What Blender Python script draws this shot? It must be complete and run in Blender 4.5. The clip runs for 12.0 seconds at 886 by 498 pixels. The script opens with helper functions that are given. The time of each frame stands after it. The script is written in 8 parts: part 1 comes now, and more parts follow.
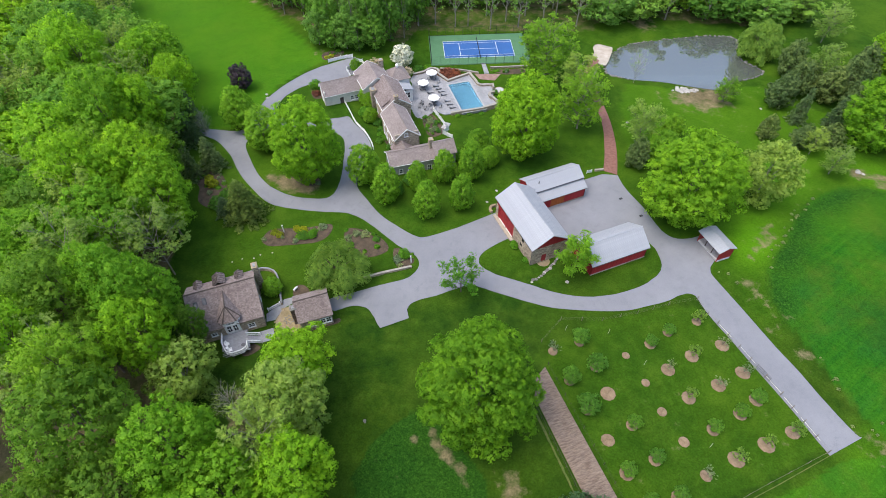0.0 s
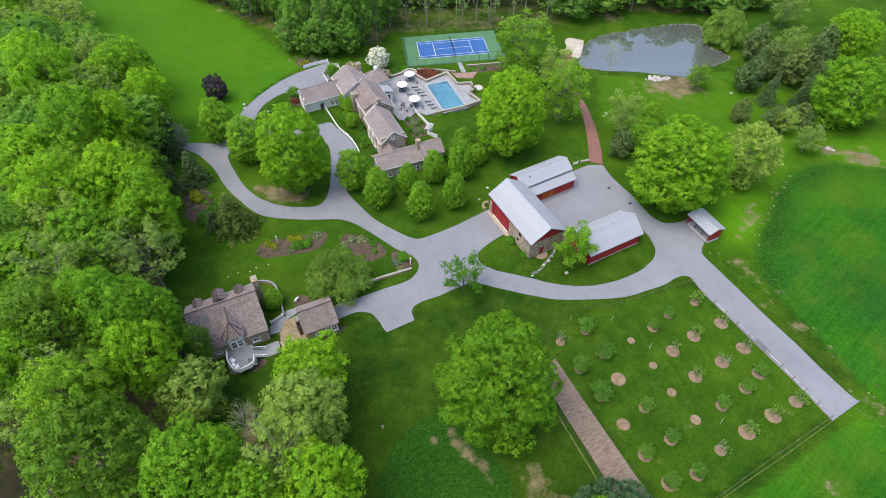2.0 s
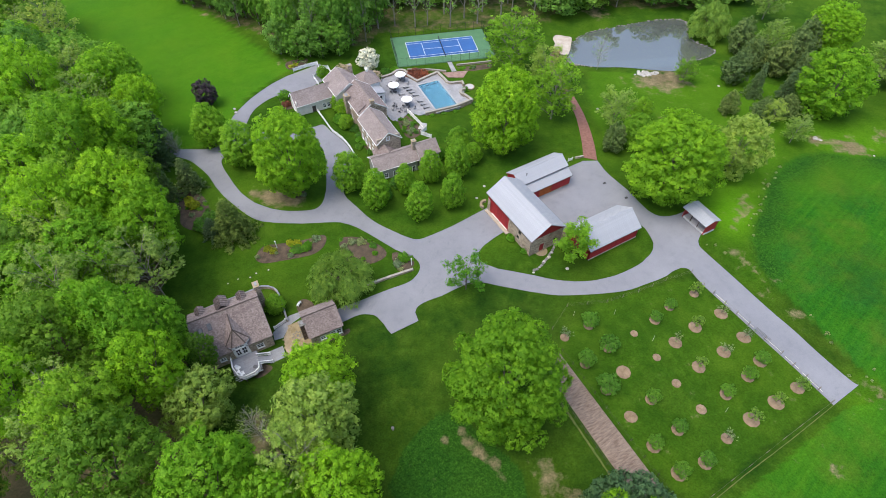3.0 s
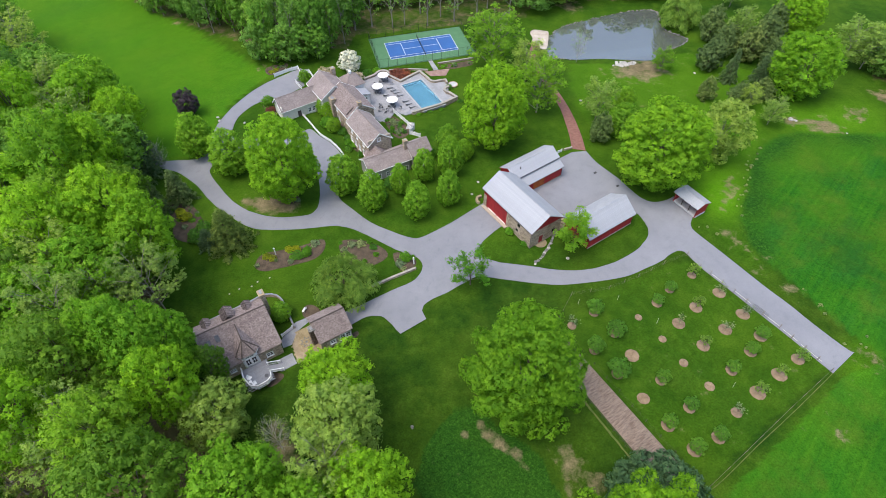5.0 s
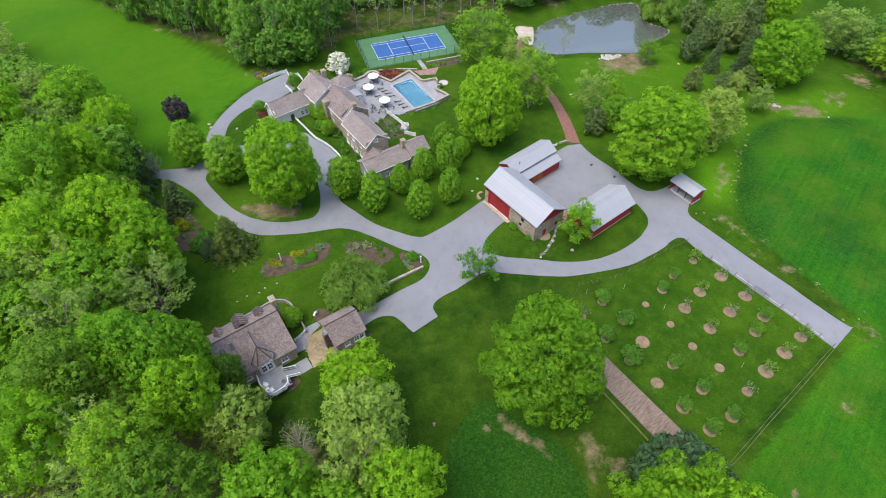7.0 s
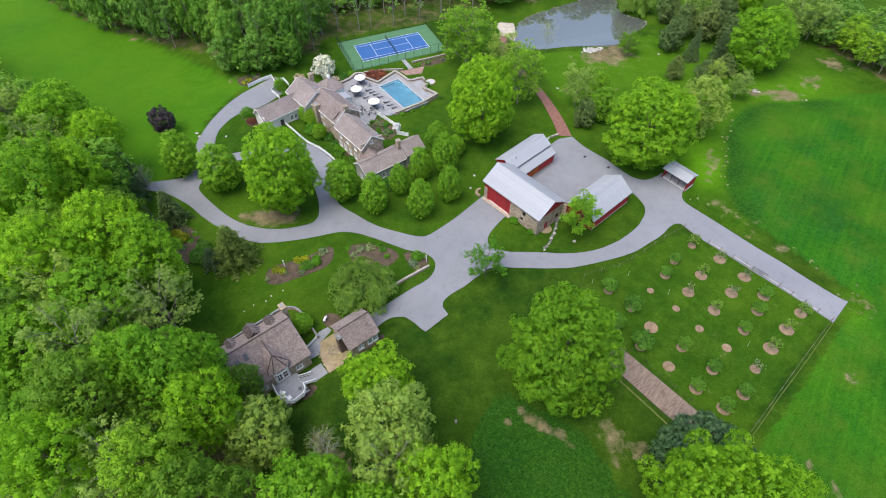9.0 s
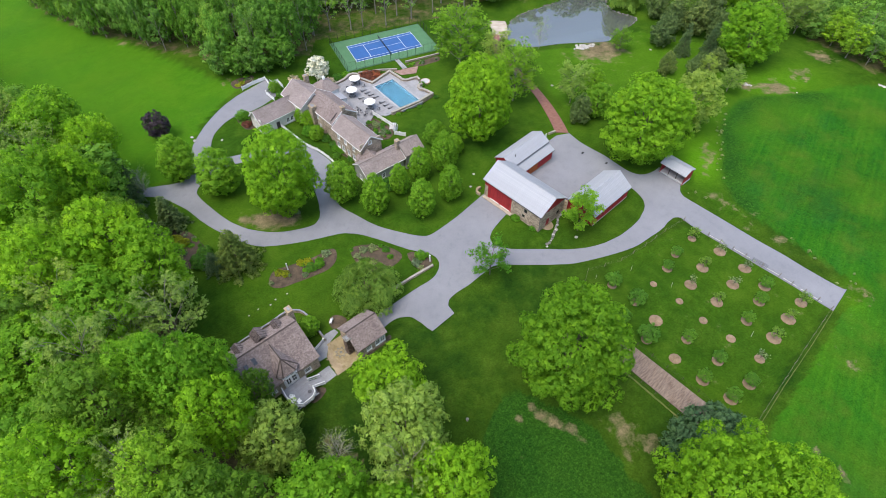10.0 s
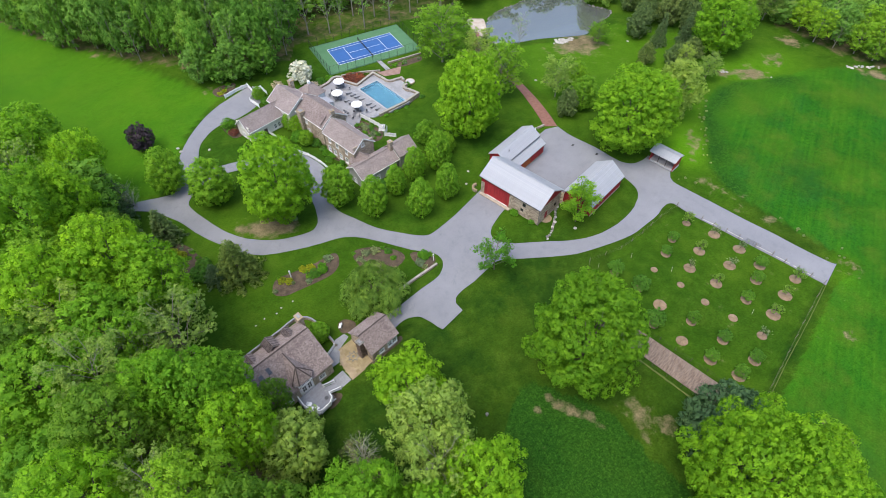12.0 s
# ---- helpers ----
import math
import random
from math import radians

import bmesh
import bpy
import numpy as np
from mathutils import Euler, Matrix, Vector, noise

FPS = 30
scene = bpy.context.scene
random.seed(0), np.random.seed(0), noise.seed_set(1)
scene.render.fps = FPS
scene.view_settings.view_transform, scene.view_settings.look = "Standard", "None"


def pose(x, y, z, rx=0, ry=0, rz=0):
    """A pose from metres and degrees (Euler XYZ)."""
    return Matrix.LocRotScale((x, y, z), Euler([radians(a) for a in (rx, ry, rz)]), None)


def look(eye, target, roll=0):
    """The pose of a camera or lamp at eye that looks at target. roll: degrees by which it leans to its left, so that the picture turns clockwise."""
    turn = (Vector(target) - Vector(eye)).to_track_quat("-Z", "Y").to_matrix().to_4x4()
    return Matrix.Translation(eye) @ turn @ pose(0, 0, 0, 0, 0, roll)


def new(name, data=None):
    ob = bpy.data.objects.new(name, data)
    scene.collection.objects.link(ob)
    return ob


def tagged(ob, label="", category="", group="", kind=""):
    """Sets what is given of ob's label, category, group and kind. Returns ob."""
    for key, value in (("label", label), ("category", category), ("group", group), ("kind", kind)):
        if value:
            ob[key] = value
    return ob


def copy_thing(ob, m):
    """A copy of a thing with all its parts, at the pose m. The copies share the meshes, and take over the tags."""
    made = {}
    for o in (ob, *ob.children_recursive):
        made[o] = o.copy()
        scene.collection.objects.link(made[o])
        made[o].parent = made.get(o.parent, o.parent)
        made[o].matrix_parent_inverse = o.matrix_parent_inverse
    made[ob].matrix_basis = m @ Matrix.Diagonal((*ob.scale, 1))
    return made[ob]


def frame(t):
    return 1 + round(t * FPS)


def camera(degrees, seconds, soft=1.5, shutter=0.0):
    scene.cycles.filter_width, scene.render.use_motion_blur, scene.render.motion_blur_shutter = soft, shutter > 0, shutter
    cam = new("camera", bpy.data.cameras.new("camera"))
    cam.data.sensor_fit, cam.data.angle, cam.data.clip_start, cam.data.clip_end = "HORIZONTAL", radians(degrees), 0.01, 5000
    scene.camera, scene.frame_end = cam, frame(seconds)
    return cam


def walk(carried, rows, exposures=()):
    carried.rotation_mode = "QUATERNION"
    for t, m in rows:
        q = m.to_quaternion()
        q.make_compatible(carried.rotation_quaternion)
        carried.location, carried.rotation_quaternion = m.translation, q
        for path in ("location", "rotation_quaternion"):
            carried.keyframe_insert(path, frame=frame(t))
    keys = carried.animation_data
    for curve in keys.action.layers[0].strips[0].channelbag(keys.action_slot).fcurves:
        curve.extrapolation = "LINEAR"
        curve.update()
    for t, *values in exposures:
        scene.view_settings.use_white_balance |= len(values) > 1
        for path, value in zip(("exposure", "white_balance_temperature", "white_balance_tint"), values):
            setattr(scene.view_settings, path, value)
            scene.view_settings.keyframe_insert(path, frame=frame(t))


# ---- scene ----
cam = camera(78.5, 12.0, soft=0.4)
# seconds, x, y, z, heading, pitch, lean
PATH = [
    (0, 0.000, 0.000, 94.749, 0.001, -49.374, 0.094),
    (0.5, -1.663, 0.021, 94.789, -1.328, -49.379, 0.060),
    (1, -3.333, 0.013, 94.853, -2.621, -49.386, 0.035),
    (1.5, -4.940, 0.096, 94.882, -3.881, -49.397, 0.011),
    (2, -6.619, 0.155, 94.887, -5.060, -49.382, 0.007),
    (2.5, -8.290, 0.336, 94.943, -6.222, -49.416, 0.015),
    (3, -9.921, 0.503, 95.048, -7.376, -49.455, 0.007),
    (5, -16.176, 0.781, 95.028, -11.696, -49.463, -0.099),
    (5.5, -17.762, 0.882, 95.076, -12.634, -49.468, -0.085),
    (6, -19.319, 1.039, 95.168, -13.466, -49.473, -0.055),
    (6.5, -20.865, 1.321, 95.188, -14.331, -49.511, -0.040),
    (7, -22.433, 1.564, 95.280, -15.243, -49.547, -0.036),
    (9, -28.848, 3.154, 95.387, -19.282, -49.633, -0.027),
    (9.5, -30.461, 3.672, 95.406, -20.223, -49.671, 0.023),
    (10, -32.058, 4.254, 95.393, -21.207, -49.704, 0.029),
    (10.5, -33.599, 4.711, 95.293, -22.275, -49.687, 0.011),
    (11, -35.184, 5.266, 95.270, -23.394, -49.680, 0.020),
    (11.5, -36.757, 5.823, 95.310, -24.517, -49.688, 0.030),
    (12, -38.263, 6.415, 95.339, -25.536, -49.697, 0.043),
]
walk(cam, [(t, pose(x, y, z, 90 + pitch, 0, yaw) @ pose(0, 0, 0, 0, 0, lean)) for t, x, y, z, yaw, pitch, lean in PATH])

# ---------------------------------------------------------------- light
world = bpy.data.worlds.new("sky")
scene.world = world
world.use_nodes = True
sky = world.node_tree.nodes.new("ShaderNodeTexSky")
sky.sky_type, sky.sun_disc = "NISHITA", False
SUN_HEIGHT, SUN_BEARING = 67.0, -110.0          # degrees over the horizon, degrees from north towards the east
sky.sun_elevation, sky.sun_rotation = radians(SUN_HEIGHT), radians(SUN_BEARING)
sky.air_density, sky.dust_density = 1.0, 3.0
back = world.node_tree.nodes["Background"]
back.inputs["Strength"].default_value = 0.15
world.node_tree.links.new(sky.outputs["Color"], back.inputs["Color"])
sun = new("sun", bpy.data.lights.new("sun", "SUN"))
sun.data.energy, sun.data.angle, sun.data.color = 0.75, radians(35), (1.0, 0.96, 0.88)
sun.matrix_world = look((0, 0, 0), (-math.sin(radians(SUN_BEARING)) * math.cos(radians(SUN_HEIGHT)),
                                    -math.cos(radians(SUN_BEARING)) * math.cos(radians(SUN_HEIGHT)), -math.sin(radians(SUN_HEIGHT))))
scene.view_settings.exposure = 1.44

# ---------------------------------------------------------------- materials
def nodes(name):
    m = bpy.data.materials.new(name)
    m.use_nodes = True
    return m, m.node_tree.nodes, m.node_tree.links, m.node_tree.nodes["Principled BSDF"]


def ramp(n, l, source, stops):
    r = n.new("ShaderNodeValToRGB")
    e = r.color_ramp.elements
    while len(e) < len(stops):
        e.new(0.5)
    for k, (p, c) in zip(e, stops):
        k.position, k.color = p, (*c, 1)
    l.new(source, r.inputs["Fac"])
    return r.outputs["Color"]


def noise_at(n, l, scale, detail=4.0, rough=0.55, space="Object", stretch=None, turn=0.0):
    c = n.new("ShaderNodeTexCoord")
    out = c.outputs[space]
    if stretch:
        mp = n.new("ShaderNodeMapping")
        mp.vector_type = "TEXTURE"
        mp.inputs["Scale"].default_value = tuple(1 / k for k in stretch)
        mp.inputs["Rotation"].default_value = (0, 0, radians(turn))
        l.new(out, mp.inputs["Vector"])
        out = mp.outputs["Vector"]
    t = n.new("ShaderNodeTexNoise")
    t.inputs["Scale"].default_value, t.inputs["Detail"].default_value, t.inputs["Roughness"].default_value = scale, detail, rough
    l.new(out, t.inputs["Vector"])
    return t.outputs["Fac"]


def blend(n, l, fac, a, b, mode="MIX"):
    x = n.new("ShaderNodeMix")
    x.data_type, x.blend_type = "RGBA", mode
    for sock, v in ((x.inputs[0], fac), (x.inputs[6], a), (x.inputs[7], b)):
        if isinstance(v, (int, float)):
            sock.default_value = v
        elif isinstance(v, tuple):
            sock.default_value = (*v, 1)
        else:
            l.new(v, sock)
    return x.outputs[2]


def bumpy(n, l, b, height, strength, distance):
    k = n.new("ShaderNodeBump")
    k.inputs["Strength"].default_value, k.inputs["Distance"].default_value = strength, distance
    l.new(height, k.inputs["Height"])
    l.new(k.outputs["Normal"], b.inputs["Normal"])


def surface(name, dark, light, scale=1.0, rough=0.8, metal=0.0, bump=0.3, fine=12.0, vary=0.0, stretch=None, turn=0.0, spec=0.3, contrast=0.28):
    """Two scales of variation: broad patches between dark and light, and a fine grain with relief."""
    m, n, l, b = nodes(name)
    broad = noise_at(n, l, scale, 5, 0.6, stretch=stretch, turn=turn)
    col = ramp(n, l, broad, [(0.3, dark), (0.7, light)])
    grain = noise_at(n, l, scale * fine, 3, 0.6, stretch=stretch, turn=turn)
    g = ramp(n, l, grain, [(0.25, (1 - contrast,) * 3), (0.75, (1.0, 1.0, 1.0))])
    col = blend(n, l, 1.0, col, g, "MULTIPLY")
    if vary:
        o = n.new("ShaderNodeObjectInfo")
        v = ramp(n, l, o.outputs["Random"], [(0.0, (1 - vary,) * 3), (1.0, (1.0, 1.0, 1.0))])
        col = blend(n, l, 1.0, col, v, "MULTIPLY")
    l.new(col, b.inputs["Base Color"])
    b.inputs["Roughness"].default_value, b.inputs["Metallic"].default_value = rough, metal
    b.inputs["Specular IOR Level"].default_value = spec
    bumpy(n, l, b, grain, bump, 0.02)
    return m


def leafy(name, dark, light, glow=0.3, vary=1.0):
    """Leaves: each clump takes its own tint, and each tree a shade of its own; light passes through."""
    m, n, l, b = nodes(name)
    g = n.new("ShaderNodeAttribute")
    g.attribute_name = "clump"
    dark, light = [(r, k, max(b_, 0.05 * k)) for r, k, b_ in (dark, light)]
    col = ramp(n, l, g.outputs["Fac"], [(0.1, dark), (0.9, light)])
    o = n.new("ShaderNodeObjectInfo")
    v = ramp(n, l, o.outputs["Random"], [(0.0, (1 - 0.30 * vary, 1 - 0.22 * vary, 1 - 0.15 * vary)), (0.5, (0.96, 0.99, 0.96)), (1.0, (1 + 0.14 * vary, 1 + 0.07 * vary, 1 - 0.14 * vary))])
    col = blend(n, l, 1.0, col, v, "MULTIPLY")
    w = ramp(n, l, noise_at(n, l, 0.55, 3, 0.6), [(0.3, (0.74, 0.80, 0.85)), (0.5, (1.0, 1.0, 1.0)), (0.72, (1.28, 1.18, 1.0))])
    col = blend(n, l, 1.0, col, w, "MULTIPLY")
    w = ramp(n, l, noise_at(n, l, 1.5, 3, 0.6), [(0.34, (0.82, 0.86, 0.9)), (0.5, (1.0, 1.0, 1.0)), (0.68, (1.16, 1.12, 1.05))])
    col = blend(n, l, 1.0, col, w, "MULTIPLY")
    l.new(col, b.inputs["Base Color"])
    b.inputs["Roughness"].default_value = 0.55
    b.inputs["Specular IOR Level"].default_value = 0.12
    t = n.new("ShaderNodeBsdfTranslucent")
    l.new(col, t.inputs["Color"])
    x = n.new("ShaderNodeMixShader")
    x.inputs["Fac"].default_value = glow
    l.new(b.outputs["BSDF"], x.inputs[1])
    l.new(t.outputs["BSDF"], x.inputs[2])
    l.new(x.outputs["Shader"], n["Material Output"].inputs["Surface"])
    return m


def grass_material():
    """Turf, rough meadow, bare soil and woodland litter, mixed by the ground's own cover weights."""
    m, n, l, b = nodes("turf")
    at = n.new("ShaderNodeAttribute")
    at.attribute_name = "cover"
    sep = n.new("ShaderNodeSeparateColor")
    l.new(at.outputs["Color"], sep.inputs["Color"])
    big = noise_at(n, l, 0.035, 4, 0.6)
    mid = noise_at(n, l, 0.35, 5, 0.65)
    fine = noise_at(n, l, 3.2, 4, 0.7)
    patch = noise_at(n, l, 0.14, 4, 0.7)
    drill = noise_at(n, l, 1.0, 3, 0.6, stretch=(0.05, 0.9, 1.0), turn=35)
    lawn = ramp(n, l, mid, [(0.25, (0.013, 0.037, 0.004)), (0.5, (0.021, 0.054, 0.005)), (0.75, (0.034, 0.077, 0.007))])
    meadow = ramp(n, l, drill, [(0.25, (0.016, 0.086, 0.007)), (0.5, (0.022, 0.104, 0.007)), (0.8, (0.032, 0.124, 0.008))])
    swath = ramp(n, l, noise_at(n, l, 0.05, 5, 0.65, stretch=(0.45, 1.0, 1.0), turn=35), [(0.38, (0.80, 0.88, 1.5)), (0.5, (1.0, 1.0, 1.0)), (0.64, (1.40, 1.10, 0.95))])
    meadow = blend(n, l, 1.0, meadow, swath, "MULTIPLY")
    tuft = ramp(n, l, noise_at(n, l, 0.9, 5, 0.75), [(0.3, (0.70, 0.74, 0.7)), (0.5, (1.0, 1.0, 1.0)), (0.72, (1.28, 1.2, 1.15))])
    col = blend(n, l, 1.0, blend(n, l, sep.outputs["Green"], lawn, meadow), tuft, "MULTIPLY")
    lush = ramp(n, l, noise_at(n, l, 0.06, 3, 0.55), [(0.36, (0.66, 0.78, 0.9)), (0.56, (1.0, 1.0, 1.0)), (0.75, (1.12, 1.04, 1.0))])
    col = blend(n, l, 1.0, col, lush, "MULTIPLY")
    yellow = ramp(n, l, big, [(0.42, (0.0, 0.0, 0.0)), (0.66, (0.45, 0.45, 0.45))])
    col = blend(n, l, yellow, col, (0.070, 0.130, 0.008))
    worn = ramp(n, l, patch, [(0.50, (0.0, 0.0, 0.0)), (0.72, (0.42, 0.42, 0.42))])
    col = blend(n, l, worn, col, (0.066, 0.112, 0.012))
    col = blend(n, l, at.outputs["Alpha"], col, blend(n, l, mid, (0.050, 0.165, 0.004), (0.098, 0.220, 0.008)))
    soil = ramp(n, l, mid, [(0.3, (0.095, 0.078, 0.042)), (0.7, (0.215, 0.172, 0.100))])
    litter = ramp(n, l, mid, [(0.3, (0.060, 0.066, 0.022)), (0.7, (0.155, 0.120, 0.068))])
    for weight, what, edge in ((sep.outputs["Red"], soil, 0.5), (sep.outputs["Blue"], litter, 0.5)):
        mx = n.new("ShaderNodeMath")
        mx.operation = "MULTIPLY_ADD"
        l.new(mid, mx.inputs[0])
        mx.inputs[1].default_value = 0.9
        l.new(weight, mx.inputs[2])
        f = ramp(n, l, mx.outputs[0], [(0.69, (0.0, 0.0, 0.0)), (1.08, (1.0, 1.0, 1.0))])
        col = blend(n, l, f, col, what)
    tall = n.new("ShaderNodeAttribute")
    tall.attribute_name = "tall_grass"
    clump = ramp(n, l, noise_at(n, l, 1.6, 5, 0.8), [(0.32, (0.008, 0.032, 0.005)), (0.5, (0.016, 0.064, 0.007)), (0.7, (0.036, 0.105, 0.012))])
    col = blend(n, l, tall.outputs["Fac"], col, clump)
    for weight, what in ((sep.outputs["Red"], soil),):
        mx = n.new("ShaderNodeMath")
        mx.operation = "MULTIPLY_ADD"
        l.new(mid, mx.inputs[0])
        mx.inputs[1].default_value = 0.9
        l.new(weight, mx.inputs[2])
        col = blend(n, l, ramp(n, l, mx.outputs[0], [(0.72, (0.0, 0.0, 0.0)), (1.15, (1.0, 1.0, 1.0))]), col, what)
    g = ramp(n, l, fine, [(0.25, (0.55, 0.6, 0.55)), (0.75, (1.2, 1.16, 1.15))])
    col = blend(n, l, 1.0, col, g, "MULTIPLY")
    l.new(col, b.inputs["Base Color"])
    b.inputs["Roughness"].default_value = 0.9
    b.inputs["Specular IOR Level"].default_value = 0.03
    bumpy(n, l, b, fine, 0.6, 0.12)
    return m


def asphalt_material():
    """Worn grey asphalt: pale wheel tracks, darker stains, fine grit."""
    m, n, l, b = nodes("asphalt")
    wide = noise_at(n, l, 0.07, 5, 0.65)
    mid = noise_at(n, l, 0.5, 5, 0.7)
    grit = noise_at(n, l, 6.0, 3, 0.6)
    col = ramp(n, l, wide, [(0.3, (0.160, 0.164, 0.180)), (0.55, (0.186, 0.190, 0.206)), (0.75, (0.214, 0.217, 0.231))])
    stain = ramp(n, l, mid, [(0.30, (0.90, 0.90, 0.905)), (0.48, (1.0, 1.0, 1.0)), (0.8, (1.05, 1.05, 1.04))])
    col = blend(n, l, 1.0, col, stain, "MULTIPLY")
    streak = ramp(n, l, noise_at(n, l, 0.28, 6, 0.75, stretch=(1.0, 0.45, 1.0), turn=-35), [(0.30, (0.82, 0.82, 0.83)), (0.40, (1.0, 1.0, 1.0))])
    col = blend(n, l, 1.0, col, streak, "MULTIPLY")
    g = ramp(n, l, grit, [(0.3, (0.92, 0.92, 0.92)), (0.7, (1.03, 1.03, 1.03))])
    col = blend(n, l, 1.0, col, g, "MULTIPLY")
    l.new(col, b.inputs["Base Color"])
    b.inputs["Roughness"].default_value = 0.9
    b.inputs["Specular IOR Level"].default_value = 0.25
    bumpy(n, l, b, grit, 0.25, 0.01)
    return m


M = {}
M["turf"] = grass_material()
M["asphalt"] = asphalt_material()
M["metal_roof"] = surface("metal_roof", (0.30, 0.315, 0.345), (0.365, 0.378, 0.40), 0.25, 0.55, 0.0, bump=0.05, fine=8, stretch=(1, 4, 1))
M["shingle"] = surface("shingle", (0.20, 0.165, 0.15), (0.34, 0.285, 0.26), 0.8, 0.9, bump=0.5, fine=5, vary=0.35)
M["red_wood"] = surface("red_wood", (0.29, 0.018, 0.022), (0.41, 0.034, 0.037), 0.6, 0.7, bump=0.2, fine=6, stretch=(4, 4, 0.5), vary=0.18)
M["orange_wood"] = surface("orange_wood", (0.36, 0.085, 0.015), (0.50, 0.14, 0.03), 0.8, 0.6, bump=0.2, fine=6, stretch=(4, 4, 0.4))
M["stone"] = surface("stone", (0.26, 0.20, 0.14), (0.50, 0.42, 0.32), 2.0, 0.9, bump=0.5, fine=4, vary=0.5)
M["mortar"] = surface("mortar", (0.33, 0.28, 0.22), (0.42, 0.36, 0.29), 2.0, 0.95, bump=0.4)
M["white"] = surface("white_paint", (0.74, 0.74, 0.74), (0.84, 0.84, 0.83), 1.0, 0.5, bump=0.05)
M["cream"] = surface("cream_board", (0.58, 0.55, 0.48), (0.70, 0.67, 0.60), 1.0, 0.6, bump=0.1)
M["grey_wood"] = surface("grey_boards", (0.28, 0.27, 0.25), (0.40, 0.39, 0.36), 1.0, 0.8, bump=0.2, stretch=(1, 1, 6))
M["dark_wood"] = surface("dark_wood", (0.045, 0.035, 0.03), (0.09, 0.07, 0.06), 1.5, 0.8)
M["post_wood"] = surface("post_wood", (0.16, 0.13, 0.10), (0.28, 0.24, 0.19), 2, 0.9)
M["bark_pale"] = surface("pale_bark", (0.15, 0.135, 0.11), (0.31, 0.285, 0.24), 1.2, 0.9, bump=0.5, stretch=(3, 3, 0.6))
M["bark_light"] = surface("light_bark", (0.30, 0.28, 0.25), (0.48, 0.46, 0.42), 1.2, 0.9, bump=0.5, stretch=(3, 3, 0.6))
M["bark"] = surface("bark", (0.07, 0.055, 0.042), (0.17, 0.14, 0.11), 1.2, 0.95, bump=0.8, stretch=(3, 3, 0.6))
M["paving"] = surface("paving", (0.36, 0.355, 0.36), (0.47, 0.465, 0.46), 0.5, 0.85, bump=0.2, fine=10)
M["slate"] = surface("slate", (0.22, 0.225, 0.24), (0.33, 0.335, 0.345), 0.7, 0.8, bump=0.2, fine=8, vary=0.2)
M["brick"] = surface("brick_red", (0.16, 0.075, 0.060), (0.26, 0.130, 0.10), 1.5, 0.9, bump=0.4, fine=6)
M["sandstone"] = surface("sandstone", (0.28, 0.215, 0.13), (0.43, 0.34, 0.22), 0.4, 0.9, bump=0.3, fine=6, vary=0.2)
M["old_brick"] = surface("worn_brick", (0.21, 0.125, 0.10), (0.32, 0.215, 0.18), 1.2, 0.9, bump=0.4, fine=6)
M["sand"] = surface("sand", (0.33, 0.28, 0.22), (0.50, 0.44, 0.37), 0.5, 0.95, bump=0.4)
M["mulch"] = surface("mulch", (0.052, 0.040, 0.026), (0.128, 0.092, 0.060), 0.8, 0.95, bump=0.8, fine=6, contrast=0.5)
M["bark_chips"] = surface("bark_chips", (0.165, 0.116, 0.068), (0.290, 0.208, 0.130), 1.0, 0.95, bump=0.8, fine=8, vary=0.15)
M["tilled"] = surface("tilled", (0.150, 0.105, 0.078), (0.300, 0.232, 0.180), 1.0, 0.95, bump=0.9, fine=3, stretch=(4.2, 0.7, 1.0), turn=-71.5, contrast=0.5)
M["straw"] = surface("straw_grass", (0.05, 0.10, 0.014), (0.15, 0.155, 0.045), 0.9, 0.95, bump=0.6, fine=6, contrast=0.45)
M["court_blue"] = surface("court_blue", (0.024, 0.092, 0.265), (0.032, 0.112, 0.315), 0.3, 0.75, bump=0.05)
M["court_green"] = surface("court_green", (0.062, 0.155, 0.072), (0.082, 0.190, 0.092), 0.3, 0.8, bump=0.05)
M["black_metal"] = surface("black_metal", (0.015, 0.016, 0.016), (0.03, 0.03, 0.03), 3, 0.5, 0.3)
M["dark_iron"] = surface("dark_iron", (0.06, 0.06, 0.065), (0.11, 0.11, 0.115), 3, 0.6)
M["canvas"] = surface("canvas", (0.76, 0.76, 0.75), (0.86, 0.86, 0.85), 1.5, 0.8, bump=0.1)
M["rock"] = surface("rock", (0.30, 0.28, 0.25), (0.58, 0.55, 0.50), 1.0, 0.9, bump=0.6, fine=4, vary=0.3)
M["rock_grey"] = surface("grey_rock", (0.12, 0.115, 0.10), (0.26, 0.25, 0.225), 1.0, 0.9, bump=0.6, fine=4, vary=0.35)
M["coping"] = surface("pale_coping_stone", (0.30, 0.305, 0.31), (0.38, 0.38, 0.38), 0.8, 0.8, bump=0.2, fine=6)
M["cap_stone"] = surface("cap_stone", (0.235, 0.215, 0.18), (0.36, 0.335, 0.29), 1.2, 0.9, bump=0.5, fine=6)
M["pool_tile"] = surface("pool_tile", (0.060, 0.165, 0.235), (0.080, 0.200, 0.270), 0.5, 0.5, bump=0.1)

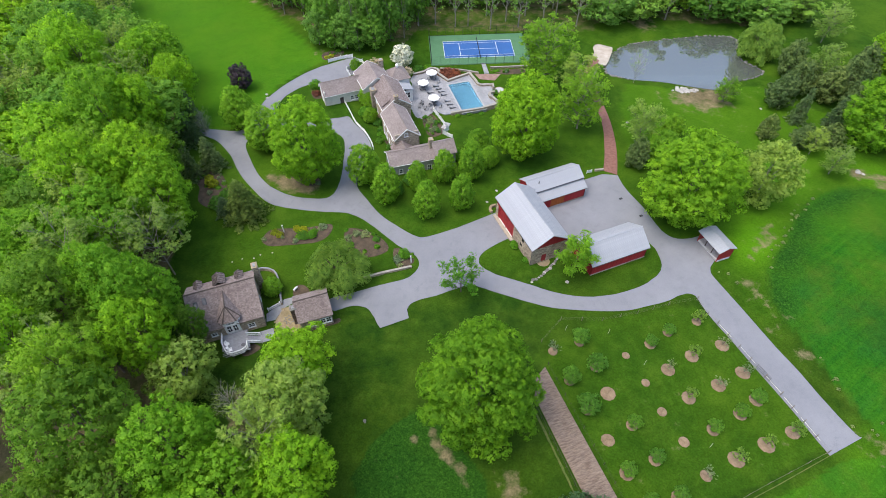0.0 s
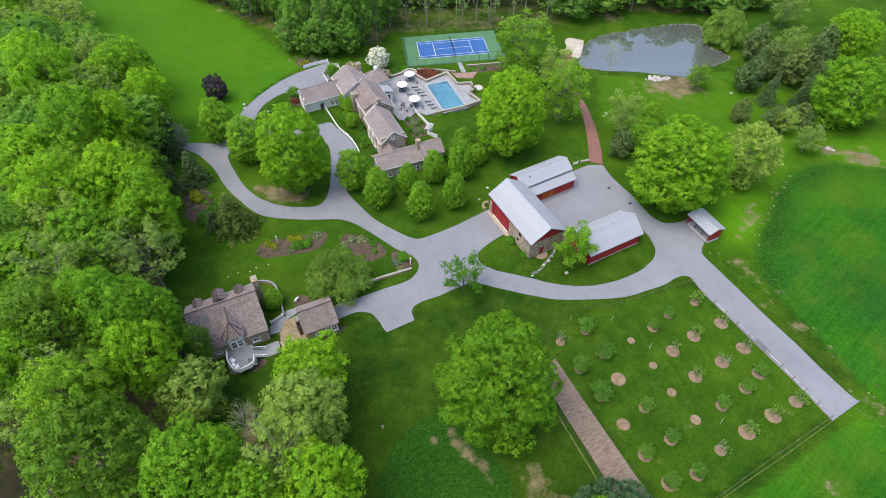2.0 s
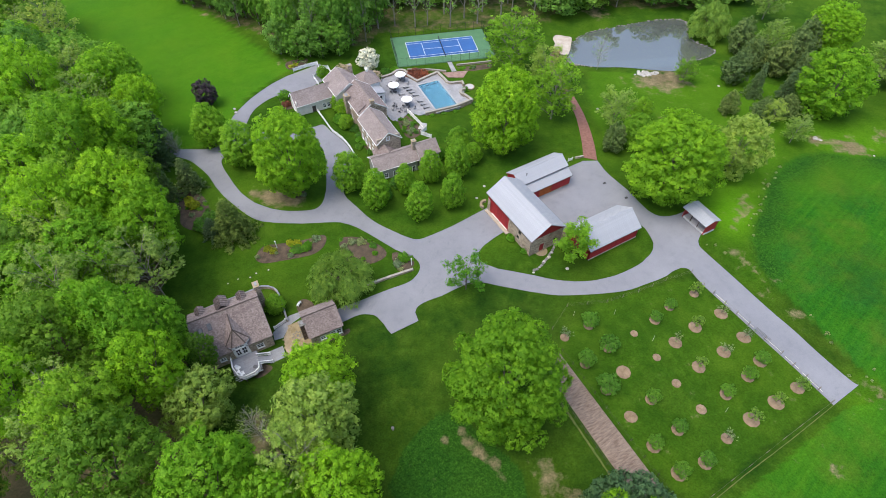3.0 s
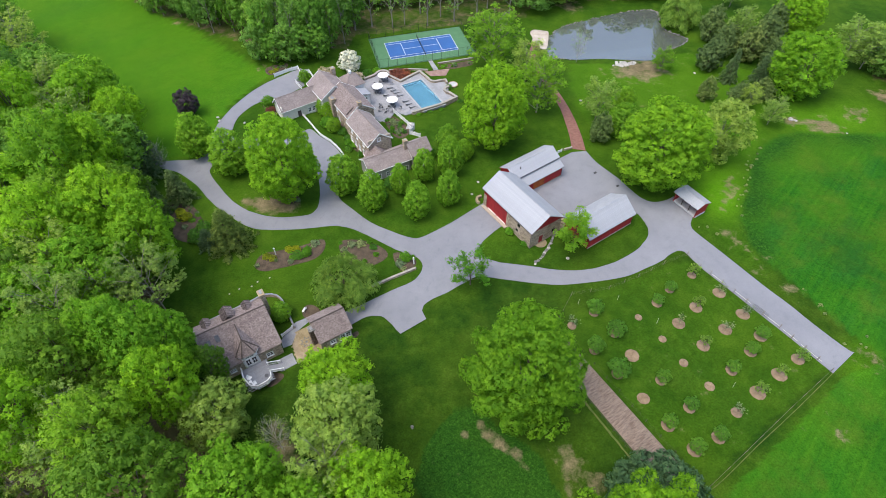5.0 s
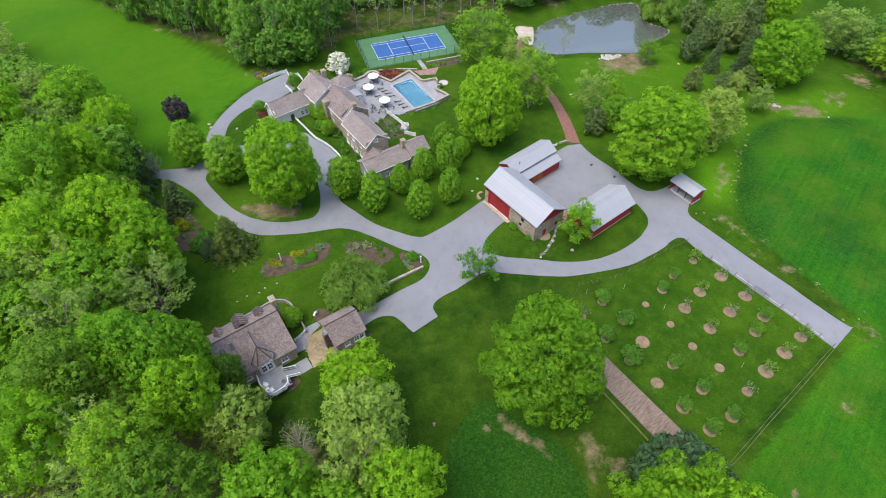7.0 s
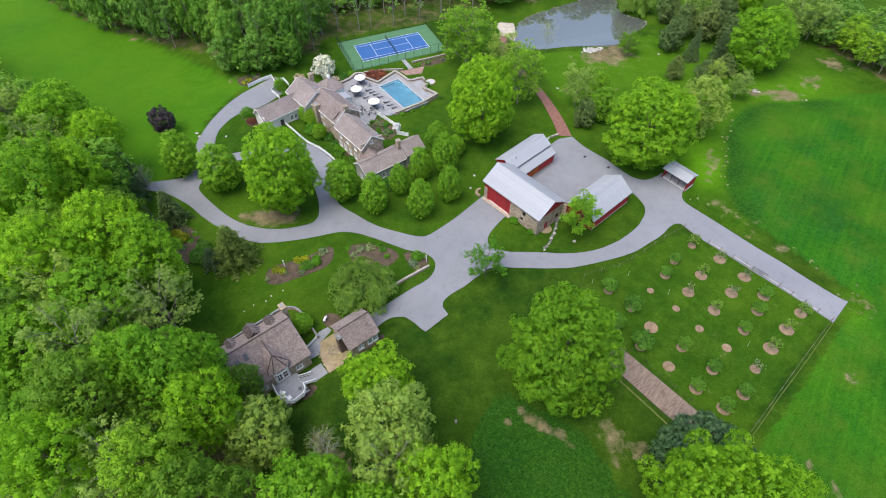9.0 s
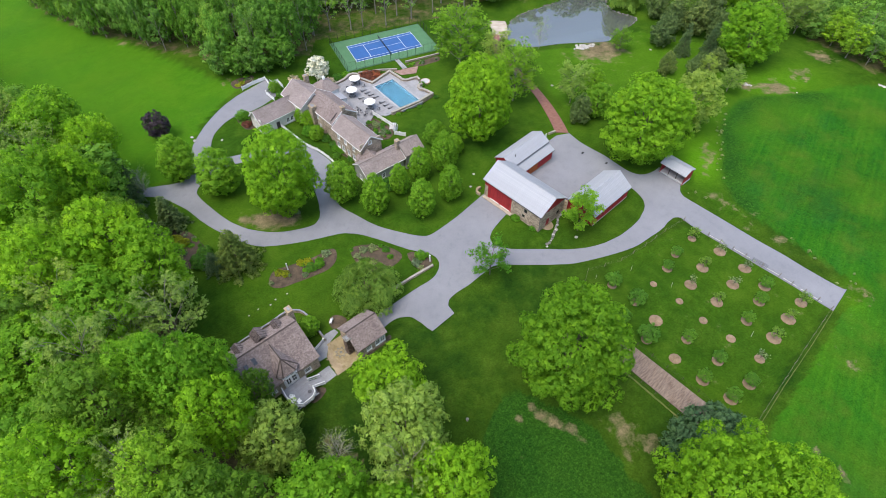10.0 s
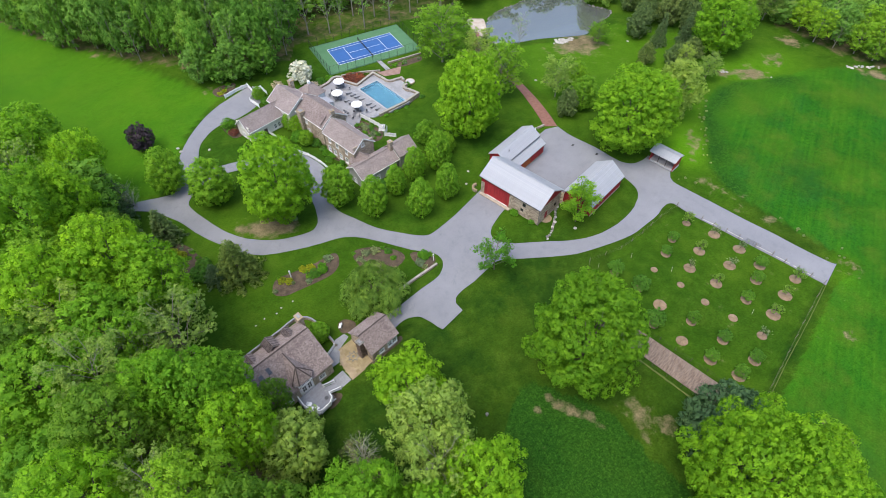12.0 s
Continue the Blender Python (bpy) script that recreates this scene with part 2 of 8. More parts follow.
# leaves, by kind of tree
M["leaf_dark"] = leafy("leaf_dark", (0.062, 0.13, 0.055), (0.12, 0.215, 0.092), 0.45)
# leaves of far trees, lightened so their colour carries the haze of distance
M["leaf_far"] = leafy("leaf_far", (0.165, 0.33, 0.045), (0.26, 0.46, 0.085), 0.55)
M["leaf_far2"] = leafy("leaf_far2", (0.12, 0.275, 0.03), (0.2, 0.4, 0.055), 0.55)
M["leaf_near"] = leafy("leaf_near", (0.13, 0.315, 0.016), (0.235, 0.47, 0.034), 0.57)
M["leaf_straw"] = leafy("leaf_straw", (0.17, 0.24, 0.07), (0.38, 0.42, 0.18), 0.4, 0.3)
M["leaf_fresh"] = leafy("leaf_fresh", (0.18, 0.385, 0.014), (0.305, 0.555, 0.024), 0.6)
M["leaf_mid"] = leafy("leaf_mid", (0.08, 0.235, 0.012), (0.15, 0.35, 0.022), 0.42)
M["leaf_deep"] = leafy("leaf_deep", (0.062, 0.18, 0.018), (0.115, 0.28, 0.03), 0.4)
M["leaf_apple"] = leafy("leaf_apple", (0.10, 0.25, 0.025), (0.18, 0.38, 0.045), 0.5, 0.6)
M["leaf_pale"] = leafy("leaf_pale", (0.22, 0.35, 0.055), (0.37, 0.505, 0.11), 0.54, 0.6)
M["leaf_olive"] = leafy("leaf_olive", (0.095, 0.160, 0.035), (0.18, 0.255, 0.062), 0.4)
M["leaf_blue"] = leafy("leaf_blue", (0.085, 0.150, 0.056), (0.17, 0.25, 0.10), 0.42)
M["leaf_wood"] = leafy("leaf_wood", (0.108, 0.235, 0.018), (0.192, 0.35, 0.034), 0.57)
M["leaf_cedar"] = leafy("leaf_cedar", (0.11, 0.17, 0.05), (0.21, 0.29, 0.09), 0.48)
M["leaf_grey"] = leafy("leaf_grey", (0.120, 0.180, 0.070), (0.280, 0.340, 0.170))
M["leaf_weep"] = leafy("leaf_weep", (0.150, 0.285, 0.035), (0.27, 0.42, 0.07), 0.5, 0.4)
M["leaf_row"] = leafy("leaf_row", (0.150, 0.33, 0.02), (0.262, 0.485, 0.036), 0.57, 0.75)
M["leaf_maple"] = leafy("leaf_maple", (0.185, 0.385, 0.014), (0.315, 0.56, 0.024), 0.6, 0.3)
M["leaf_oak"] = leafy("leaf_oak", (0.118, 0.278, 0.012), (0.21, 0.415, 0.022), 0.58, 0.0)
M["leaf_purple"] = leafy("leaf_purple", (0.034, 0.024, 0.034), (0.09, 0.06, 0.076), 0.3)
M["leaf_rust"] = leafy("leaf_rust", (0.16, 0.052, 0.032), (0.32, 0.105, 0.06))
M["leaf_yellow"] = leafy("leaf_yellow", (0.24, 0.28, 0.01), (0.45, 0.48, 0.02), 0.4)
M["blossom"] = leafy("blossom", (0.5, 0.53, 0.4), (0.84, 0.84, 0.76), 0.35, 0.2)
M["blossom_pink"] = leafy("blossom_pink", (0.36, 0.33, 0.24), (0.6, 0.5, 0.44), 0.35)
M["leaf_lime"] = leafy("leaf_lime", (0.185, 0.360, 0.022), (0.30, 0.51, 0.04), 0.55)


def glass_material():
    m, n, l, b = nodes("window_glass")
    b.inputs["Base Color"].default_value = (0.02, 0.025, 0.03, 1)
    b.inputs["Roughness"].default_value = 0.08
    b.inputs["Specular IOR Level"].default_value = 0.6
    return m


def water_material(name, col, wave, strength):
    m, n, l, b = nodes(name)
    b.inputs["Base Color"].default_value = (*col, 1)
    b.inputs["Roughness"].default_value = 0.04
    # high IOR and warm tint make reflections stand in for a whiter sky
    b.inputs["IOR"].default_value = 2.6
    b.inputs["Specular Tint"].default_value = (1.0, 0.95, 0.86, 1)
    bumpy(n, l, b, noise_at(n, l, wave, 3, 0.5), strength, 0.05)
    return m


def clear_water(name):
    m, n, l, b = nodes(name)
    b.inputs["Base Color"].default_value = (0.80, 0.95, 1.0, 1)
    b.inputs["Roughness"].default_value = 0.02
    b.inputs["IOR"].default_value = 1.333
    b.inputs["Transmission Weight"].default_value = 1.0
    bumpy(n, l, b, noise_at(n, l, 1.5, 3, 0.5), 0.08, 0.03)
    return m


M["glass"] = glass_material()
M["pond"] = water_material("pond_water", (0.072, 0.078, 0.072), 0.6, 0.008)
M["pool"] = clear_water("pool_water")

# ---------------------------------------------------------------- mesh tools
def thing(name, x, y, z, turn=0.0, label="", category="", group="", kind=""):
    ob = new(name)
    ob.empty_display_size = 0.3
    ob.matrix_world = pose(x, y, z, 0, 0, turn)
    return tagged(ob, label, category, group, kind)


def part(name, bm, material, parent=None, label=""):
    """Link a bmesh as one mesh object, under a thing or a part."""
    me = bpy.data.meshes.new(name)
    bmesh.ops.recalc_face_normals(bm, faces=bm.faces)
    bm.to_mesh(me)
    bm.free()
    me.materials.append(material)
    ob = new(name, me)
    if parent:
        ob.parent = parent
    if label:
        ob["label"] = label
    return ob


def shared(name, ob, parent, m):
    """One more object on the mesh of ob."""
    k = new(name, ob.data)
    k.parent = parent
    k.matrix_basis = m
    return k


def raw(name, verts, faces, material, parent=None, label=""):
    me = bpy.data.meshes.new(name)
    me.from_pydata([tuple(v) for v in verts], [], [tuple(f) for f in faces])
    me.materials.append(material)
    ob = new(name, me)
    if parent:
        ob.parent = parent
    if label:
        ob["label"] = label
    return ob


def bx(bm, x0, x1, y0, y1, z0, z1):
    v = [bm.verts.new((x, y, z)) for z in (z0, z1) for x, y in ((x0, y0), (x1, y0), (x1, y1), (x0, y1))]
    for f in ((3, 2, 1, 0), (4, 5, 6, 7), (0, 1, 5, 4), (1, 2, 6, 5), (2, 3, 7, 6), (3, 0, 4, 7)):
        bm.faces.new([v[i] for i in f])
    return bm


def box(x0, x1, y0, y1, z0, z1, bevel=0.0):
    bm = bx(bmesh.new(), x0, x1, y0, y1, z0, z1)
    if bevel:
        bmesh.ops.bevel(bm, geom=bm.edges[:], offset=bevel, segments=1, affect="EDGES")
    return bm


def slab(bm, corners, thick):
    """A plate from its upper corners, with thickness along the inward normal."""
    c = [Vector(p) for p in corners]
    nrm = (c[1] - c[0]).cross(c[2] - c[0]).normalized() * thick
    if nrm.z > 0:
        nrm = -nrm
    a = [bm.verts.new(p) for p in c]
    b = [bm.verts.new(p + nrm) for p in c]
    k = len(c)
    bm.faces.new(a)
    bm.faces.new(b[::-1])
    for i in range(k):
        bm.faces.new((a[i], b[i], b[(i + 1) % k], a[(i + 1) % k]))
    return bm


def prism(bm, pts, z0, z1):
    a = [bm.verts.new((x, y, z0)) for x, y in pts]
    b = [bm.verts.new((x, y, z1)) for x, y in pts]
    bm.faces.new(a[::-1])
    bm.faces.new(b)
    for i in range(len(a)):
        j = (i + 1) % len(a)
        bm.faces.new((a[i], a[j], b[j], b[i]))
    return bm


def rod(bm, p, q, r0, r1=None, sides=6):
    p, q = Vector(p), Vector(q)
    r1 = r0 if r1 is None else r1
    d = (q - p).normalized()
    s = d.orthogonal().normalized()
    u = d.cross(s)
    ra = [bm.verts.new(p + (s * math.cos(2 * math.pi * i / sides) + u * math.sin(2 * math.pi * i / sides)) * r0) for i in range(sides)]
    rb = [bm.verts.new(q + (s * math.cos(2 * math.pi * i / sides) + u * math.sin(2 * math.pi * i / sides)) * r1) for i in range(sides)]
    for i in range(sides):
        j = (i + 1) % sides
        bm.faces.new((ra[i], ra[j], rb[j], rb[i]))
    bm.faces.new(ra[::-1])
    bm.faces.new(rb)
    return bm


def smooth_line(pts, steps=4, closed=False):
    """A Catmull-Rom curve through the points."""
    p = [Vector((*q[:2], 0)) for q in pts]
    k = len(p)
    out = []
    for i in range(k if closed else k - 1):
        a, b = p[i], p[(i + 1) % k]
        a0 = p[(i - 1) % k] if closed or i > 0 else a * 2 - b
        b1 = p[(i + 2) % k] if closed or i + 2 < k else b * 2 - a
        for s in range(steps):
            t = s / steps
            v = ((2 * a) + (b - a0) * t + (2 * a0 - 5 * a + 4 * b - b1) * t * t + (3 * a - a0 - 3 * b + b1) * t ** 3) * 0.5
            out.append((v.x, v.y))
    if not closed:
        out.append((p[-1].x, p[-1].y))
    return out


def inside(x, y, poly):
    hit = False
    j = len(poly) - 1
    for i in range(len(poly)):
        (xi, yi), (xj, yj) = poly[i], poly[j]
        if (yi > y) != (yj > y) and x < (xj - xi) * (y - yi) / (yj - yi) + xi:
            hit = not hit
        j = i
    return hit


def sstep(a, b, x):
    k = min(1.0, max(0.0, (x - a) / (b - a)))
    return k * k * (3 - 2 * k)


def swell(x, y, cx, cy, r, h):
    return h * math.exp(-((x - cx) ** 2 + (y - cy) ** 2) / (2 * r * r))


def land(x, y):
    """Height of the ground."""
    return (1.0 - 2.2 * sstep(95, 140, y) * sstep(-35, -2, x) + swell(x, y, 32, 80, 18, 0.7)
            + swell(x, y, -14, 36, 12, 0.7) - 0.6 * sstep(150, 161, y) * sstep(-22, -8, x) - swell(x, y, -12, 61, 9, 0.9) - swell(x, y, 14.5, 132.5, 6.5, 0.85))


def sheet(name, loops, lift, material, step=3.0, skirt=0.25, level=None, label="", category="", kind="structure"):
    """A paved or planted sheet that follows the ground, with a rim: the area inside an odd number of the loops."""
    from mathutils.geometry import delaunay_2d_cdt
    pts, edges = [], []
    for lp in loops:
        o = len(pts)
        pts += [Vector(p) for p in lp]
        edges += [(o + i, o + (i + 1) % len(lp)) for i in range(len(lp))]
    x0, x1 = min(p.x for p in pts), max(p.x for p in pts)
    y0, y1 = min(p.y for p in pts), max(p.y for p in pts)
    odd = lambda x, y: sum(inside(x, y, lp) for lp in loops) % 2 == 1
    x = x0 + step / 2
    while x < x1:
        y = y0 + step / 2
        while y < y1:
            if odd(x, y):
                pts.append(Vector((x, y)))
            y += step
        x += step
    vs, es, fs = delaunay_2d_cdt(pts, edges, [], 0, 0.001)[:3]
    keep = []
    for f in fs:
        cx, cy = sum(vs[i].x for i in f) / 3, sum(vs[i].y for i in f) / 3
        if odd(cx, cy):
            keep.append(f)
    bm = bmesh.new()
    top = {}
    for f in keep:
        for i in f:
            if i not in top:
                top[i] = bm.verts.new((vs[i].x, vs[i].y, (land(vs[i].x, vs[i].y) if level is None else level) + lift))
        bm.faces.new([top[i] for i in f])
    rim = [e for e in bm.edges if len(e.link_faces) == 1]
    low = {}
    for e in rim:
        for v in e.verts:
            if v not in low:
                low[v] = bm.verts.new(v.co - Vector((0, 0, skirt)))
        a, b = e.verts
        bm.faces.new((a, b, low[b], low[a]))
    ob = part(name, bm, material)
    return tagged(ob, label, category, "", kind)

# ---------------------------------------------------------------- ground, drive, water
NORTH_A = [(-75.0, 125.5), (-69.2, 124.7), (-63.8, 124.4), (-59.5, 123.8), (-56.4, 124.2), (-55.1, 127.7), (-54.1, 133.2), (-53.1, 138.2), (-50.3, 144.1),
           (-47.4, 148.6), (-43.3, 153.6), (-39.1, 157.3), (-33.4, 160.6), (-28.9, 163.7), (-27.1, 154.2), (-32.1, 150.0), (-36.8, 147.8), (-40.6, 147.2),
           (-43.9, 145.1), (-47.1, 141.1), (-48.6, 136.3), (-48.8, 132.4), (-47.3, 129.8), (-43.5, 129.4), (-38.9, 129.3), (-34.3, 129.2), (-29.6, 130.3),
           (-27.3, 131.0), (-25.2, 127.8), (-22.4, 124.2), (-20.3, 120.0), (-19.3, 116.6)]
NORTH_B = [(-20.3, 112.6), (-21.5, 107.1), (-21.7, 101.3), (-18.9, 96.6), (-14.9, 91.1), (-10.2, 87.0), (-6.1, 84.2), (-3.4, 84.2), (3.5, 86.9), (12.7, 91.7),
           (20.3, 95.4), (31.8, 101.8), (41.2, 106.1), (45.1, 105.7), (45.5, 102.1), (46.4, 98.7), (48.7, 93.4), (49.9, 89.4), (51.1, 85.9), (53.1, 83.7),
           (56.4, 83.4), (59.6, 84.4), (62.4, 78.4), (60.0, 76.2), (58.9, 74.5), (58.8, 72.8), (60.2, 69.2), (63.0, 62.0), (65.6, 55.2), (68.2, 49.1),
           (70.4, 43.0), (72.8, 37.6), (73.6, 36.9)]
SOUTH_A = [(66.5, 33.8), (65.0, 37.6), (63.3, 42.3), (60.8, 48.2), (58.2, 54.5), (55.3, 61.1), (54.0, 64.8), (53.4, 67.2), (51.8, 67.8), (49.6, 67.1),
           (46.7, 65.7), (41.8, 64.3), (37.2, 63.3), (30.5, 63.3), (22.9, 64.0), (17.1, 65.8), (11.4, 68.0), (8.0, 69.5), (5.4, 70.1), (2.8, 69.2),
           (-1.4, 67.6), (-4.7, 66.7), (-6.8, 65.7), (-7.5, 64.4), (-7.1, 62.1), (-12.8, 59.8)]
SOUTH_B = [(-13.5, 60.9), (-14.6, 63.0), (-16.1, 64.7), (-19.0, 65.1), (-22.6, 63.7), (-25.9, 65.4), (-23.1, 67.2), (-19.6, 68.3), (-13.2, 70.6), (-8.5, 72.0),
           (-6.6, 73.3), (-5.3, 75.6), (-6.0, 78.2), (-8.4, 80.0), (-11.6, 82.6), (-15.4, 86.4), (-18.1, 88.8), (-20.8, 90.8), (-23.8, 91.9), (-28.2, 92.2), (-33.4, 92.7),
           (-38.3, 93.6), (-42.6, 95.1), (-46.8, 98.9), (-51.6, 104.6), (-53.9, 108.2), (-56.8, 113.2), (-60.9, 118.2), (-64.4, 120.8), (-69.1, 122.6), (-75.0, 123.2)]
ISLE_WEST = [(-53.6, 119.4), (-53.4, 116.4), (-51.8, 113.0), (-48.3, 106.6), (-44.9, 102.3), (-40.9, 99.3), (-36.9, 97.5), (-32.1, 96.8), (-28.9, 97.0),
             (-27.2, 98.8), (-26.5, 101.6), (-26.2, 106.0), (-26.4, 111.4), (-26.8, 117.4), (-28.4, 121.9), (-34.5, 124.7), (-43.5, 125.9), (-50.1, 123.6)]
ISLE_BARN = [(16.6, 83.5), (11.5, 81.1), (8.8, 78.8), (8.0, 76.9), (8.6, 75.0), (11.7, 72.8), (17.5, 70.5), (23.2, 68.1), (29.4, 66.8), (36.5, 67.5),
             (42.4, 69.6), (46.3, 72.3), (48.1, 74.6), (48.5, 77.4), (47.5, 81.5), (43.0, 84.0), (30.1, 79.2), (22.5, 80.6)]
POND = [(53.4, 162.0), (57.1, 170.3), (62.9, 176.0), (69.4, 178.7), (79.2, 180.8), (89.3, 183.0), (98.7, 183.1), (102.8, 182.1), (103.2, 178.2), (100.3, 172.6),
        (100.7, 166.8), (103.2, 163.3), (104.9, 160.3), (101.9, 157.0), (96.2, 154.4), (89.0, 150.8), (85.7, 148.6), (78.3, 150.3), (69.4, 153.2), (61.7, 154.4),
        (57.3, 156.2), (54.0, 158.1)]
WOODS = [(-54, 14), (-72, 24), (-97, 56), (-128, 112), (-158, 182), (-152, 222), (-120, 192), (-99, 164), (-79, 143), (-75, 124), (-69, 100), (-63, 87), (-60, 70), (-56, 58), (-50, 46), (-46, 34), (-42, 18), (-50, 8)]
WOODS_NORTH = [(-104, 245), (-91, 226), (-80, 211), (-68, 202), (-57, 191), (-47.5, 184), (-43, 175), (-34, 172), (-24, 173), (-13, 176), (-9, 186), (-8, 206), (-40, 222), (-80, 250)]
WOODS_FAR = [(-20, 212), (0, 207), (30, 204), (52, 200), (56, 190), (66, 197), (90, 192), (108, 190), (124, 190), (134, 202), (128, 211), (60, 214), (-10, 222)]
WOODS_EAST = [(148, 122), (149, 108), (150, 97), (154, 87), (162, 86), (176, 96), (172, 120), (158, 140)]

drive_loops = [smooth_line(NORTH_A[:12], 3) + NORTH_A[12:14] + smooth_line(NORTH_A[14:], 3) + smooth_line(NORTH_B[:9], 3) + NORTH_B[9:13] + smooth_line(NORTH_B[13:22], 3)
               + smooth_line(NORTH_B[22:], 3) + smooth_line(SOUTH_A[:24], 3) + SOUTH_A[24:] + smooth_line(SOUTH_B[:5], 3) + SOUTH_B[5:6] + smooth_line(SOUTH_B[6:], 3),
               smooth_line(ISLE_WEST, 3, True), smooth_line(ISLE_BARN, 3, True)]
drive_loops = [[(x + 0.10 * noise.noise(Vector((x, y, 1)) * 0.9), y + 0.10 * noise.noise(Vector((x, y, 7)) * 0.9)) for x, y in loop] for loop in drive_loops]
pond_line = smooth_line(POND, 3, True)


def basin(x, y):
    """How far the ground sinks under the pond."""
    if not (45 < x < 112 and 140 < y < 190):
        return 0.0
    d = min(math.hypot(x - px_, y - py_) for px_, py_ in pond_line)
    return 1.2 * sstep(-0.5, 5.0, d if inside(x, y, pond_line) else -d) + (0.5 * sstep(-4.5, 0, d if inside(x, y, pond_line) else -d))


POOL_HOLE = ((7.0, 143.7), 15.2, 6.9)


def cover(x, y):
    """Weights of bare soil, meadow grass, woodland litter and pale dry turf at a place; the last also carries distance
    haze.
    """
    n = noise.noise(Vector((x * 0.05, y * 0.05, 3.0)))
    soil = meadow = litter = 0.0
    for cx, cy, r, w in ((-1.8, 37.8, 0.9, 0.40), (-1.0, 35.7, 1.0, 0.42), (1.0, 33.5, 1.2, 0.42), (2.9, 31.2, 1.1, 0.42), (4.0, 28.4, 0.9, 0.36), (-11.4, 32.6, 0.7, 0.36), (-7.5, 30.0, 0.6, 0.34), (-5.0, 36.2, 0.8, 0.36), (12.1, 28.4, 2.6, 0.33), (15.2, 24.1, 1.8, 0.35), (10.1, 24.6, 1.6, 0.30), (7.8, 31.0, 1.4, 0.24), (60.5, 23.5, 1.8, 0.3), (40.6, 11.7, 1.0, 0.45), (42.3, 7.4, 1.0, 0.45), (113.5, 103.6, 3.5, 0.22), (129.5, 106.3, 3.0, 0.24), (107, 107, 1.6, 0.28), (143, 110, 3, 0.35), (150, 84, 2, 0.5),
                         (69, 60, 3, 0.2), (72, 53, 3, 0.2), (66, 70, 3.0, 0.22), (81, 146.5, 5, 0.3), (77, 144, 5, 0.22), (52, 166, 4, 0.35), (73, 191, 5, 0.4), (-41, 166.5, 1.8, 0.45), (-70, 202.5, 2.4, 0.35), (75, 35, 3, 0.25), (70.4, 83.8, 3.2, 0.17), (114.5, 104.4, 5.5, 0.12), (76, 86, 2.2, 0.2), (148, 90, 4, 0.3), (-41.5, 103.6, 2.6, 0.3), (-37.2, 102.2, 2.6, 0.42), (-33.0, 101.0, 2.4, 0.4), (-44.0, 104.0, 1.6, 0.26), (-38.5, 43.5, 2.6, 0.34), (-35.0, 38.5, 3.0, 0.3), (127.8, 104.6, 3.6, 0.2), (116.5, 101.4, 3.0, 0.22), (107.4, 107.6, 2.0, 0.2), (143.5, 114.0, 3.5, 0.25)):
        soil += swell(x, y, cx, cy, r, w)
    field = [(77, 37), (70, 60), (70.2, 66), (72.0, 74.0), (75.0, 78.2), (79.0, 82.6), (82.8, 87.8), (87.6, 93.6), (93.4, 98.0), (100, 101.4), (106, 101.6), (114, 98.8), (124, 96.8), (134, 96.4), (145, 93), (152, 84), (260, 40), (260, -60), (28, -60), (30, 13.5), (33.8, 17.4), (42.5, 21.2), (54.9, 26.7), (68.4, 32.6), (77.5, 33.5)]
    if inside(x + 0.8 * n, y + 0.8 * n, field):
        meadow = 1.0
    if inside(x, y, WOODS):
        litter = 0.8
    elif inside(x, y, WOODS_NORTH) or inside(x, y, WOODS_FAR) or inside(x, y, WOODS_EAST):
        litter = 0.42
    elif -12 < x < 56 and 184 < y < 215:
        litter = 0.36
    north = [(-70, 120), (-56, 128), (-51, 146), (-42, 157), (-37, 163), (-46, 172), (-80, 215), (-140, 300), (-220, 300), (-160, 215), (-100, 160)]
    if inside(x, y, north):
        meadow = 0.75
    dry = 0.46 * sstep(-6, 4, 4 if inside(x, y, north) else -6) + swell(x, y, 74, 86, 5, 0.25) + swell(x, y, 114, 104, 8, 0.5) + swell(x, y, 71, 84, 5, 0.4) + swell(x, y, 128, 104, 8, 0.35)
    for (ax, ay), (bx_, by) in (((75.4, 36), (64, 66)), ((66, 60), (70, 78)), ((67, 77), (96, 103)), ((76, 84), (98, 105))):          # strips of rough grass along the fences
        t = min(1, max(0, ((x - ax) * (bx_ - ax) + (y - ay) * (by - ay)) / ((bx_ - ax) ** 2 + (by - ay) ** 2)))
        soil += 0.10 * math.exp(-((x - ax - t * (bx_ - ax)) ** 2 + (y - ay - t * (by - ay)) ** 2) / 8.0) * (0.8 + 0.8 * n)
    t = min(1, max(0, ((x - 68) * -35 + (y - 33.5) * -15) / 1450))                       # the mown band outside the orchard fence
    band = math.exp(-((x - 68.6 + t * 35) ** 2 + (y - 31.8 + t * 15) ** 2) / 4.5)
    soil += 0.15 * band
    dry += 0.16 * band + swell(x, y, 72, 33.5, 2.2, 0.45) + swell(x, y, 76, 37.5, 2.2, 0.4) + swell(x, y, 69, 79, 5, 0.5) + swell(x, y, 82, 96, 7, 0.4) + swell(x, y, 68, 64, 5, 0.25) + swell(x, y, 90, 104, 5, 0.3)
    if inside(x, y, [(18, 52), (30, 60.5), (53, 65), (67, 35.5), (33, 20.5)]):
        dry += 0.16
        soil += 0.11
    if inside(x + 3 * n, y + 3 * n, [(49, 114), (56, 150), (80, 148), (100, 150), (118, 128), (100, 108), (72, 104)]):
        dry += 0.28
        soil += 0.15
    dry += 0.15 * sstep(62, 84, y) * (1 - meadow)                             # the lawns round the barns and the house coloured paler, imitating distance haze
    return soil, meadow, litter, min(1.0, max(0.0, dry))


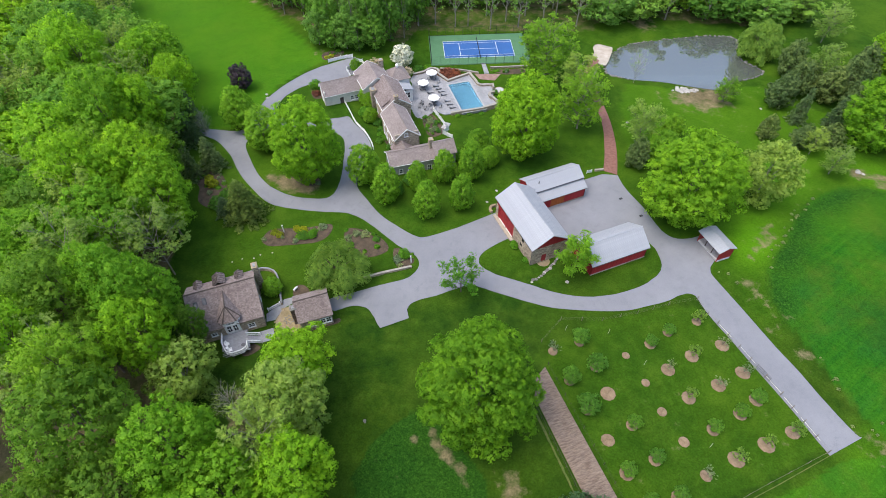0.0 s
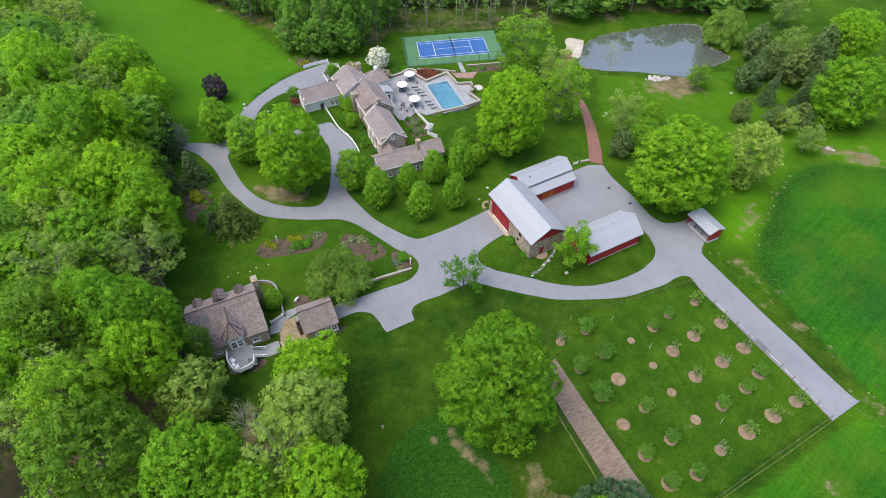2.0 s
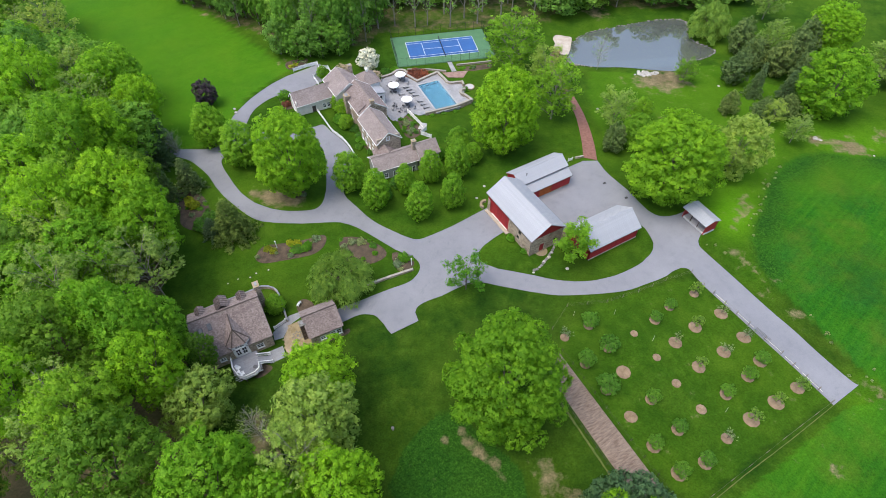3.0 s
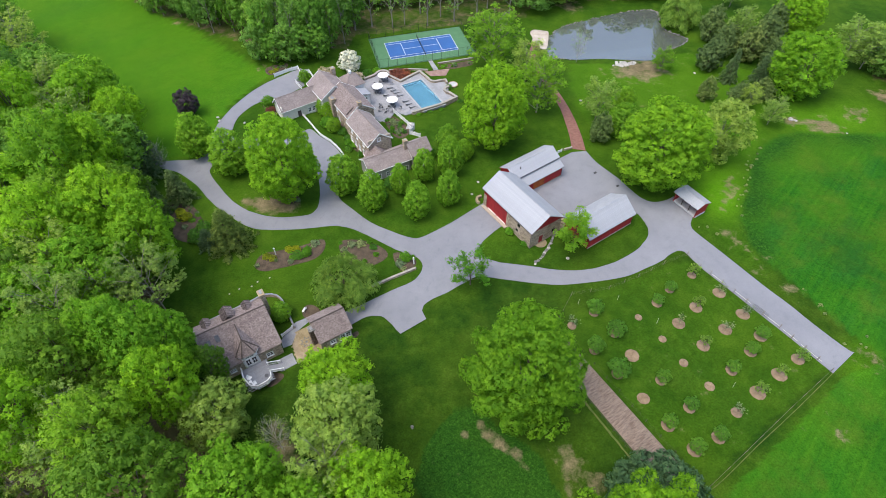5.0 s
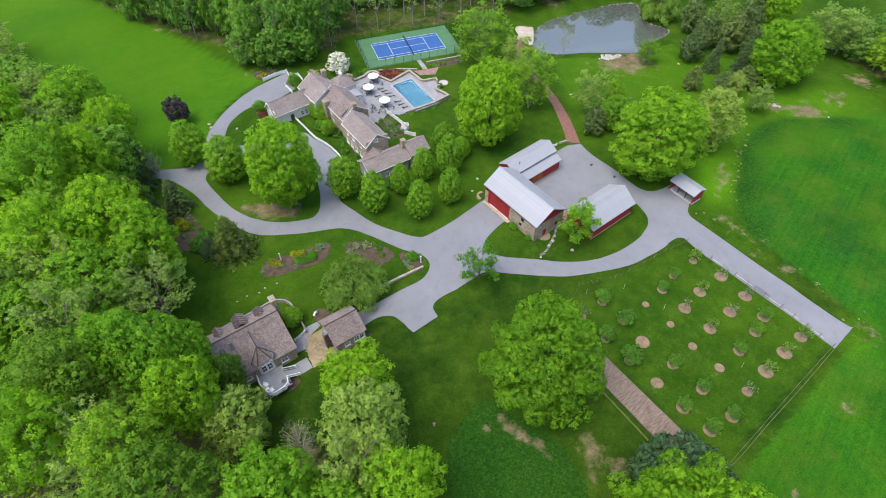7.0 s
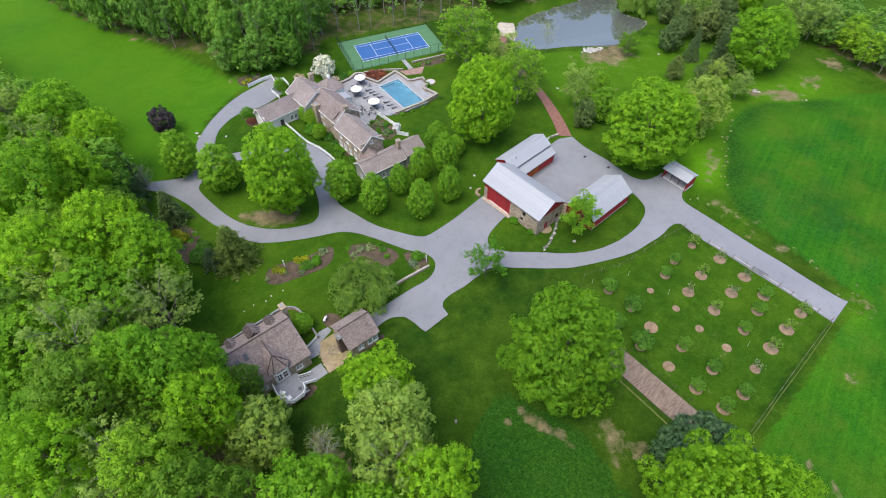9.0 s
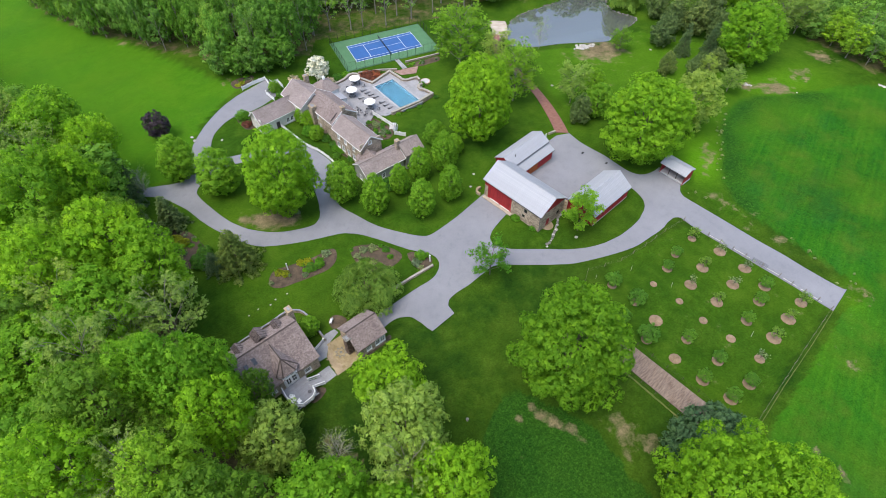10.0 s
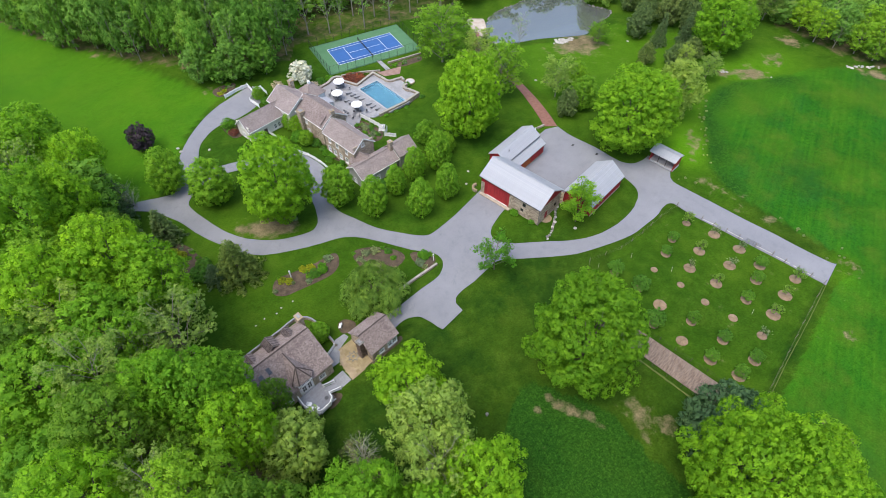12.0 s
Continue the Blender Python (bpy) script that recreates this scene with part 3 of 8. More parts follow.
FIELD_RIM = [(70.5, 66), (72.5, 73.5), (75.5, 77.5), (79.6, 81.8), (83.4, 87.0), (88.2, 92.6), (94.0, 96.6), (100.2, 99.6), (106, 100.0), (114, 97.2), (124, 95.4)]
ROUGH = [(-12.6, 35.2), (-9, 38.8), (-5.2, 41.2), (-2.7, 41.0), (0, 38.6), (2.7, 36.0), (5, 32.8), (6.4, 30.6), (7.6, 26), (8.2, 21), (9.5, 16), (12, 8), (8, -4), (-24, -4), (-22, 14), (-14.6, 26), (-14.6, 30.6)]


def tall(x, y):
    """How far the grass is left to grow tall, at the foot of the lawn."""
    n = 0.8 * noise.noise(Vector((x * 0.35, y * 0.35, 9.0)))
    if inside(x + n, y + n, ROUGH):
        return 0.75
    rim = 0.0
    for (ax, ay), (bx_, by) in zip(FIELD_RIM, FIELD_RIM[1:]):                # lusher grass along the field's rim
        t = min(1, max(0, ((x - ax) * (bx_ - ax) + (y - ay) * (by - ay)) / ((bx_ - ax) ** 2 + (by - ay) ** 2)))
        gap = math.hypot(x - ax - t * (bx_ - ax), y - ay - t * (by - ay))
        side = (bx_ - ax) * (y - ay) - (by - ay) * (x - ax)
        rim = max(rim, 0.85 * math.exp(-gap * gap / (20.0 if side < 0 else 2.5)))
    return rim * (1 + 0.8 * noise.noise(Vector((x * 0.12, y * 0.12, 4.0))))


def make_ground():
    xs = [-2500, -900, -400, -260] + sorted({-200 + 2.0 * i for i in range(211)} | {66 + 1.0 * i for i in range(64)} | {-16 + 0.5 * i for i in range(65)}) + [290, 400, 900, 2500]
    ys = [-1500, -500, -150, -60] + sorted({-20 + 2.0 * i for i in range(151)} | {62 + 1.0 * i for i in range(44)} | {134 + 0.5 * i for i in range(41)} | {14.0 + 0.5 * i for i in range(54)}) + [320, 400, 700, 1500, 3500]
    verts = [(x, y, land(x, y) - basin(x, y)) for y in ys for x in xs]
    k = len(xs)
    (hx, hy), hl, hw = POOL_HOLE
    e = (math.cos(radians(-73.3)), math.sin(radians(-73.3)))
    faces = []
    for j in range(len(ys) - 1):
        for i in range(k - 1):
            f = (j * k + i, j * k + i + 1, (j + 1) * k + i + 1, (j + 1) * k + i)
            x, y = (xs[i] + xs[i + 1]) / 2, (ys[j] + ys[j + 1]) / 2
            u, v = (x - hx) * e[0] + (y - hy) * e[1], -(x - hx) * e[1] + (y - hy) * e[0]
            if abs(u) > hl / 2 + 0.3 or abs(v) > hw / 2 + 0.3:        # the ground is open where the pool is sunk into it
                faces.append(f)
    ob = raw("ground", verts, faces, M["turf"])
    at = ob.data.color_attributes.new("cover", "FLOAT_COLOR", "POINT")
    for i, (x, y, z) in enumerate(verts):
        at.data[i].color = cover(x, y)
    high = ob.data.attributes.new("tall_grass", "FLOAT", "POINT")
    for i, (x, y, z) in enumerate(verts):
        high.data[i].value = tall(x, y)
    for p in ob.data.polygons:
        p.use_smooth = True
    return tagged(ob, "mown green lawns, meadow and woodland floor", "ground", kind="structure")


ground = make_ground()
drive = sheet("road", drive_loops, 0.05, M["asphalt"], 3.0, label="pale grey asphalt drive that winds between the buildings", category="driveway")
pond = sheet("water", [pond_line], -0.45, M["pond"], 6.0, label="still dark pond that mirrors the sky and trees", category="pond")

# ---------------------------------------------------------------- trees
def boughs(a, b, seed, lumps=34, lump=0.36, taper=0.0, ragged=1.0, reach=(0.55, 0.80), squat=0.0):
    """Centres and radii of a crown's boughs, on an egg of half width a and half height b whose foot is at z = 0."""
    rng = np.random.default_rng(seed)
    cen, rad = [], []
    for i in range(lumps):
        zc = 1 - 2 * (i + 0.5) / lumps
        ph = i * 2.39996 + rng.uniform(-0.4, 0.4)
        rr = math.sqrt(max(0, 1 - zc * zc))
        k = rng.uniform(*reach) * (1 + 0.30 * ragged * noise.noise(Vector((rr * math.cos(ph) * 1.3 + seed, rr * math.sin(ph) * 1.3, zc * 1.3))))
        tip = i % 4 == 3
        if tip:
            k = min(1.05, k * (1 + 0.28 * ragged))
        w = (1.0 - taper * (zc * 0.5 + 0.5)) * (1 + squat * max(0, -zc))
        cen.append((a * k * rr * w * math.cos(ph), a * k * rr * w * math.sin(ph), b * (1 + zc * min(1.0, k * 1.12))))
        rad.append(a * lump * rng.uniform(0.7, 1.3) * (0.62 if tip else 1.0) * (1.0 - taper * 0.6 * (zc * 0.5 + 0.5)))
    return np.array(cen), np.array(rad)


def whorls(a, b, seed, levels=11):
    """Centres and radii of a conifer's boughs: whorls that narrow towards a pointed top, each bough drooping outwards."""
    rng = np.random.default_rng(seed)
    cen, rad = [], []
    for i in range(levels):
        k = i / levels
        reach = a * 0.86 * (1 - k) ** 0.85 + 0.12
        n = int(6 + reach * 1.6)
        for j in range(n):
            ph = j * 2 * math.pi / n + i * 1.1 + rng.uniform(-0.2, 0.2)
            far = reach * rng.uniform(0.8, 1.08)
            for q in (0.35, 0.62, 0.86, 1.0):
                cen.append((far * q * math.cos(ph), far * q * math.sin(ph), 0.25 + 2 * b * k ** 0.92 - 0.28 * far * q * q + rng.uniform(-0.1, 0.1)))
                rad.append(a * 0.095 * (1.35 - q * 0.6) * (1.15 - 0.5 * k))
    return np.array(cen), np.array(rad)


def leaf_fan(name, material, P, N, T, U, S, shade, tint):
    """One mesh of small three-cornered leaf sprays at P, facing N, drawn out along T; shade bends their normals to the clump, tint sets each clump apart."""
    cross = np.cross(T, U)
    U = np.where((cross * N).sum(1)[:, None] > 0, U, -U)
    V = np.stack([P - T * (S * 0.75)[:, None] - N * (S * 0.15)[:, None], P + T * (S * 0.5)[:, None] + U * (S * 0.55)[:, None], P + T * (S * 0.5)[:, None] - U * (S * 0.55)[:, None]], 1)
    face = np.cross(V[:, 1] - V[:, 0], V[:, 2] - V[:, 0])
    flip = (face * shade).sum(1) < 0
    V[flip] = V[flip][:, ::-1]
    k = len(P)
    me = bpy.data.meshes.new(name)
    me.vertices.add(3 * k)
    me.vertices.foreach_set("co", V.astype(np.float32).ravel())
    me.loops.add(3 * k)
    me.loops.foreach_set("vertex_index", np.arange(3 * k, dtype=np.int32))
    me.polygons.add(k)
    me.polygons.foreach_set("loop_start", np.arange(0, 3 * k, 3, dtype=np.int32))
    me.polygons.foreach_set("loop_total", np.full(k, 3, dtype=np.int32))
    me.update(calc_edges=True)
    me.attributes.new("clump", "FLOAT", "POINT").data.foreach_set("value", np.repeat(tint, 3).astype(np.float32))
    me.normals_split_custom_set_from_vertices(np.repeat(shade, 3, 0).astype(np.float32))
    me.materials.append(material)
    return me


def unit(v):
    return v / np.maximum(1e-6, np.linalg.norm(v, axis=1))[:, None]


def full_crown(name, material, cen, rad, a, seed, cards, size, inner, tuft, each):
    """A full crown: rounded tufts of leaf sprays stand side by side on the skin of the boughs, over a layer of inner leaves."""
    rng = np.random.default_rng(seed)
    squash = np.array([1, 1, 0.85])
    want = int(cards / (each + 6))
    n = want * 24
    pick = rng.choice(len(cen), size=n, p=rad ** 2 / (rad ** 2).sum())
    d = unit(rng.normal(size=(n, 3)))
    r = rad[pick] * rng.uniform(0.9, 1.04, n)
    pts = cen[pick] + d * r[:, None] * squash
    hid = np.zeros(n, bool)
    for c, q in zip(cen, rad):
        hid |= (((pts - c) / squash) ** 2).sum(1) < (q * 0.74) ** 2
    hid |= (d[:, 2] < -0.35) & (rng.random(n) < 0.75)
    pts, d = pts[~hid], d[~hid]
    mid = cen.mean(0)
    whole = unit((pts - mid) / np.array([1, 1, 1.1]))
    gap = tuft * 1.1
    for _ in range(9):                                                        # thin the tufts out until they stand evenly
        one = np.unique(np.floor(pts / gap).astype(np.int64), axis=0, return_index=True)[1]
        if len(one) <= want:
            break
        gap *= 1.08
    pts, d, whole = pts[one], d[one], whole[one]
    m = len(pts)
    big = gap * 0.66 * rng.uniform(0.75, 1.3, m)
    out = unit(d + whole * 0.5 + np.array([0, 0, 0.25]))
    tone = rng.random(m)
    rep = lambda v, k: np.repeat(v, k, 0)
    w = unit(rep(out, each) * 0.75 + rng.normal(0, 0.62, (m * each, 3)))
    P = rep(pts, each) + w * (rep(big, each) * rng.uniform(0.72, 1.12, m * each))[:, None] * np.array([1, 1, 0.8])
    N = unit(w + rng.normal(0, 0.5, w.shape) + np.array([0, 0, 0.2]))
    S = size * rng.uniform(0.6, 1.35, m * each)
    shade = unit(w * 0.7 + rep(out, each) * 0.5 + rng.normal(0, 0.1, w.shape) + np.array([0, 0, 0.5]))
    tint = rep(tone, each) * 0.75 + rng.random(m * each) * 0.25
    w2 = unit(rep(out, 6) * 0.8 + rng.normal(0, 0.6, (m * 6, 3)))                # the broad inner leaves of each tuft
    P2 = rep(pts, 6) + w2 * (rep(big, 6) * rng.uniform(0.25, 0.75, m * 6))[:, None]
    N2 = unit(w2 + rng.normal(0, 0.3, w2.shape))
    P, N = np.concatenate([P, P2]), np.concatenate([N, N2])
    S = np.concatenate([S, rep(big, 6) * rng.uniform(0.4, 0.62, m * 6)])
    shade = np.concatenate([shade, unit(w2 * 0.6 + rep(out, 6) * 0.5 + np.array([0, 0, 0.5]))])
    tint = np.concatenate([tint, rep(tone, 6) * 0.75 + rng.random(m * 6) * 0.25])
    P[:, 2] = np.maximum(P[:, 2], 0.05)
    T = unit(np.cross(N, rng.normal(size=N.shape)))
    return leaf_fan(name, material, P, N, T, unit(np.cross(N, T)), S, shade, tint)


def crown_mesh(name, material, cen, rad, a, seed, cards, size, droop=0.0, inner=0.12, flat=0.5, tuft=0.5, open_=False, each=7, strand=0.0):
    """An open crown: small leaf sprays gathered in loose tufts round the boughs, with gaps between them."""
    rng = np.random.default_rng(seed)
    squash = np.array([1, 1, 0.85])
    n = int(cards / each * 3)
    pick = rng.choice(len(cen), size=n, p=rad ** 2 / (rad ** 2).sum())
    d = unit(rng.normal(size=(n, 3)))
    d[:, 2] = np.where(rng.random(n) < 0.6, np.abs(d[:, 2]), d[:, 2])
    r = rad[pick] * (1 - np.abs(rng.normal(0, 0.12, n))) * np.where(rng.random(n) < 0.12, rng.uniform(1.02, 1.22, n), 1.0)
    pts = cen[pick] + d * r[:, None] * squash
    hid = np.zeros(n, bool)
    if not open_:
        for c, q in zip(cen, rad):
            hid |= (((pts - c) / squash) ** 2).sum(1) < (q * 0.80) ** 2
    keep = np.where(~hid)[0][:int(cards / each * (1 - inner))]
    deep = np.where(hid)[0][:int(cards * inner * 0.6)] if inner else np.array([], int)
    leaf = np.repeat(pts[keep], each, 0) + rng.normal(0, tuft * 0.45, (len(keep) * each, 3)) * np.array([1, 1, 0.6])
    P, N = np.concatenate([leaf, pts[deep]]), np.concatenate([np.repeat(d[keep], each, 0), d[deep]])
    S = np.concatenate([np.full(len(leaf), size), np.full(len(deep), size * 2.0)])
    out = N.copy()
    N = unit(N * (1.25 - flat) + rng.normal(0, 0.42, N.shape) + np.array([0, 0, 0.35]))
    tint = np.concatenate([np.repeat(rng.random(len(keep)), each), rng.random(len(deep))]) * 0.6 + rng.random(len(P)) * 0.4
    P[:, 2] -= droop * ((P[:, 0] ** 2 + P[:, 1] ** 2) / a ** 2)
    P[:, 2] = np.maximum(P[:, 2], 0.05)
    T = unit(np.cross(N, rng.normal(size=N.shape)))
    if strand:
        T = unit(np.stack([P[:, 0] / a * 0.35, P[:, 1] / a * 0.35, np.full(len(P), -0.8)], 1) + rng.normal(0, 0.16, P.shape))
    U = unit(np.cross(N, T))
    S = S * rng.uniform(0.65, 1.3, len(S))
    if strand:
        T = T * (1 + strand * 0.55)
    return leaf_fan(name, material, P, N, T, U, S, unit(N + out * 0.5 + np.array([0, 0, 0.2])), tint)


def branch_tree(a, b, clear, r, seed, limbs=13, forks=4, twigs=3):
    """A bare trunk with limbs, forks and twigs that fill an egg-shaped crown; also gives the twigs' ends."""
    rng = random.Random(seed)
    bm = bmesh.new()
    tips = []
    lean = Vector((rng.uniform(-0.6, 0.6), rng.uniform(-0.6, 0.6), 0))
    top = clear + b * 1.5
    axis = lambda k: Vector((0, 0, top * k)) + lean * (k * k)
    for i in range(6):
        rod(bm, axis(i / 6) - Vector((0, 0, 0.3 if i == 0 else 0.05)), axis((i + 1) / 6), r * (1 - 0.85 * i / 6), r * (1 - 0.85 * (i + 1) / 6), 7)
    for i in range(limbs):
        k = (i + 0.5) / limbs
        z0 = clear * 0.75 + (top - clear * 0.75) * k * 0.85
        ph = i * 2.39996 + rng.uniform(-0.3, 0.3)
        zc = -0.55 + 1.5 * k
        rr = a * math.sqrt(max(0.05, 1 - min(1, zc) ** 2)) * rng.uniform(0.75, 1.0)
        p0 = axis(z0 / top)
        p2 = Vector((rr * math.cos(ph), rr * math.sin(ph), clear + b * (1 + zc) + rng.uniform(-0.5, 0.8)))
        p1 = p0.lerp(p2, 0.5) + Vector((rng.uniform(-0.5, 0.5), rng.uniform(-0.5, 0.5), 0.6))
        rod(bm, p0, p1, r * 0.42 * (1 - 0.4 * k), r * 0.26, 5)
        rod(bm, p1, p2, r * 0.26, r * 0.07, 4)
        for j in range(forks):
            q0 = (p0.lerp(p1, 0.6 + 0.4 * j / forks) if j < forks / 2 else p1.lerp(p2, (j - forks / 2) / forks * 1.7))
            out = Vector((math.cos(ph + rng.uniform(-1.3, 1.3)), math.sin(ph + rng.uniform(-1.3, 1.3)), rng.uniform(0.0, 1.1))).normalized()
            q1 = q0 + out * a * rng.uniform(0.22, 0.38)
            rod(bm, q0, q1, r * 0.13, r * 0.05, 4)
            for h in range(twigs):
                o2 = (out + Vector((rng.uniform(-0.9, 0.9), rng.uniform(-0.9, 0.9), rng.uniform(-0.3, 0.8)))).normalized()
                w0 = q0.lerp(q1, 0.45 + 0.5 * h / twigs)
                w1 = w0 + o2 * a * rng.uniform(0.10, 0.2)
                rod(bm, w0, w1, r * 0.06, r * 0.025, 3)
                tips.append(w1)
            tips.append(q1)
        tips.append(p2)
    return bm, tips


def trunk_mesh(name, clear, b, r, cen, seed, limbs=9):
    """A tapered trunk with limbs that reach into the boughs. The crown's foot stands at height clear."""
    rng = random.Random(seed)
    bm = bmesh.new()
    top = clear + b * 1.3
    z, x, y = 0.0, 0.0, 0.0
    steps = 5
    for i in range(steps):
        z2 = top * (i + 1) / steps
        x2, y2 = x + rng.uniform(-0.15, 0.15), y + rng.uniform(-0.15, 0.15)
        k0, k1 = 1 - 0.8 * i / steps, 1 - 0.8 * (i + 1) / steps
        rod(bm, (x, y, z - (0.3 if i == 0 else 0.05)), (x2, y2, z2), r * k0 * (1.25 if i == 0 else 1), r * k1, 7)
        x, y, z = x2, y2, z2
    for i in rng.sample(range(len(cen)), min(limbs, len(cen))):
        c = cen[i]
        z0 = clear + max(0.0, (c[2] - b * 0.5) * 0.55)
        mid = (c[0] * 0.5, c[1] * 0.5, (z0 + clear + c[2]) * 0.5 + 0.3)
        rod(bm, (0, 0, z0), mid, r * 0.34, r * 0.22, 5)
        rod(bm, mid, (c[0] * 0.95, c[1] * 0.95, clear + c[2]), r * 0.22, r * 0.06, 5)
    me = bpy.data.meshes.new(name)
    bm.to_mesh(me)
    bm.free()
    me.materials.append(M["bark"])
    return me


def tree_kind(name, material, a, b, clear, seed, cards, size, label, category="tree", trunk=0.3, limbs=9, bark="bark", twiggy=False, droop=0.0, inner=0.12, flat=0.5, tuft=0.5, spray=0.62, each=7, strand=0.0, layered=False, **shape):
    """Build one tree with its foot at the origin, which is then copied to its places."""
    ob = new(name)
    tagged(ob, label, category)
    if twiggy:
        bm, tips = branch_tree(a, b, clear, trunk, seed, limbs)
        wood = bpy.data.meshes.new("trunk")
        bm.to_mesh(wood)
        bm.free()
        cen = np.array([(t.x, t.y, t.z - clear) for t in tips])
        rad = np.random.default_rng(seed).uniform(0.6, 1.4, len(cen)) * spray
        me = crown_mesh("crown", M[material], cen, rad, a, seed, cards, size, 0.0, 0.0, flat, tuft, True, each)
    else:
        cen, rad = whorls(a, b, seed) if layered else boughs(a, b, seed, **shape)
        if layered or strand:
            me = crown_mesh("crown", M[material], cen, rad, a, seed, cards, size, droop, inner, flat, tuft, False, each, strand)
        else:
            me = full_crown("crown", M[material], cen, rad, a, seed, cards, size, inner, tuft, each)
        wood = trunk_mesh("trunk", clear, b, trunk, cen, seed, limbs)
    wood.materials.clear()
    wood.materials.append(M[bark])
    c = new("crown", me)
    c.parent, c.location = ob, (0, 0, clear)
    tr = new("trunk", wood)
    tr.parent = ob
    return ob, a, clear + 2 * b


KINDS = {}


def grow(kind, x, y, radius=None, height=None, turn=None, group="", label=""):
    """A tree of that kind at x, y, scaled to a crown's radius and a height."""
    proto, a, h = KINDS[kind]
    s, sz = (radius or a) / a, (height or h) / h
    m = Matrix.LocRotScale((x, y, land(x, y) - 0.05), Euler((0, 0, random.uniform(0, 6.28) if turn is None else turn)), (s, s, sz))
    if not proto.get("used"):
        proto.matrix_world, proto["used"] = m, 1
        ob = proto
    else:
        ob = copy_thing(proto, Matrix())
        ob.matrix_world = m
    return tagged(ob, label, group=group)


KINDS["oak"] = tree_kind("tree", "leaf_oak", 10, 12.2, 1.4, 11, 100000, 0.165, "broad leafy tree in fresh spring green on a lawn", trunk=0.55, lumps=170, lump=0.155, ragged=1.0, reach=(0.64, 0.92), tuft=0.46, taper=0.3, each=18, squat=0.15)
KINDS["maple"] = tree_kind("tree", "leaf_maple", 8, 9.5, 1.2, 12, 44000, 0.22, "dense round-headed tree in bright green leaf", trunk=0.4, lumps=110, lump=0.2, ragged=0.7, reach=(0.68, 0.82), tuft=0.6, each=18)
KINDS["lime_open"] = tree_kind("tree", "leaf_lime", 8, 9.5, 1.2, 19, 24000, 0.23, "tall open tree in yellow-green leaf with grey limbs", trunk=0.3, limbs=26, bark="bark_pale", twiggy=True, spray=1.0, tuft=0.42, each=12)
KINDS["spreading"] = tree_kind("tree", "leaf_maple", 12, 8.0, 0.8, 17, 110000, 0.17, "wide spreading tree in bright green leaf over the lawn", trunk=0.6, lumps=140, lump=0.17, ragged=0.9, reach=(0.6, 0.9), tuft=0.5, each=18)
KINDS["dark"] = tree_kind("tree", "leaf_dark", 8, 5.5, 0.5, 18, 26000, 0.24, "dense dark green tree at the orchard's end", trunk=0.35, lumps=90, lump=0.2, ragged=0.5, reach=(0.66, 0.86), tuft=0.5, each=14)
KINDS["field_tree"] = tree_kind("tree", "leaf_fresh", 8, 9.5, 0.9, 81, 26000, 0.25, "broad ragged tree in soft fresh green leaf", trunk=0.4, lumps=120, lump=0.17, ragged=1.0, reach=(0.6, 0.88), tuft=0.6, each=15)
KINDS["spring_full"] = tree_kind("tree", "leaf_pale", 6.5, 8.2, 1.2, 82, 17000, 0.24, "tall tree in pale grey-green spring leaf", trunk=0.25, bark="bark_pale", lumps=90, lump=0.18, ragged=0.9, reach=(0.6, 0.88), tuft=0.55, each=13)
KINDS["linden"] = tree_kind("tree", "leaf_row", 4, 4.8, 0.6, 13, 8600, 0.21, "small oval tree in fresh green leaf", trunk=0.18, lumps=110, lump=0.21, ragged=0.4, reach=(0.70, 0.82), taper=0.36, squat=0.14, tuft=0.42, each=14)
KINDS["budding"] = tree_kind("tree", "leaf_pale", 6.5, 8.2, 1.8, 14, 17000, 0.20, "pale half-leafed spring tree with open crown", trunk=0.2, limbs=18, bark="bark_pale", twiggy=True, spray=0.95, tuft=0.36, each=11)
KINDS["weeping"] = tree_kind("tree", "leaf_weep", 7, 4.6, 0.6, 15, 30000, 0.15, "low weeping tree with arched trailing branches", trunk=0.35, lumps=60, lump=0.24, droop=2.6, flat=0.2, tuft=0.4, strand=1.5, ragged=0.6)
for seed in (1, 2, 3):
    KINDS["wood_a%d" % seed] = tree_kind("tree", "leaf_fresh", 7.5, 9, 6.0, 20 + seed, 17500, 0.25, "tall woodland tree in fresh yellow-green leaf", trunk=0.35, lumps=80, lump=0.20, ragged=0.8, reach=(0.62, 0.84), tuft=0.75, each=15)
for seed in (1, 2):
    KINDS["wood_g%d" % seed] = tree_kind("tree", "leaf_near", 7.5, 9, 6.0, 30 + seed, 19500, 0.235, "tall woodland tree in clear green leaf", trunk=0.35, lumps=90, lump=0.20, ragged=0.8, reach=(0.6, 0.86), tuft=0.68, each=15)
    KINDS["wood_b%d" % seed] = tree_kind("tree", "leaf_wood", 7.5, 9, 6.0, 40 + seed, 16500, 0.24, "tall woodland tree in dull mid-green leaf", trunk=0.35, lumps=100, lump=0.18, ragged=0.8, reach=(0.62, 0.84), tuft=0.72, each=13)
    KINDS["wood_c%d" % seed] = tree_kind("tree", "leaf_pale", 7.2, 8.5, 6.0, 22 + seed, 12500, 0.22, "tall woodland tree with pale opening leaves on grey limbs", trunk=0.2, limbs=19, bark="bark_pale", twiggy=True, spray=0.9, tuft=0.34, each=12)
KINDS["wood_d"] = tree_kind("tree", "leaf_lime", 7.0, 8.5, 5.5, 24, 14500, 0.28, "tall woodland tree in yellow-green leaf", trunk=0.35, lumps=110, lump=0.14, ragged=0.9, reach=(0.6, 0.9), tuft=0.7, each=12)
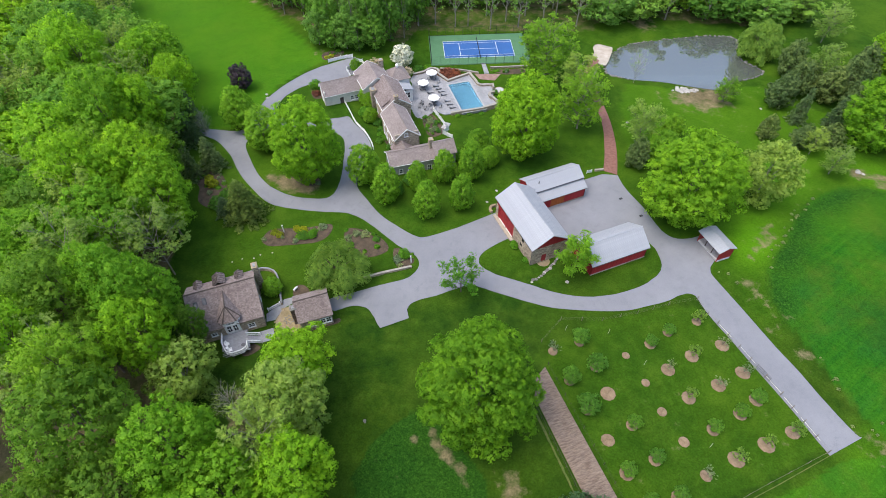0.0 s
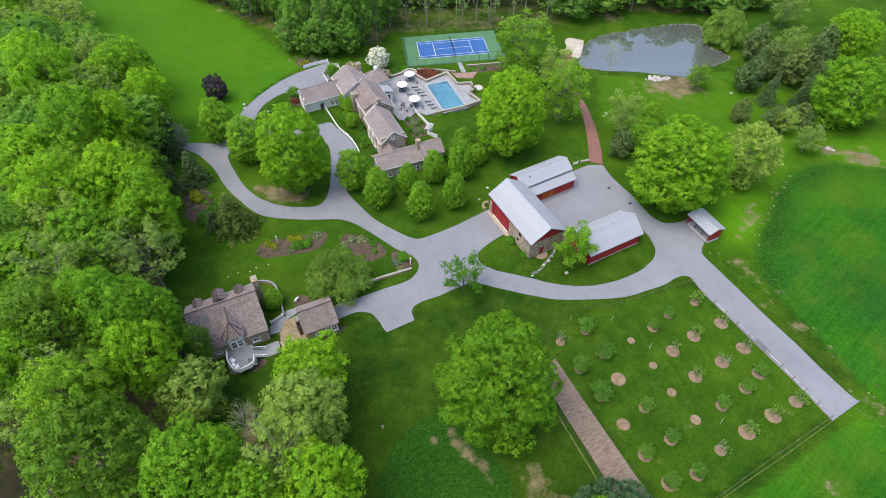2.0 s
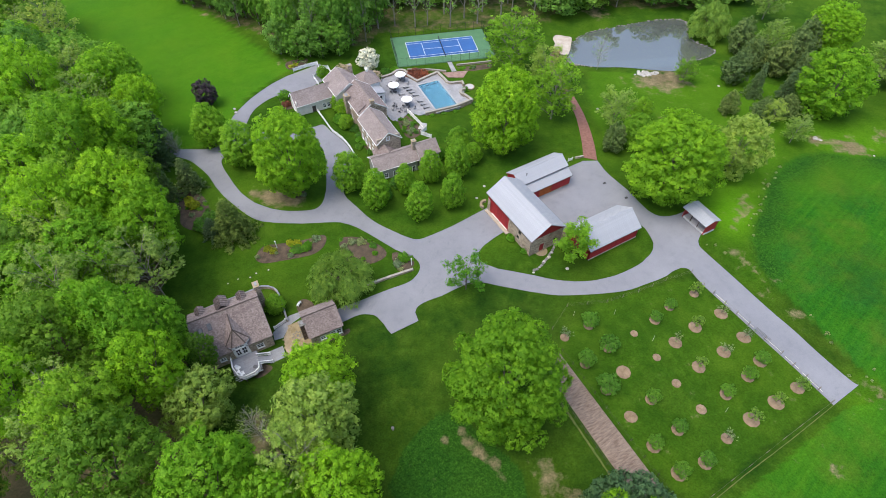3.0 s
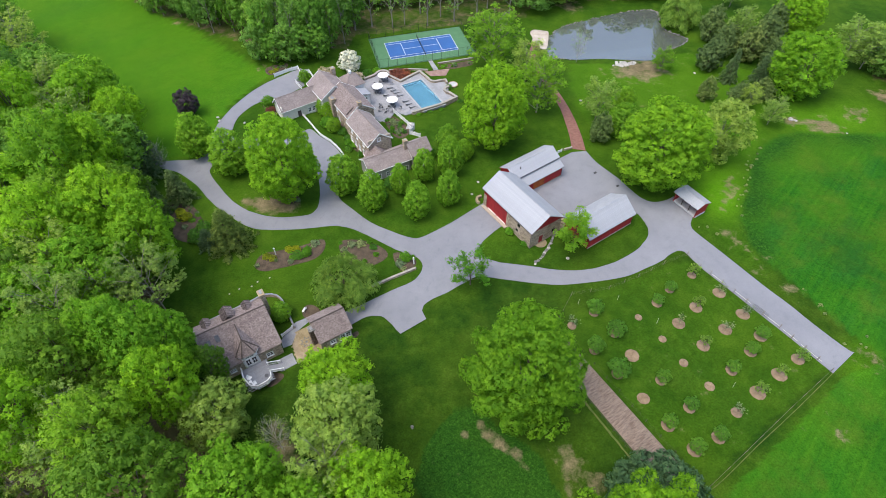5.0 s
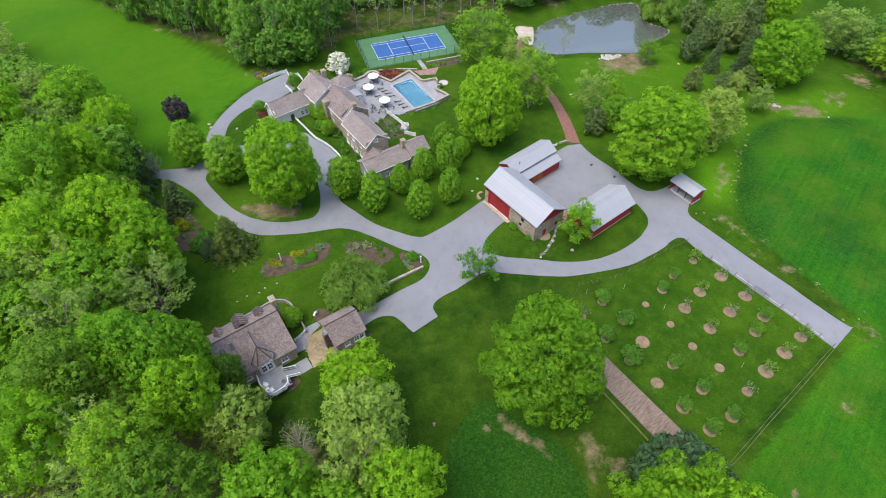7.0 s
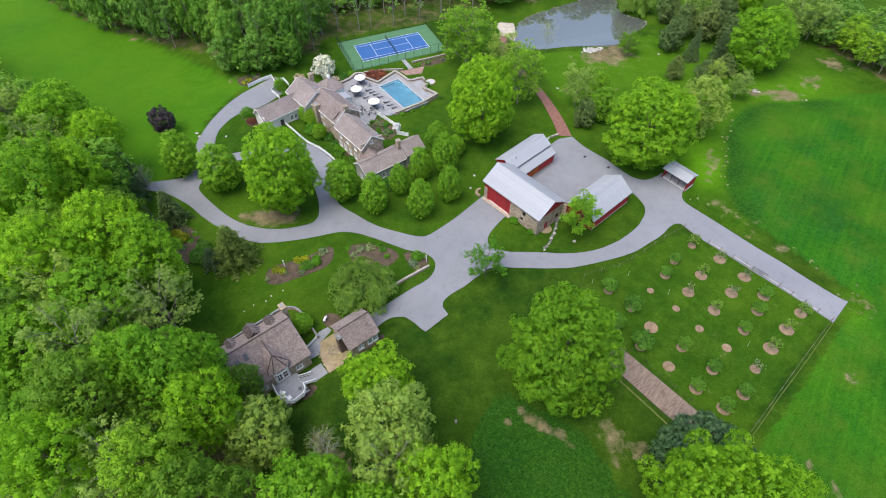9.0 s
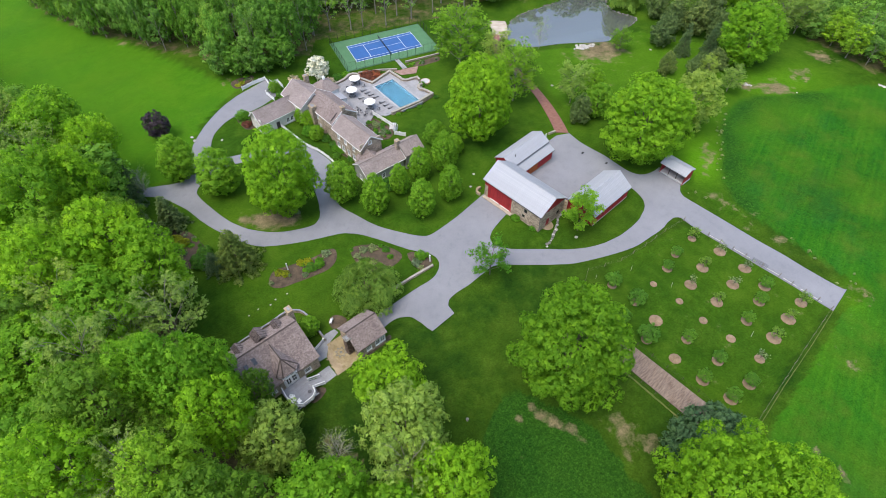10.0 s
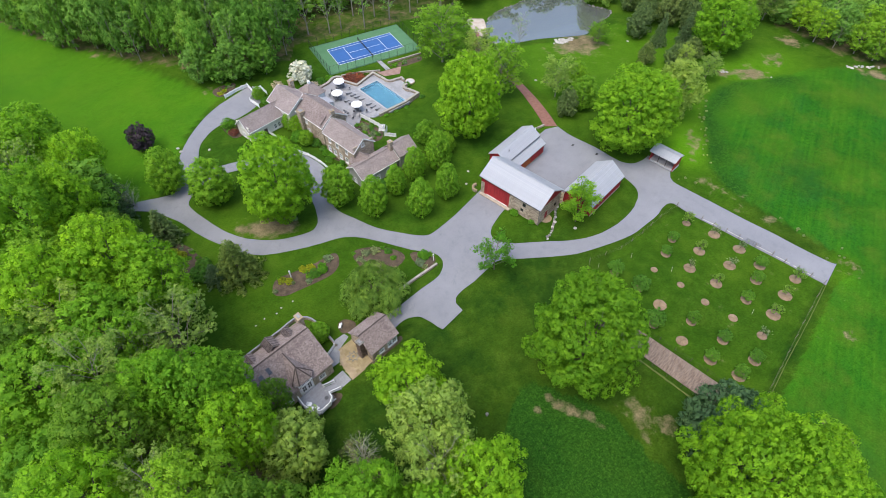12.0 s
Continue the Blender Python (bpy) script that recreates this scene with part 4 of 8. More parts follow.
for seed in (1, 2):
    KINDS["wood_f%d" % seed] = tree_kind("tree", ("leaf_fresh", "leaf_far2")[seed - 1], 7.5, 9, 6.0, 70 + seed, 5200, 0.47, "tall woodland tree in soft green leaf, far off", trunk=0.35, lumps=70, lump=0.21, ragged=0.8, reach=(0.62, 0.84), tuft=1.0, each=11)
KINDS["far_a"] = tree_kind("tree", "leaf_far2", 6.0, 9, 1.2, 25, 3800, 0.46, "tall tree at the woods' edge in mid-green leaf", trunk=0.28, bark="bark_pale", lumps=60, lump=0.2, reach=(0.6, 0.88), tuft=0.9, each=10, ragged=0.9)
KINDS["far_b"] = tree_kind("tree", "leaf_far", 6.0, 9, 1.2, 26, 3800, 0.46, "tall tree at the woods' edge in soft green leaf", trunk=0.28, bark="bark_pale", lumps=60, lump=0.2, reach=(0.6, 0.88), tuft=0.9, each=10, ragged=0.9)
KINDS["far_c"] = tree_kind("tree", "leaf_lime", 5.5, 9, 3.0, 27, 3600, 0.44, "tall tree at the woods' edge in yellow-green leaf", trunk=0.26, bark="bark_pale", lumps=50, lump=0.2, reach=(0.6, 0.88), tuft=0.9, each=9, ragged=0.9)
KINDS["far_d"] = tree_kind("tree", "leaf_far", 5.5, 9, 1.5, 28, 2800, 0.40, "tall thin-leafed tree with pale trunk at the woods' edge", trunk=0.24, bark="bark_pale", limbs=8, twiggy=True, spray=0.9, tuft=0.5, each=9)
KINDS["spruce"] = tree_kind("conifer", "leaf_blue", 4.2, 5.0, 0.2, 31, 11000, 0.20, "dark blue-green spruce with drooping boughs", "conifer", trunk=0.2, limbs=30, tuft=0.28, inner=0.0, layered=True)
KINDS["olive"] = tree_kind("conifer", "leaf_olive", 6.2, 5.0, 0.2, 32, 18000, 0.21, "broad olive-green evergreen with layered boughs", "conifer", trunk=0.25, limbs=30, tuft=0.3, inner=0.0, layered=True)
KINDS["cedar"] = tree_kind("conifer", "leaf_cedar", 5.0, 5.5, 0.2, 38, 7000, 0.33, "dull olive-green cedar beside the pond meadow", "conifer", trunk=0.2, lumps=60, lump=0.2, taper=0.35, tuft=0.45)
KINDS["purple"] = tree_kind("tree", "leaf_purple", 3.8, 4.0, 0.3, 33, 6000, 0.26, "small dark purple-leafed tree on the meadow", trunk=0.15, lumps=50, lump=0.2, ragged=0.7, tuft=0.35)
KINDS["blossom"] = tree_kind("tree", "blossom", 3.4, 3.0, 0.8, 34, 5000, 0.24, "small tree covered in white blossom", trunk=0.14, lumps=34, lump=0.24, tuft=0.4)
KINDS["blossom_pink"] = tree_kind("tree", "blossom_pink", 1.8, 2.0, 0.6, 37, 1500, 0.2, "small garden tree with pinkish white blossom", trunk=0.08, lumps=20, lump=0.26, tuft=0.3)
KINDS["sapling"] = tree_kind("tree", "leaf_mid", 4.6, 4.4, 1.5, 35, 5200, 0.2, "open young tree beside the drive", trunk=0.15, limbs=13, twiggy=True, spray=0.62, tuft=0.3)
KINDS["fresh_thin"] = tree_kind("tree", "leaf_row", 3.2, 4.4, 1.2, 61, 9000, 0.19, "slender young tree in yellow-green leaf against the barn", trunk=0.14, limbs=13, twiggy=True, spray=0.7, tuft=0.3)
KINDS["bare"] = tree_kind("tree", "leaf_pale", 4.2, 4.0, 1.0, 39, 700, 0.14, "thin grey tree still almost bare", trunk=0.095, limbs=32, bark="bark_light", twiggy=True)
KINDS["bare_tall"] = tree_kind("tree", "leaf_far", 3.6, 6.0, 5.0, 64, 600, 0.32, "tall pale-stemmed tree almost bare of leaves", trunk=0.24, limbs=11, bark="bark_pale", twiggy=True)
KINDS["shrub"] = tree_kind("shrub", "leaf_mid", 1.6, 1.1, 0.02, 36, 1200, 0.18, "rounded green garden shrub", "shrub", trunk=0.04, lumps=18, lump=0.32, limbs=4, tuft=0.2)
KINDS["shrub_dark"] = tree_kind("shrub", "leaf_deep", 1.6, 1.1, 0.02, 46, 1200, 0.18, "dark green clipped garden shrub", "shrub", trunk=0.04, lumps=18, lump=0.32, limbs=4, tuft=0.2)
KINDS["shrub_yellow"] = tree_kind("shrub", "leaf_yellow", 1.0, 0.6, 0.02, 47, 700, 0.13, "golden yellow flowering shrub in a mulch bed", "shrub", trunk=0.03, lumps=14, lump=0.32, limbs=4, tuft=0.16)
KINDS["shrub_rust"] = tree_kind("shrub", "leaf_rust", 1.8, 0.8, 0.02, 48, 1300, 0.18, "low rust-red Japanese maple shrub", "shrub", trunk=0.04, lumps=18, lump=0.32, limbs=5, tuft=0.2)
KINDS["perennial"] = tree_kind("plant", "leaf_mid", 0.6, 0.3, 0.0, 71, 200, 0.14, "low green clump of leaves in a mulched bed", "plant", trunk=0.02, lumps=9, lump=0.4, limbs=3, tuft=0.12)
KINDS["perennial_grey"] = tree_kind("plant", "leaf_grey", 0.6, 0.3, 0.0, 72, 160, 0.12, "low grey-green clump of leaves in a mulched bed", "plant", trunk=0.02, lumps=9, lump=0.4, limbs=3, tuft=0.12)
KINDS["weed"] = tree_kind("plant", "leaf_straw", 0.5, 0.25, 0.0, 73, 300, 0.13, "pale dry weed tuft beside the drive", "plant", trunk=0.012, lumps=8, lump=0.4, limbs=1, tuft=0.14, inner=0.0)
KINDS["apple"] = tree_kind("fruit_tree", "leaf_apple", 1.6, 1.25, 0.7, 50, 3800, 0.12, "young orchard tree in full green leaf", "fruit tree", trunk=0.07, lumps=34, lump=0.24, limbs=8, tuft=0.2)
KINDS["apple_pale"] = tree_kind("fruit_tree", "leaf_weep", 1.5, 1.1, 0.6, 51, 1300, 0.12, "young orchard tree in pale budding leaf", "fruit tree", trunk=0.06, limbs=11, twiggy=True, spray=0.24, tuft=0.16)
KINDS["apple_thin"] = tree_kind("fruit_tree", "leaf_grey", 1.4, 1.1, 0.5, 52, 350, 0.12, "thin young orchard tree with few leaves", "fruit tree", trunk=0.05, limbs=9, twiggy=True, spray=0.2, tuft=0.14)

for kind, x, y, r, h in (("oak", 6.1, 40.3, 10.5, 26.5), ("maple", 56.0, 90.4, 10.6, 22.8), ("spring_full", 76.4, 96.6, 6.8, 17.0), ("maple", 21.2, 114.4, 8.3, 23.2),
                         ("lime_open", 38.3, 127.5, 7.0, 19.0), ("lime_open", 31.8, 153.6, 9.4, 20.5), ("maple", -33.1, 103.6, 7.8, 23.5), ("linden", -47.3, 116.5, 5.6, 12.7),
                         ("linden", -56.2, 125.3, 4.9, 12.8), ("purple", -60.8, 144.5, 3.4, 8.0), ("weeping", -22.7, 72.6, 7.2, 9.0), ("sapling", 3.8, 68.4, 4.7, 10.0),
                         ("fresh_thin", 28.0, 72.4, 3.7, 12.2), ("olive", -47.0, 90.8, 6.5, 11.5), ("spruce", -59.8, 108.4, 4.4, 10.0), ("spruce", -64.0, 104.5, 3.6, 12.0),
                         ("spruce", -68.5, 118.7, 4.2, 11.0), ("field_tree", 117.6, 119.6, 9.8, 18.5), ("budding", 143.8, 132.1, 7.3, 16.0), ("lime_open", 84.9, 141.6, 3.8, 7.6),
                         ("budding", 53.5, 119.8, 5.2, 14.0), ("cedar", 50.4, 109.8, 3.6, 9.0), ("linden", 57.0, 111.4, 4.7, 9.7)):
    grow(kind, x, y, r, h)
for x, y, r, h in ((-19.9, 103.4, 4.8, 10.0), (-13.6, 95.7, 3.9, 10.5), (-6.4, 100.1, 2.9, 8.0), (-3.7, 90.6, 3.7, 10.0), (0.3, 103.7, 3.4, 8.6), (4.4, 93.5, 3.4, 9.2),
                   (7.0, 104.3, 3.8, 10.4), (9.3, 116.5, 3.7, 6.1)):
    grow("linden", x, y, r * 0.92, h * 1.12, group="small trees beside the house")
for kind, x, y, r, h in (("dark", 21.0, 17.8, 7.8, 11.4), ("spreading", 14.2, 8.4, 11.4, 25.5), ("cedar", 90.1, 123.2, 3.2, 7.5), ("cedar", 99.7, 139.0, 4.8, 12.0), ("spruce", 102.5, 131.2, 3.4, 11.5), ("spruce", 111.5, 128.6, 3.6, 11.0), ("cedar", 115.1, 141.6, 5.0, 13.0), ("cedar", 107.4, 145.2, 4.4, 12.0), ("cedar", 119.6, 135.4, 4.4, 11.0), ("budding", 117.2, 150.6, 5.0, 14.0), ("cedar", 97.2, 118.4, 3.4, 8.0),
                         ("cedar", 122.3, 144.7, 5.2, 14.0), ("cedar", 110.4, 156.9, 4.8, 13.0), ("weeping", 105.6, 168.6, 7.4, 12.0), ("cedar", 130.5, 152.5, 5.2, 13.0), ("cedar", 136.3, 157.0, 5.0, 12.0),
                         ("budding", 131.6, 178.0, 6.0, 14.0), ("cedar", 131.5, 195.9, 6.0, 12.0), ("cedar", 113.0, 149.5, 4.4, 9.0), ("cedar", 105.6, 119.3, 4.2, 7.0), ("budding", 100.0, 106.6, 3.8, 9.0),
                         ("budding", 99.0, 115.3, 3.6, 8.0), ("maple", 141.0, 155.0, 8.6, 15.0), ("budding", 148.3, 128.6, 7.1, 15.0), ("budding", 39.6, 143.0, 6.0, 15.0), ("far_a", -27.9, 167.8, 4.2, 11.0), ("far_b", -32.0, 168.4, 3.8, 13.0),
                         ("far_a", -36.2, 168.4, 3.6, 10.0), ("far_b", -41.6, 171.0, 3.6, 12.0), ("far_a", -22.6, 168.6, 3.6, 11.0), ("linden", 64.0, 124.0, 3.4, 7.0), ("bare", 60.4, 152.4, 3.4, 11.0),
                         ("blossom", -13.3, 161.5, 3.8, 6.5), ("blossom_pink", -11.2, 154.5, 1.6, 3.6), ("blossom_pink", -21.5, 157.5, 1.7, 3.6), ("budding", 73.0, 195.0, 4.5, 12.0), ("spruce", -52.0, 91.5, 3.2, 5.5)):
    grow(kind, x, y, r, h)
for x, y, h in ((4.3, 188.7, 17), (8.9, 189.7, 14), (16.9, 187.4, 17), (15.9, 197.0, 19), (30.3, 197.1, 18), (41.5, 196.1, 19), (-2.9, 190.8, 16), (22.8, 193.0, 18), (36.0, 190.5, 16), (-9.0, 189.0, 18), (27.0, 188.6, 13), (48.0, 189.0, 16)):
    grow("bare_tall", x, y, random.uniform(3.0, 4.2), h, group="bare trees behind the tennis court")


def woods(area, kinds, gap, seed, heights, shun=(), beyond=(), split=0.0, spread=1.0):
    """Fill a wood with trees, none nearer to another than gap."""
    rng = random.Random(seed)
    spots = []
    x0, x1 = min(p[0] for p in area), max(p[0] for p in area)
    y0, y1 = min(p[1] for p in area), max(p[1] for p in area)
    for _ in range(6000):
        x, y = rng.uniform(x0, x1), rng.uniform(y0, y1)
        if inside(x, y, area) and all((x - p) ** 2 + (y - q) ** 2 > gap * gap for p, q in spots) and all((x - p) ** 2 + (y - q) ** 2 > d * d for p, q, d in shun):
            spots.append((x, y))
            h = rng.uniform(*heights)
            grow(rng.choice(beyond if beyond and y > split else kinds), x, y, gap * spread * rng.uniform(0.78, 1.05), h)
    return len(spots)


STANDS = (("wood_a1", -79.5, 107.6, 8.6, 29.0), ("wood_a2", -74.4, 110.0, 6.4, 26.0), ("wood_a3", -67.0, 91.2, 7.2, 24.5), ("wood_a2", -71.8, 86.6, 5.6, 23.5), ("wood_a1", -77.5, 85.6, 7.2, 27.0),
          ("wood_g1", -60.7, 84.4, 6.4, 22.0), ("wood_c1", -74.6, 79.6, 6.4, 24.5), ("wood_c2", -70.4, 66.6, 7.0, 25.5), ("wood_c1", -58.6, 73.0, 6.8, 21.0), ("wood_b1", -63.2, 79.0, 4.6, 17.0),
          ("wood_g1", -57.0, 57.0, 5.4, 25.0), ("wood_g2", -52.4, 57.4, 4.6, 21.5), ("wood_g2", -62.0, 59.4, 5.2, 24.5), ("wood_a3", -52.2, 49.6, 5.4, 21.5), ("wood_b2", -68.4, 56.6, 7.6, 25.0),
          ("wood_d", -58.2, 40.6, 6.0, 27.0), ("wood_b1", -60.6, 49.4, 4.0, 18.0), ("wood_b1", -53.8, 32.6, 8.2, 27.0), ("wood_a3", -72.6, 46.8, 6.8, 26.0), ("spring_full", -46.2, 45.8, 5.9, 13.5),
          ("wood_g2", -39.4, 29.6, 6.8, 23.5), ("wood_a2", -25.5, 47.3, 6.2, 15.0), ("spring_full", -25.4, 37.8, 6.9, 20.0), ("wood_c2", -27.0, 31.4, 6.0, 21.5), ("wood_a1", -21.6, 26.6, 5.8, 20.0),
          ("wood_g1", -31.8, 24.6, 5.8, 19.0), ("wood_b2", -46.4, 24.0, 6.4, 19.0), ("wood_a2", -27.0, 18.4, 6.0, 18.0), ("wood_g2", -37.6, 19.6, 5.6, 18.0), ("wood_a1", -72.6, 129.4, 5.8, 20.0),
          ("spruce", -68.6, 124.4, 3.4, 13.0), ("bare", -65.2, 121.6, 2.8, 9.0), ("wood_c2", -93.4, 143.8, 7.0, 22.5), ("wood_a3", -96.6, 132.4, 8.0, 28.0), ("wood_c1", -84.6, 128.6, 6.8, 22.0), ("wood_b2", -77.4, 121.6, 5.8, 18.0),
          ("wood_b2", -67.4, 101.2, 4.8, 18.0), ("wood_b1", -46.6, 55.0, 2.8, 13.5))
for kind, x, y, r, h in STANDS:
    grow(kind, x, y, r, h)
grow("bare", -65.4, 72.4, 4.6, 20.0)
grow("bare", -36.4, 40.5, 3.6, 11.0)
woods(WOODS, ["wood_a1", "wood_b1", "wood_b2", "wood_c1", "wood_c2", "wood_g2", "wood_d"], 8.2, 5, (17, 23),
      [(x, y, max(6.0, r * 1.02)) for kind, x, y, r, h in STANDS] + [(-67.5, 30.5, 10.5), (-36.8, 40.5, 8), (-46, 40, 6), (-57, 65, 4), (-66, 72.4, 4)],
      ["wood_f1", "wood_f2", "wood_f1", "wood_c2"], 96)
woods(WOODS_NORTH, ["far_a", "far_b", "far_a", "far_a", "far_d", "far_d"], 5.2, 6, (16, 26), spread=0.82)
woods(WOODS_FAR, ["far_a", "far_b", "far_c", "far_d"], 7.6, 7, (10, 15))
woods(WOODS_EAST, ["far_c", "far_b", "far_d", "far_d"], 5.4, 8, (8, 13), spread=0.85)

# ---------------------------------------------------------------- building tools
def island_tint(name, dark, light, rough=0.9, bump=0.4, scale=3.0, spec=0.2):
    """For joined pieces: each piece takes its own tint."""
    m, n, l, b = nodes(name)
    g = n.new("ShaderNodeNewGeometry")
    col = ramp(n, l, g.outputs["Random Per Island"], [(0.0, dark), (0.55, tuple((p + q) / 2 for p, q in zip(dark, light))), (1.0, light)])
    grain = noise_at(n, l, scale, 4, 0.6)
    v = ramp(n, l, grain, [(0.25, (0.75, 0.74, 0.73)), (0.75, (1.05, 1.05, 1.05))])
    wide = noise_at(n, l, 0.25, 3, 0.6)
    w = ramp(n, l, wide, [(0.3, (0.82, 0.80, 0.79)), (0.7, (1.05, 1.05, 1.05))])
    col = blend(n, l, 1.0, blend(n, l, 1.0, col, v, "MULTIPLY"), w, "MULTIPLY")
    l.new(col, b.inputs["Base Color"])
    b.inputs["Roughness"].default_value = rough
    b.inputs["Specular IOR Level"].default_value = spec
    bumpy(n, l, b, grain, bump, 0.02)
    return m


M["metal_sheet"] = surface("metal_sheet", (0.305, 0.318, 0.342), (0.355, 0.367, 0.390), 0.25, 0.55, 0.0, bump=0.05, fine=8, vary=0.04)
M["shakes_dark"] = island_tint("dark_shakes", (0.050, 0.040, 0.040), (0.120, 0.100, 0.095))
M["shakes"] = island_tint("cedar_shakes", (0.165, 0.132, 0.124), (0.285, 0.238, 0.224))
M["shakes_pale"] = island_tint("weathered_shakes", (0.225, 0.190, 0.180), (0.305, 0.263, 0.250))
M["rubble"] = island_tint("rubble_stone", (0.240, 0.190, 0.140), (0.490, 0.415, 0.320))
M["flags"] = island_tint("flagstones", (0.275, 0.280, 0.292), (0.300, 0.304, 0.314), bump=0.2)
M["gold_flags"] = island_tint("golden_flagstones", (0.235, 0.185, 0.098), (0.325, 0.268, 0.158), scale=1.6)
M["dark_rubble"] = island_tint("dark_rubble_stone", (0.100, 0.070, 0.058), (0.200, 0.155, 0.130))
M["boards"] = island_tint("deck_boards", (0.205, 0.212, 0.232), (0.242, 0.250, 0.272))

PIECES = random.Random(77)


def pieces(name, parent, material, o, u, v, wide, high, pw, ph, thick, ok=None, gap=0.02, jitter=0.2, lean=0.0, mtx=None, kind="stuff", label=""):
    """Courses of small pieces on a plane, joined into one mesh: real blocks with joints between them. u along a course, v from course to course."""
    o, u, v = Vector(o), Vector(u).normalized(), Vector(v).normalized()
    nrm = u.cross(v).normalized()
    verts, faces = [], []
    row, y = 0, 0.0
    while y < high - 0.02:
        h = min(ph * (1 + PIECES.uniform(-jitter, jitter)), high - y)
        x = -PIECES.random() * pw
        while x < wide - 0.02:
            w = pw * (1 + PIECES.uniform(-jitter, jitter) * 1.6)
            a, b = max(x, 0) + gap / 2, min(x + w, wide) - gap / 2
            x += w
            if b - a < 0.05 or (ok and not ok((a + b) / 2, y + h / 2)):
                continue
            t = thick * (1 + PIECES.uniform(-0.35, 0.35))
            k = len(verts)
            y0, y1 = y + gap / 2, y + h - gap / 2
            for (p, q, d) in ((a, y0, -0.02), (b, y0, -0.02), (b, y1, -0.02), (a, y1, -0.02)):
                verts.append(o + u * p + v * q + nrm * d)
            for (p, q, d) in ((a, y0, t + lean), (b, y0, t + lean), (b, y1, t), (a, y1, t)):
                verts.append(o + u * p + v * q + nrm * d)
            faces += [(k + 4, k + 5, k + 6, k + 7), (k, k + 1, k + 5, k + 4), (k + 1, k + 2, k + 6, k + 5), (k + 2, k + 3, k + 7, k + 6), (k + 3, k, k + 4, k + 7)]
        y += h
        row += 1
    if mtx is not None:
        verts = [mtx @ p for p in verts]
    ob = raw(name, verts, faces, material, parent, label)
    if kind:
        ob["kind"] = kind
    return ob


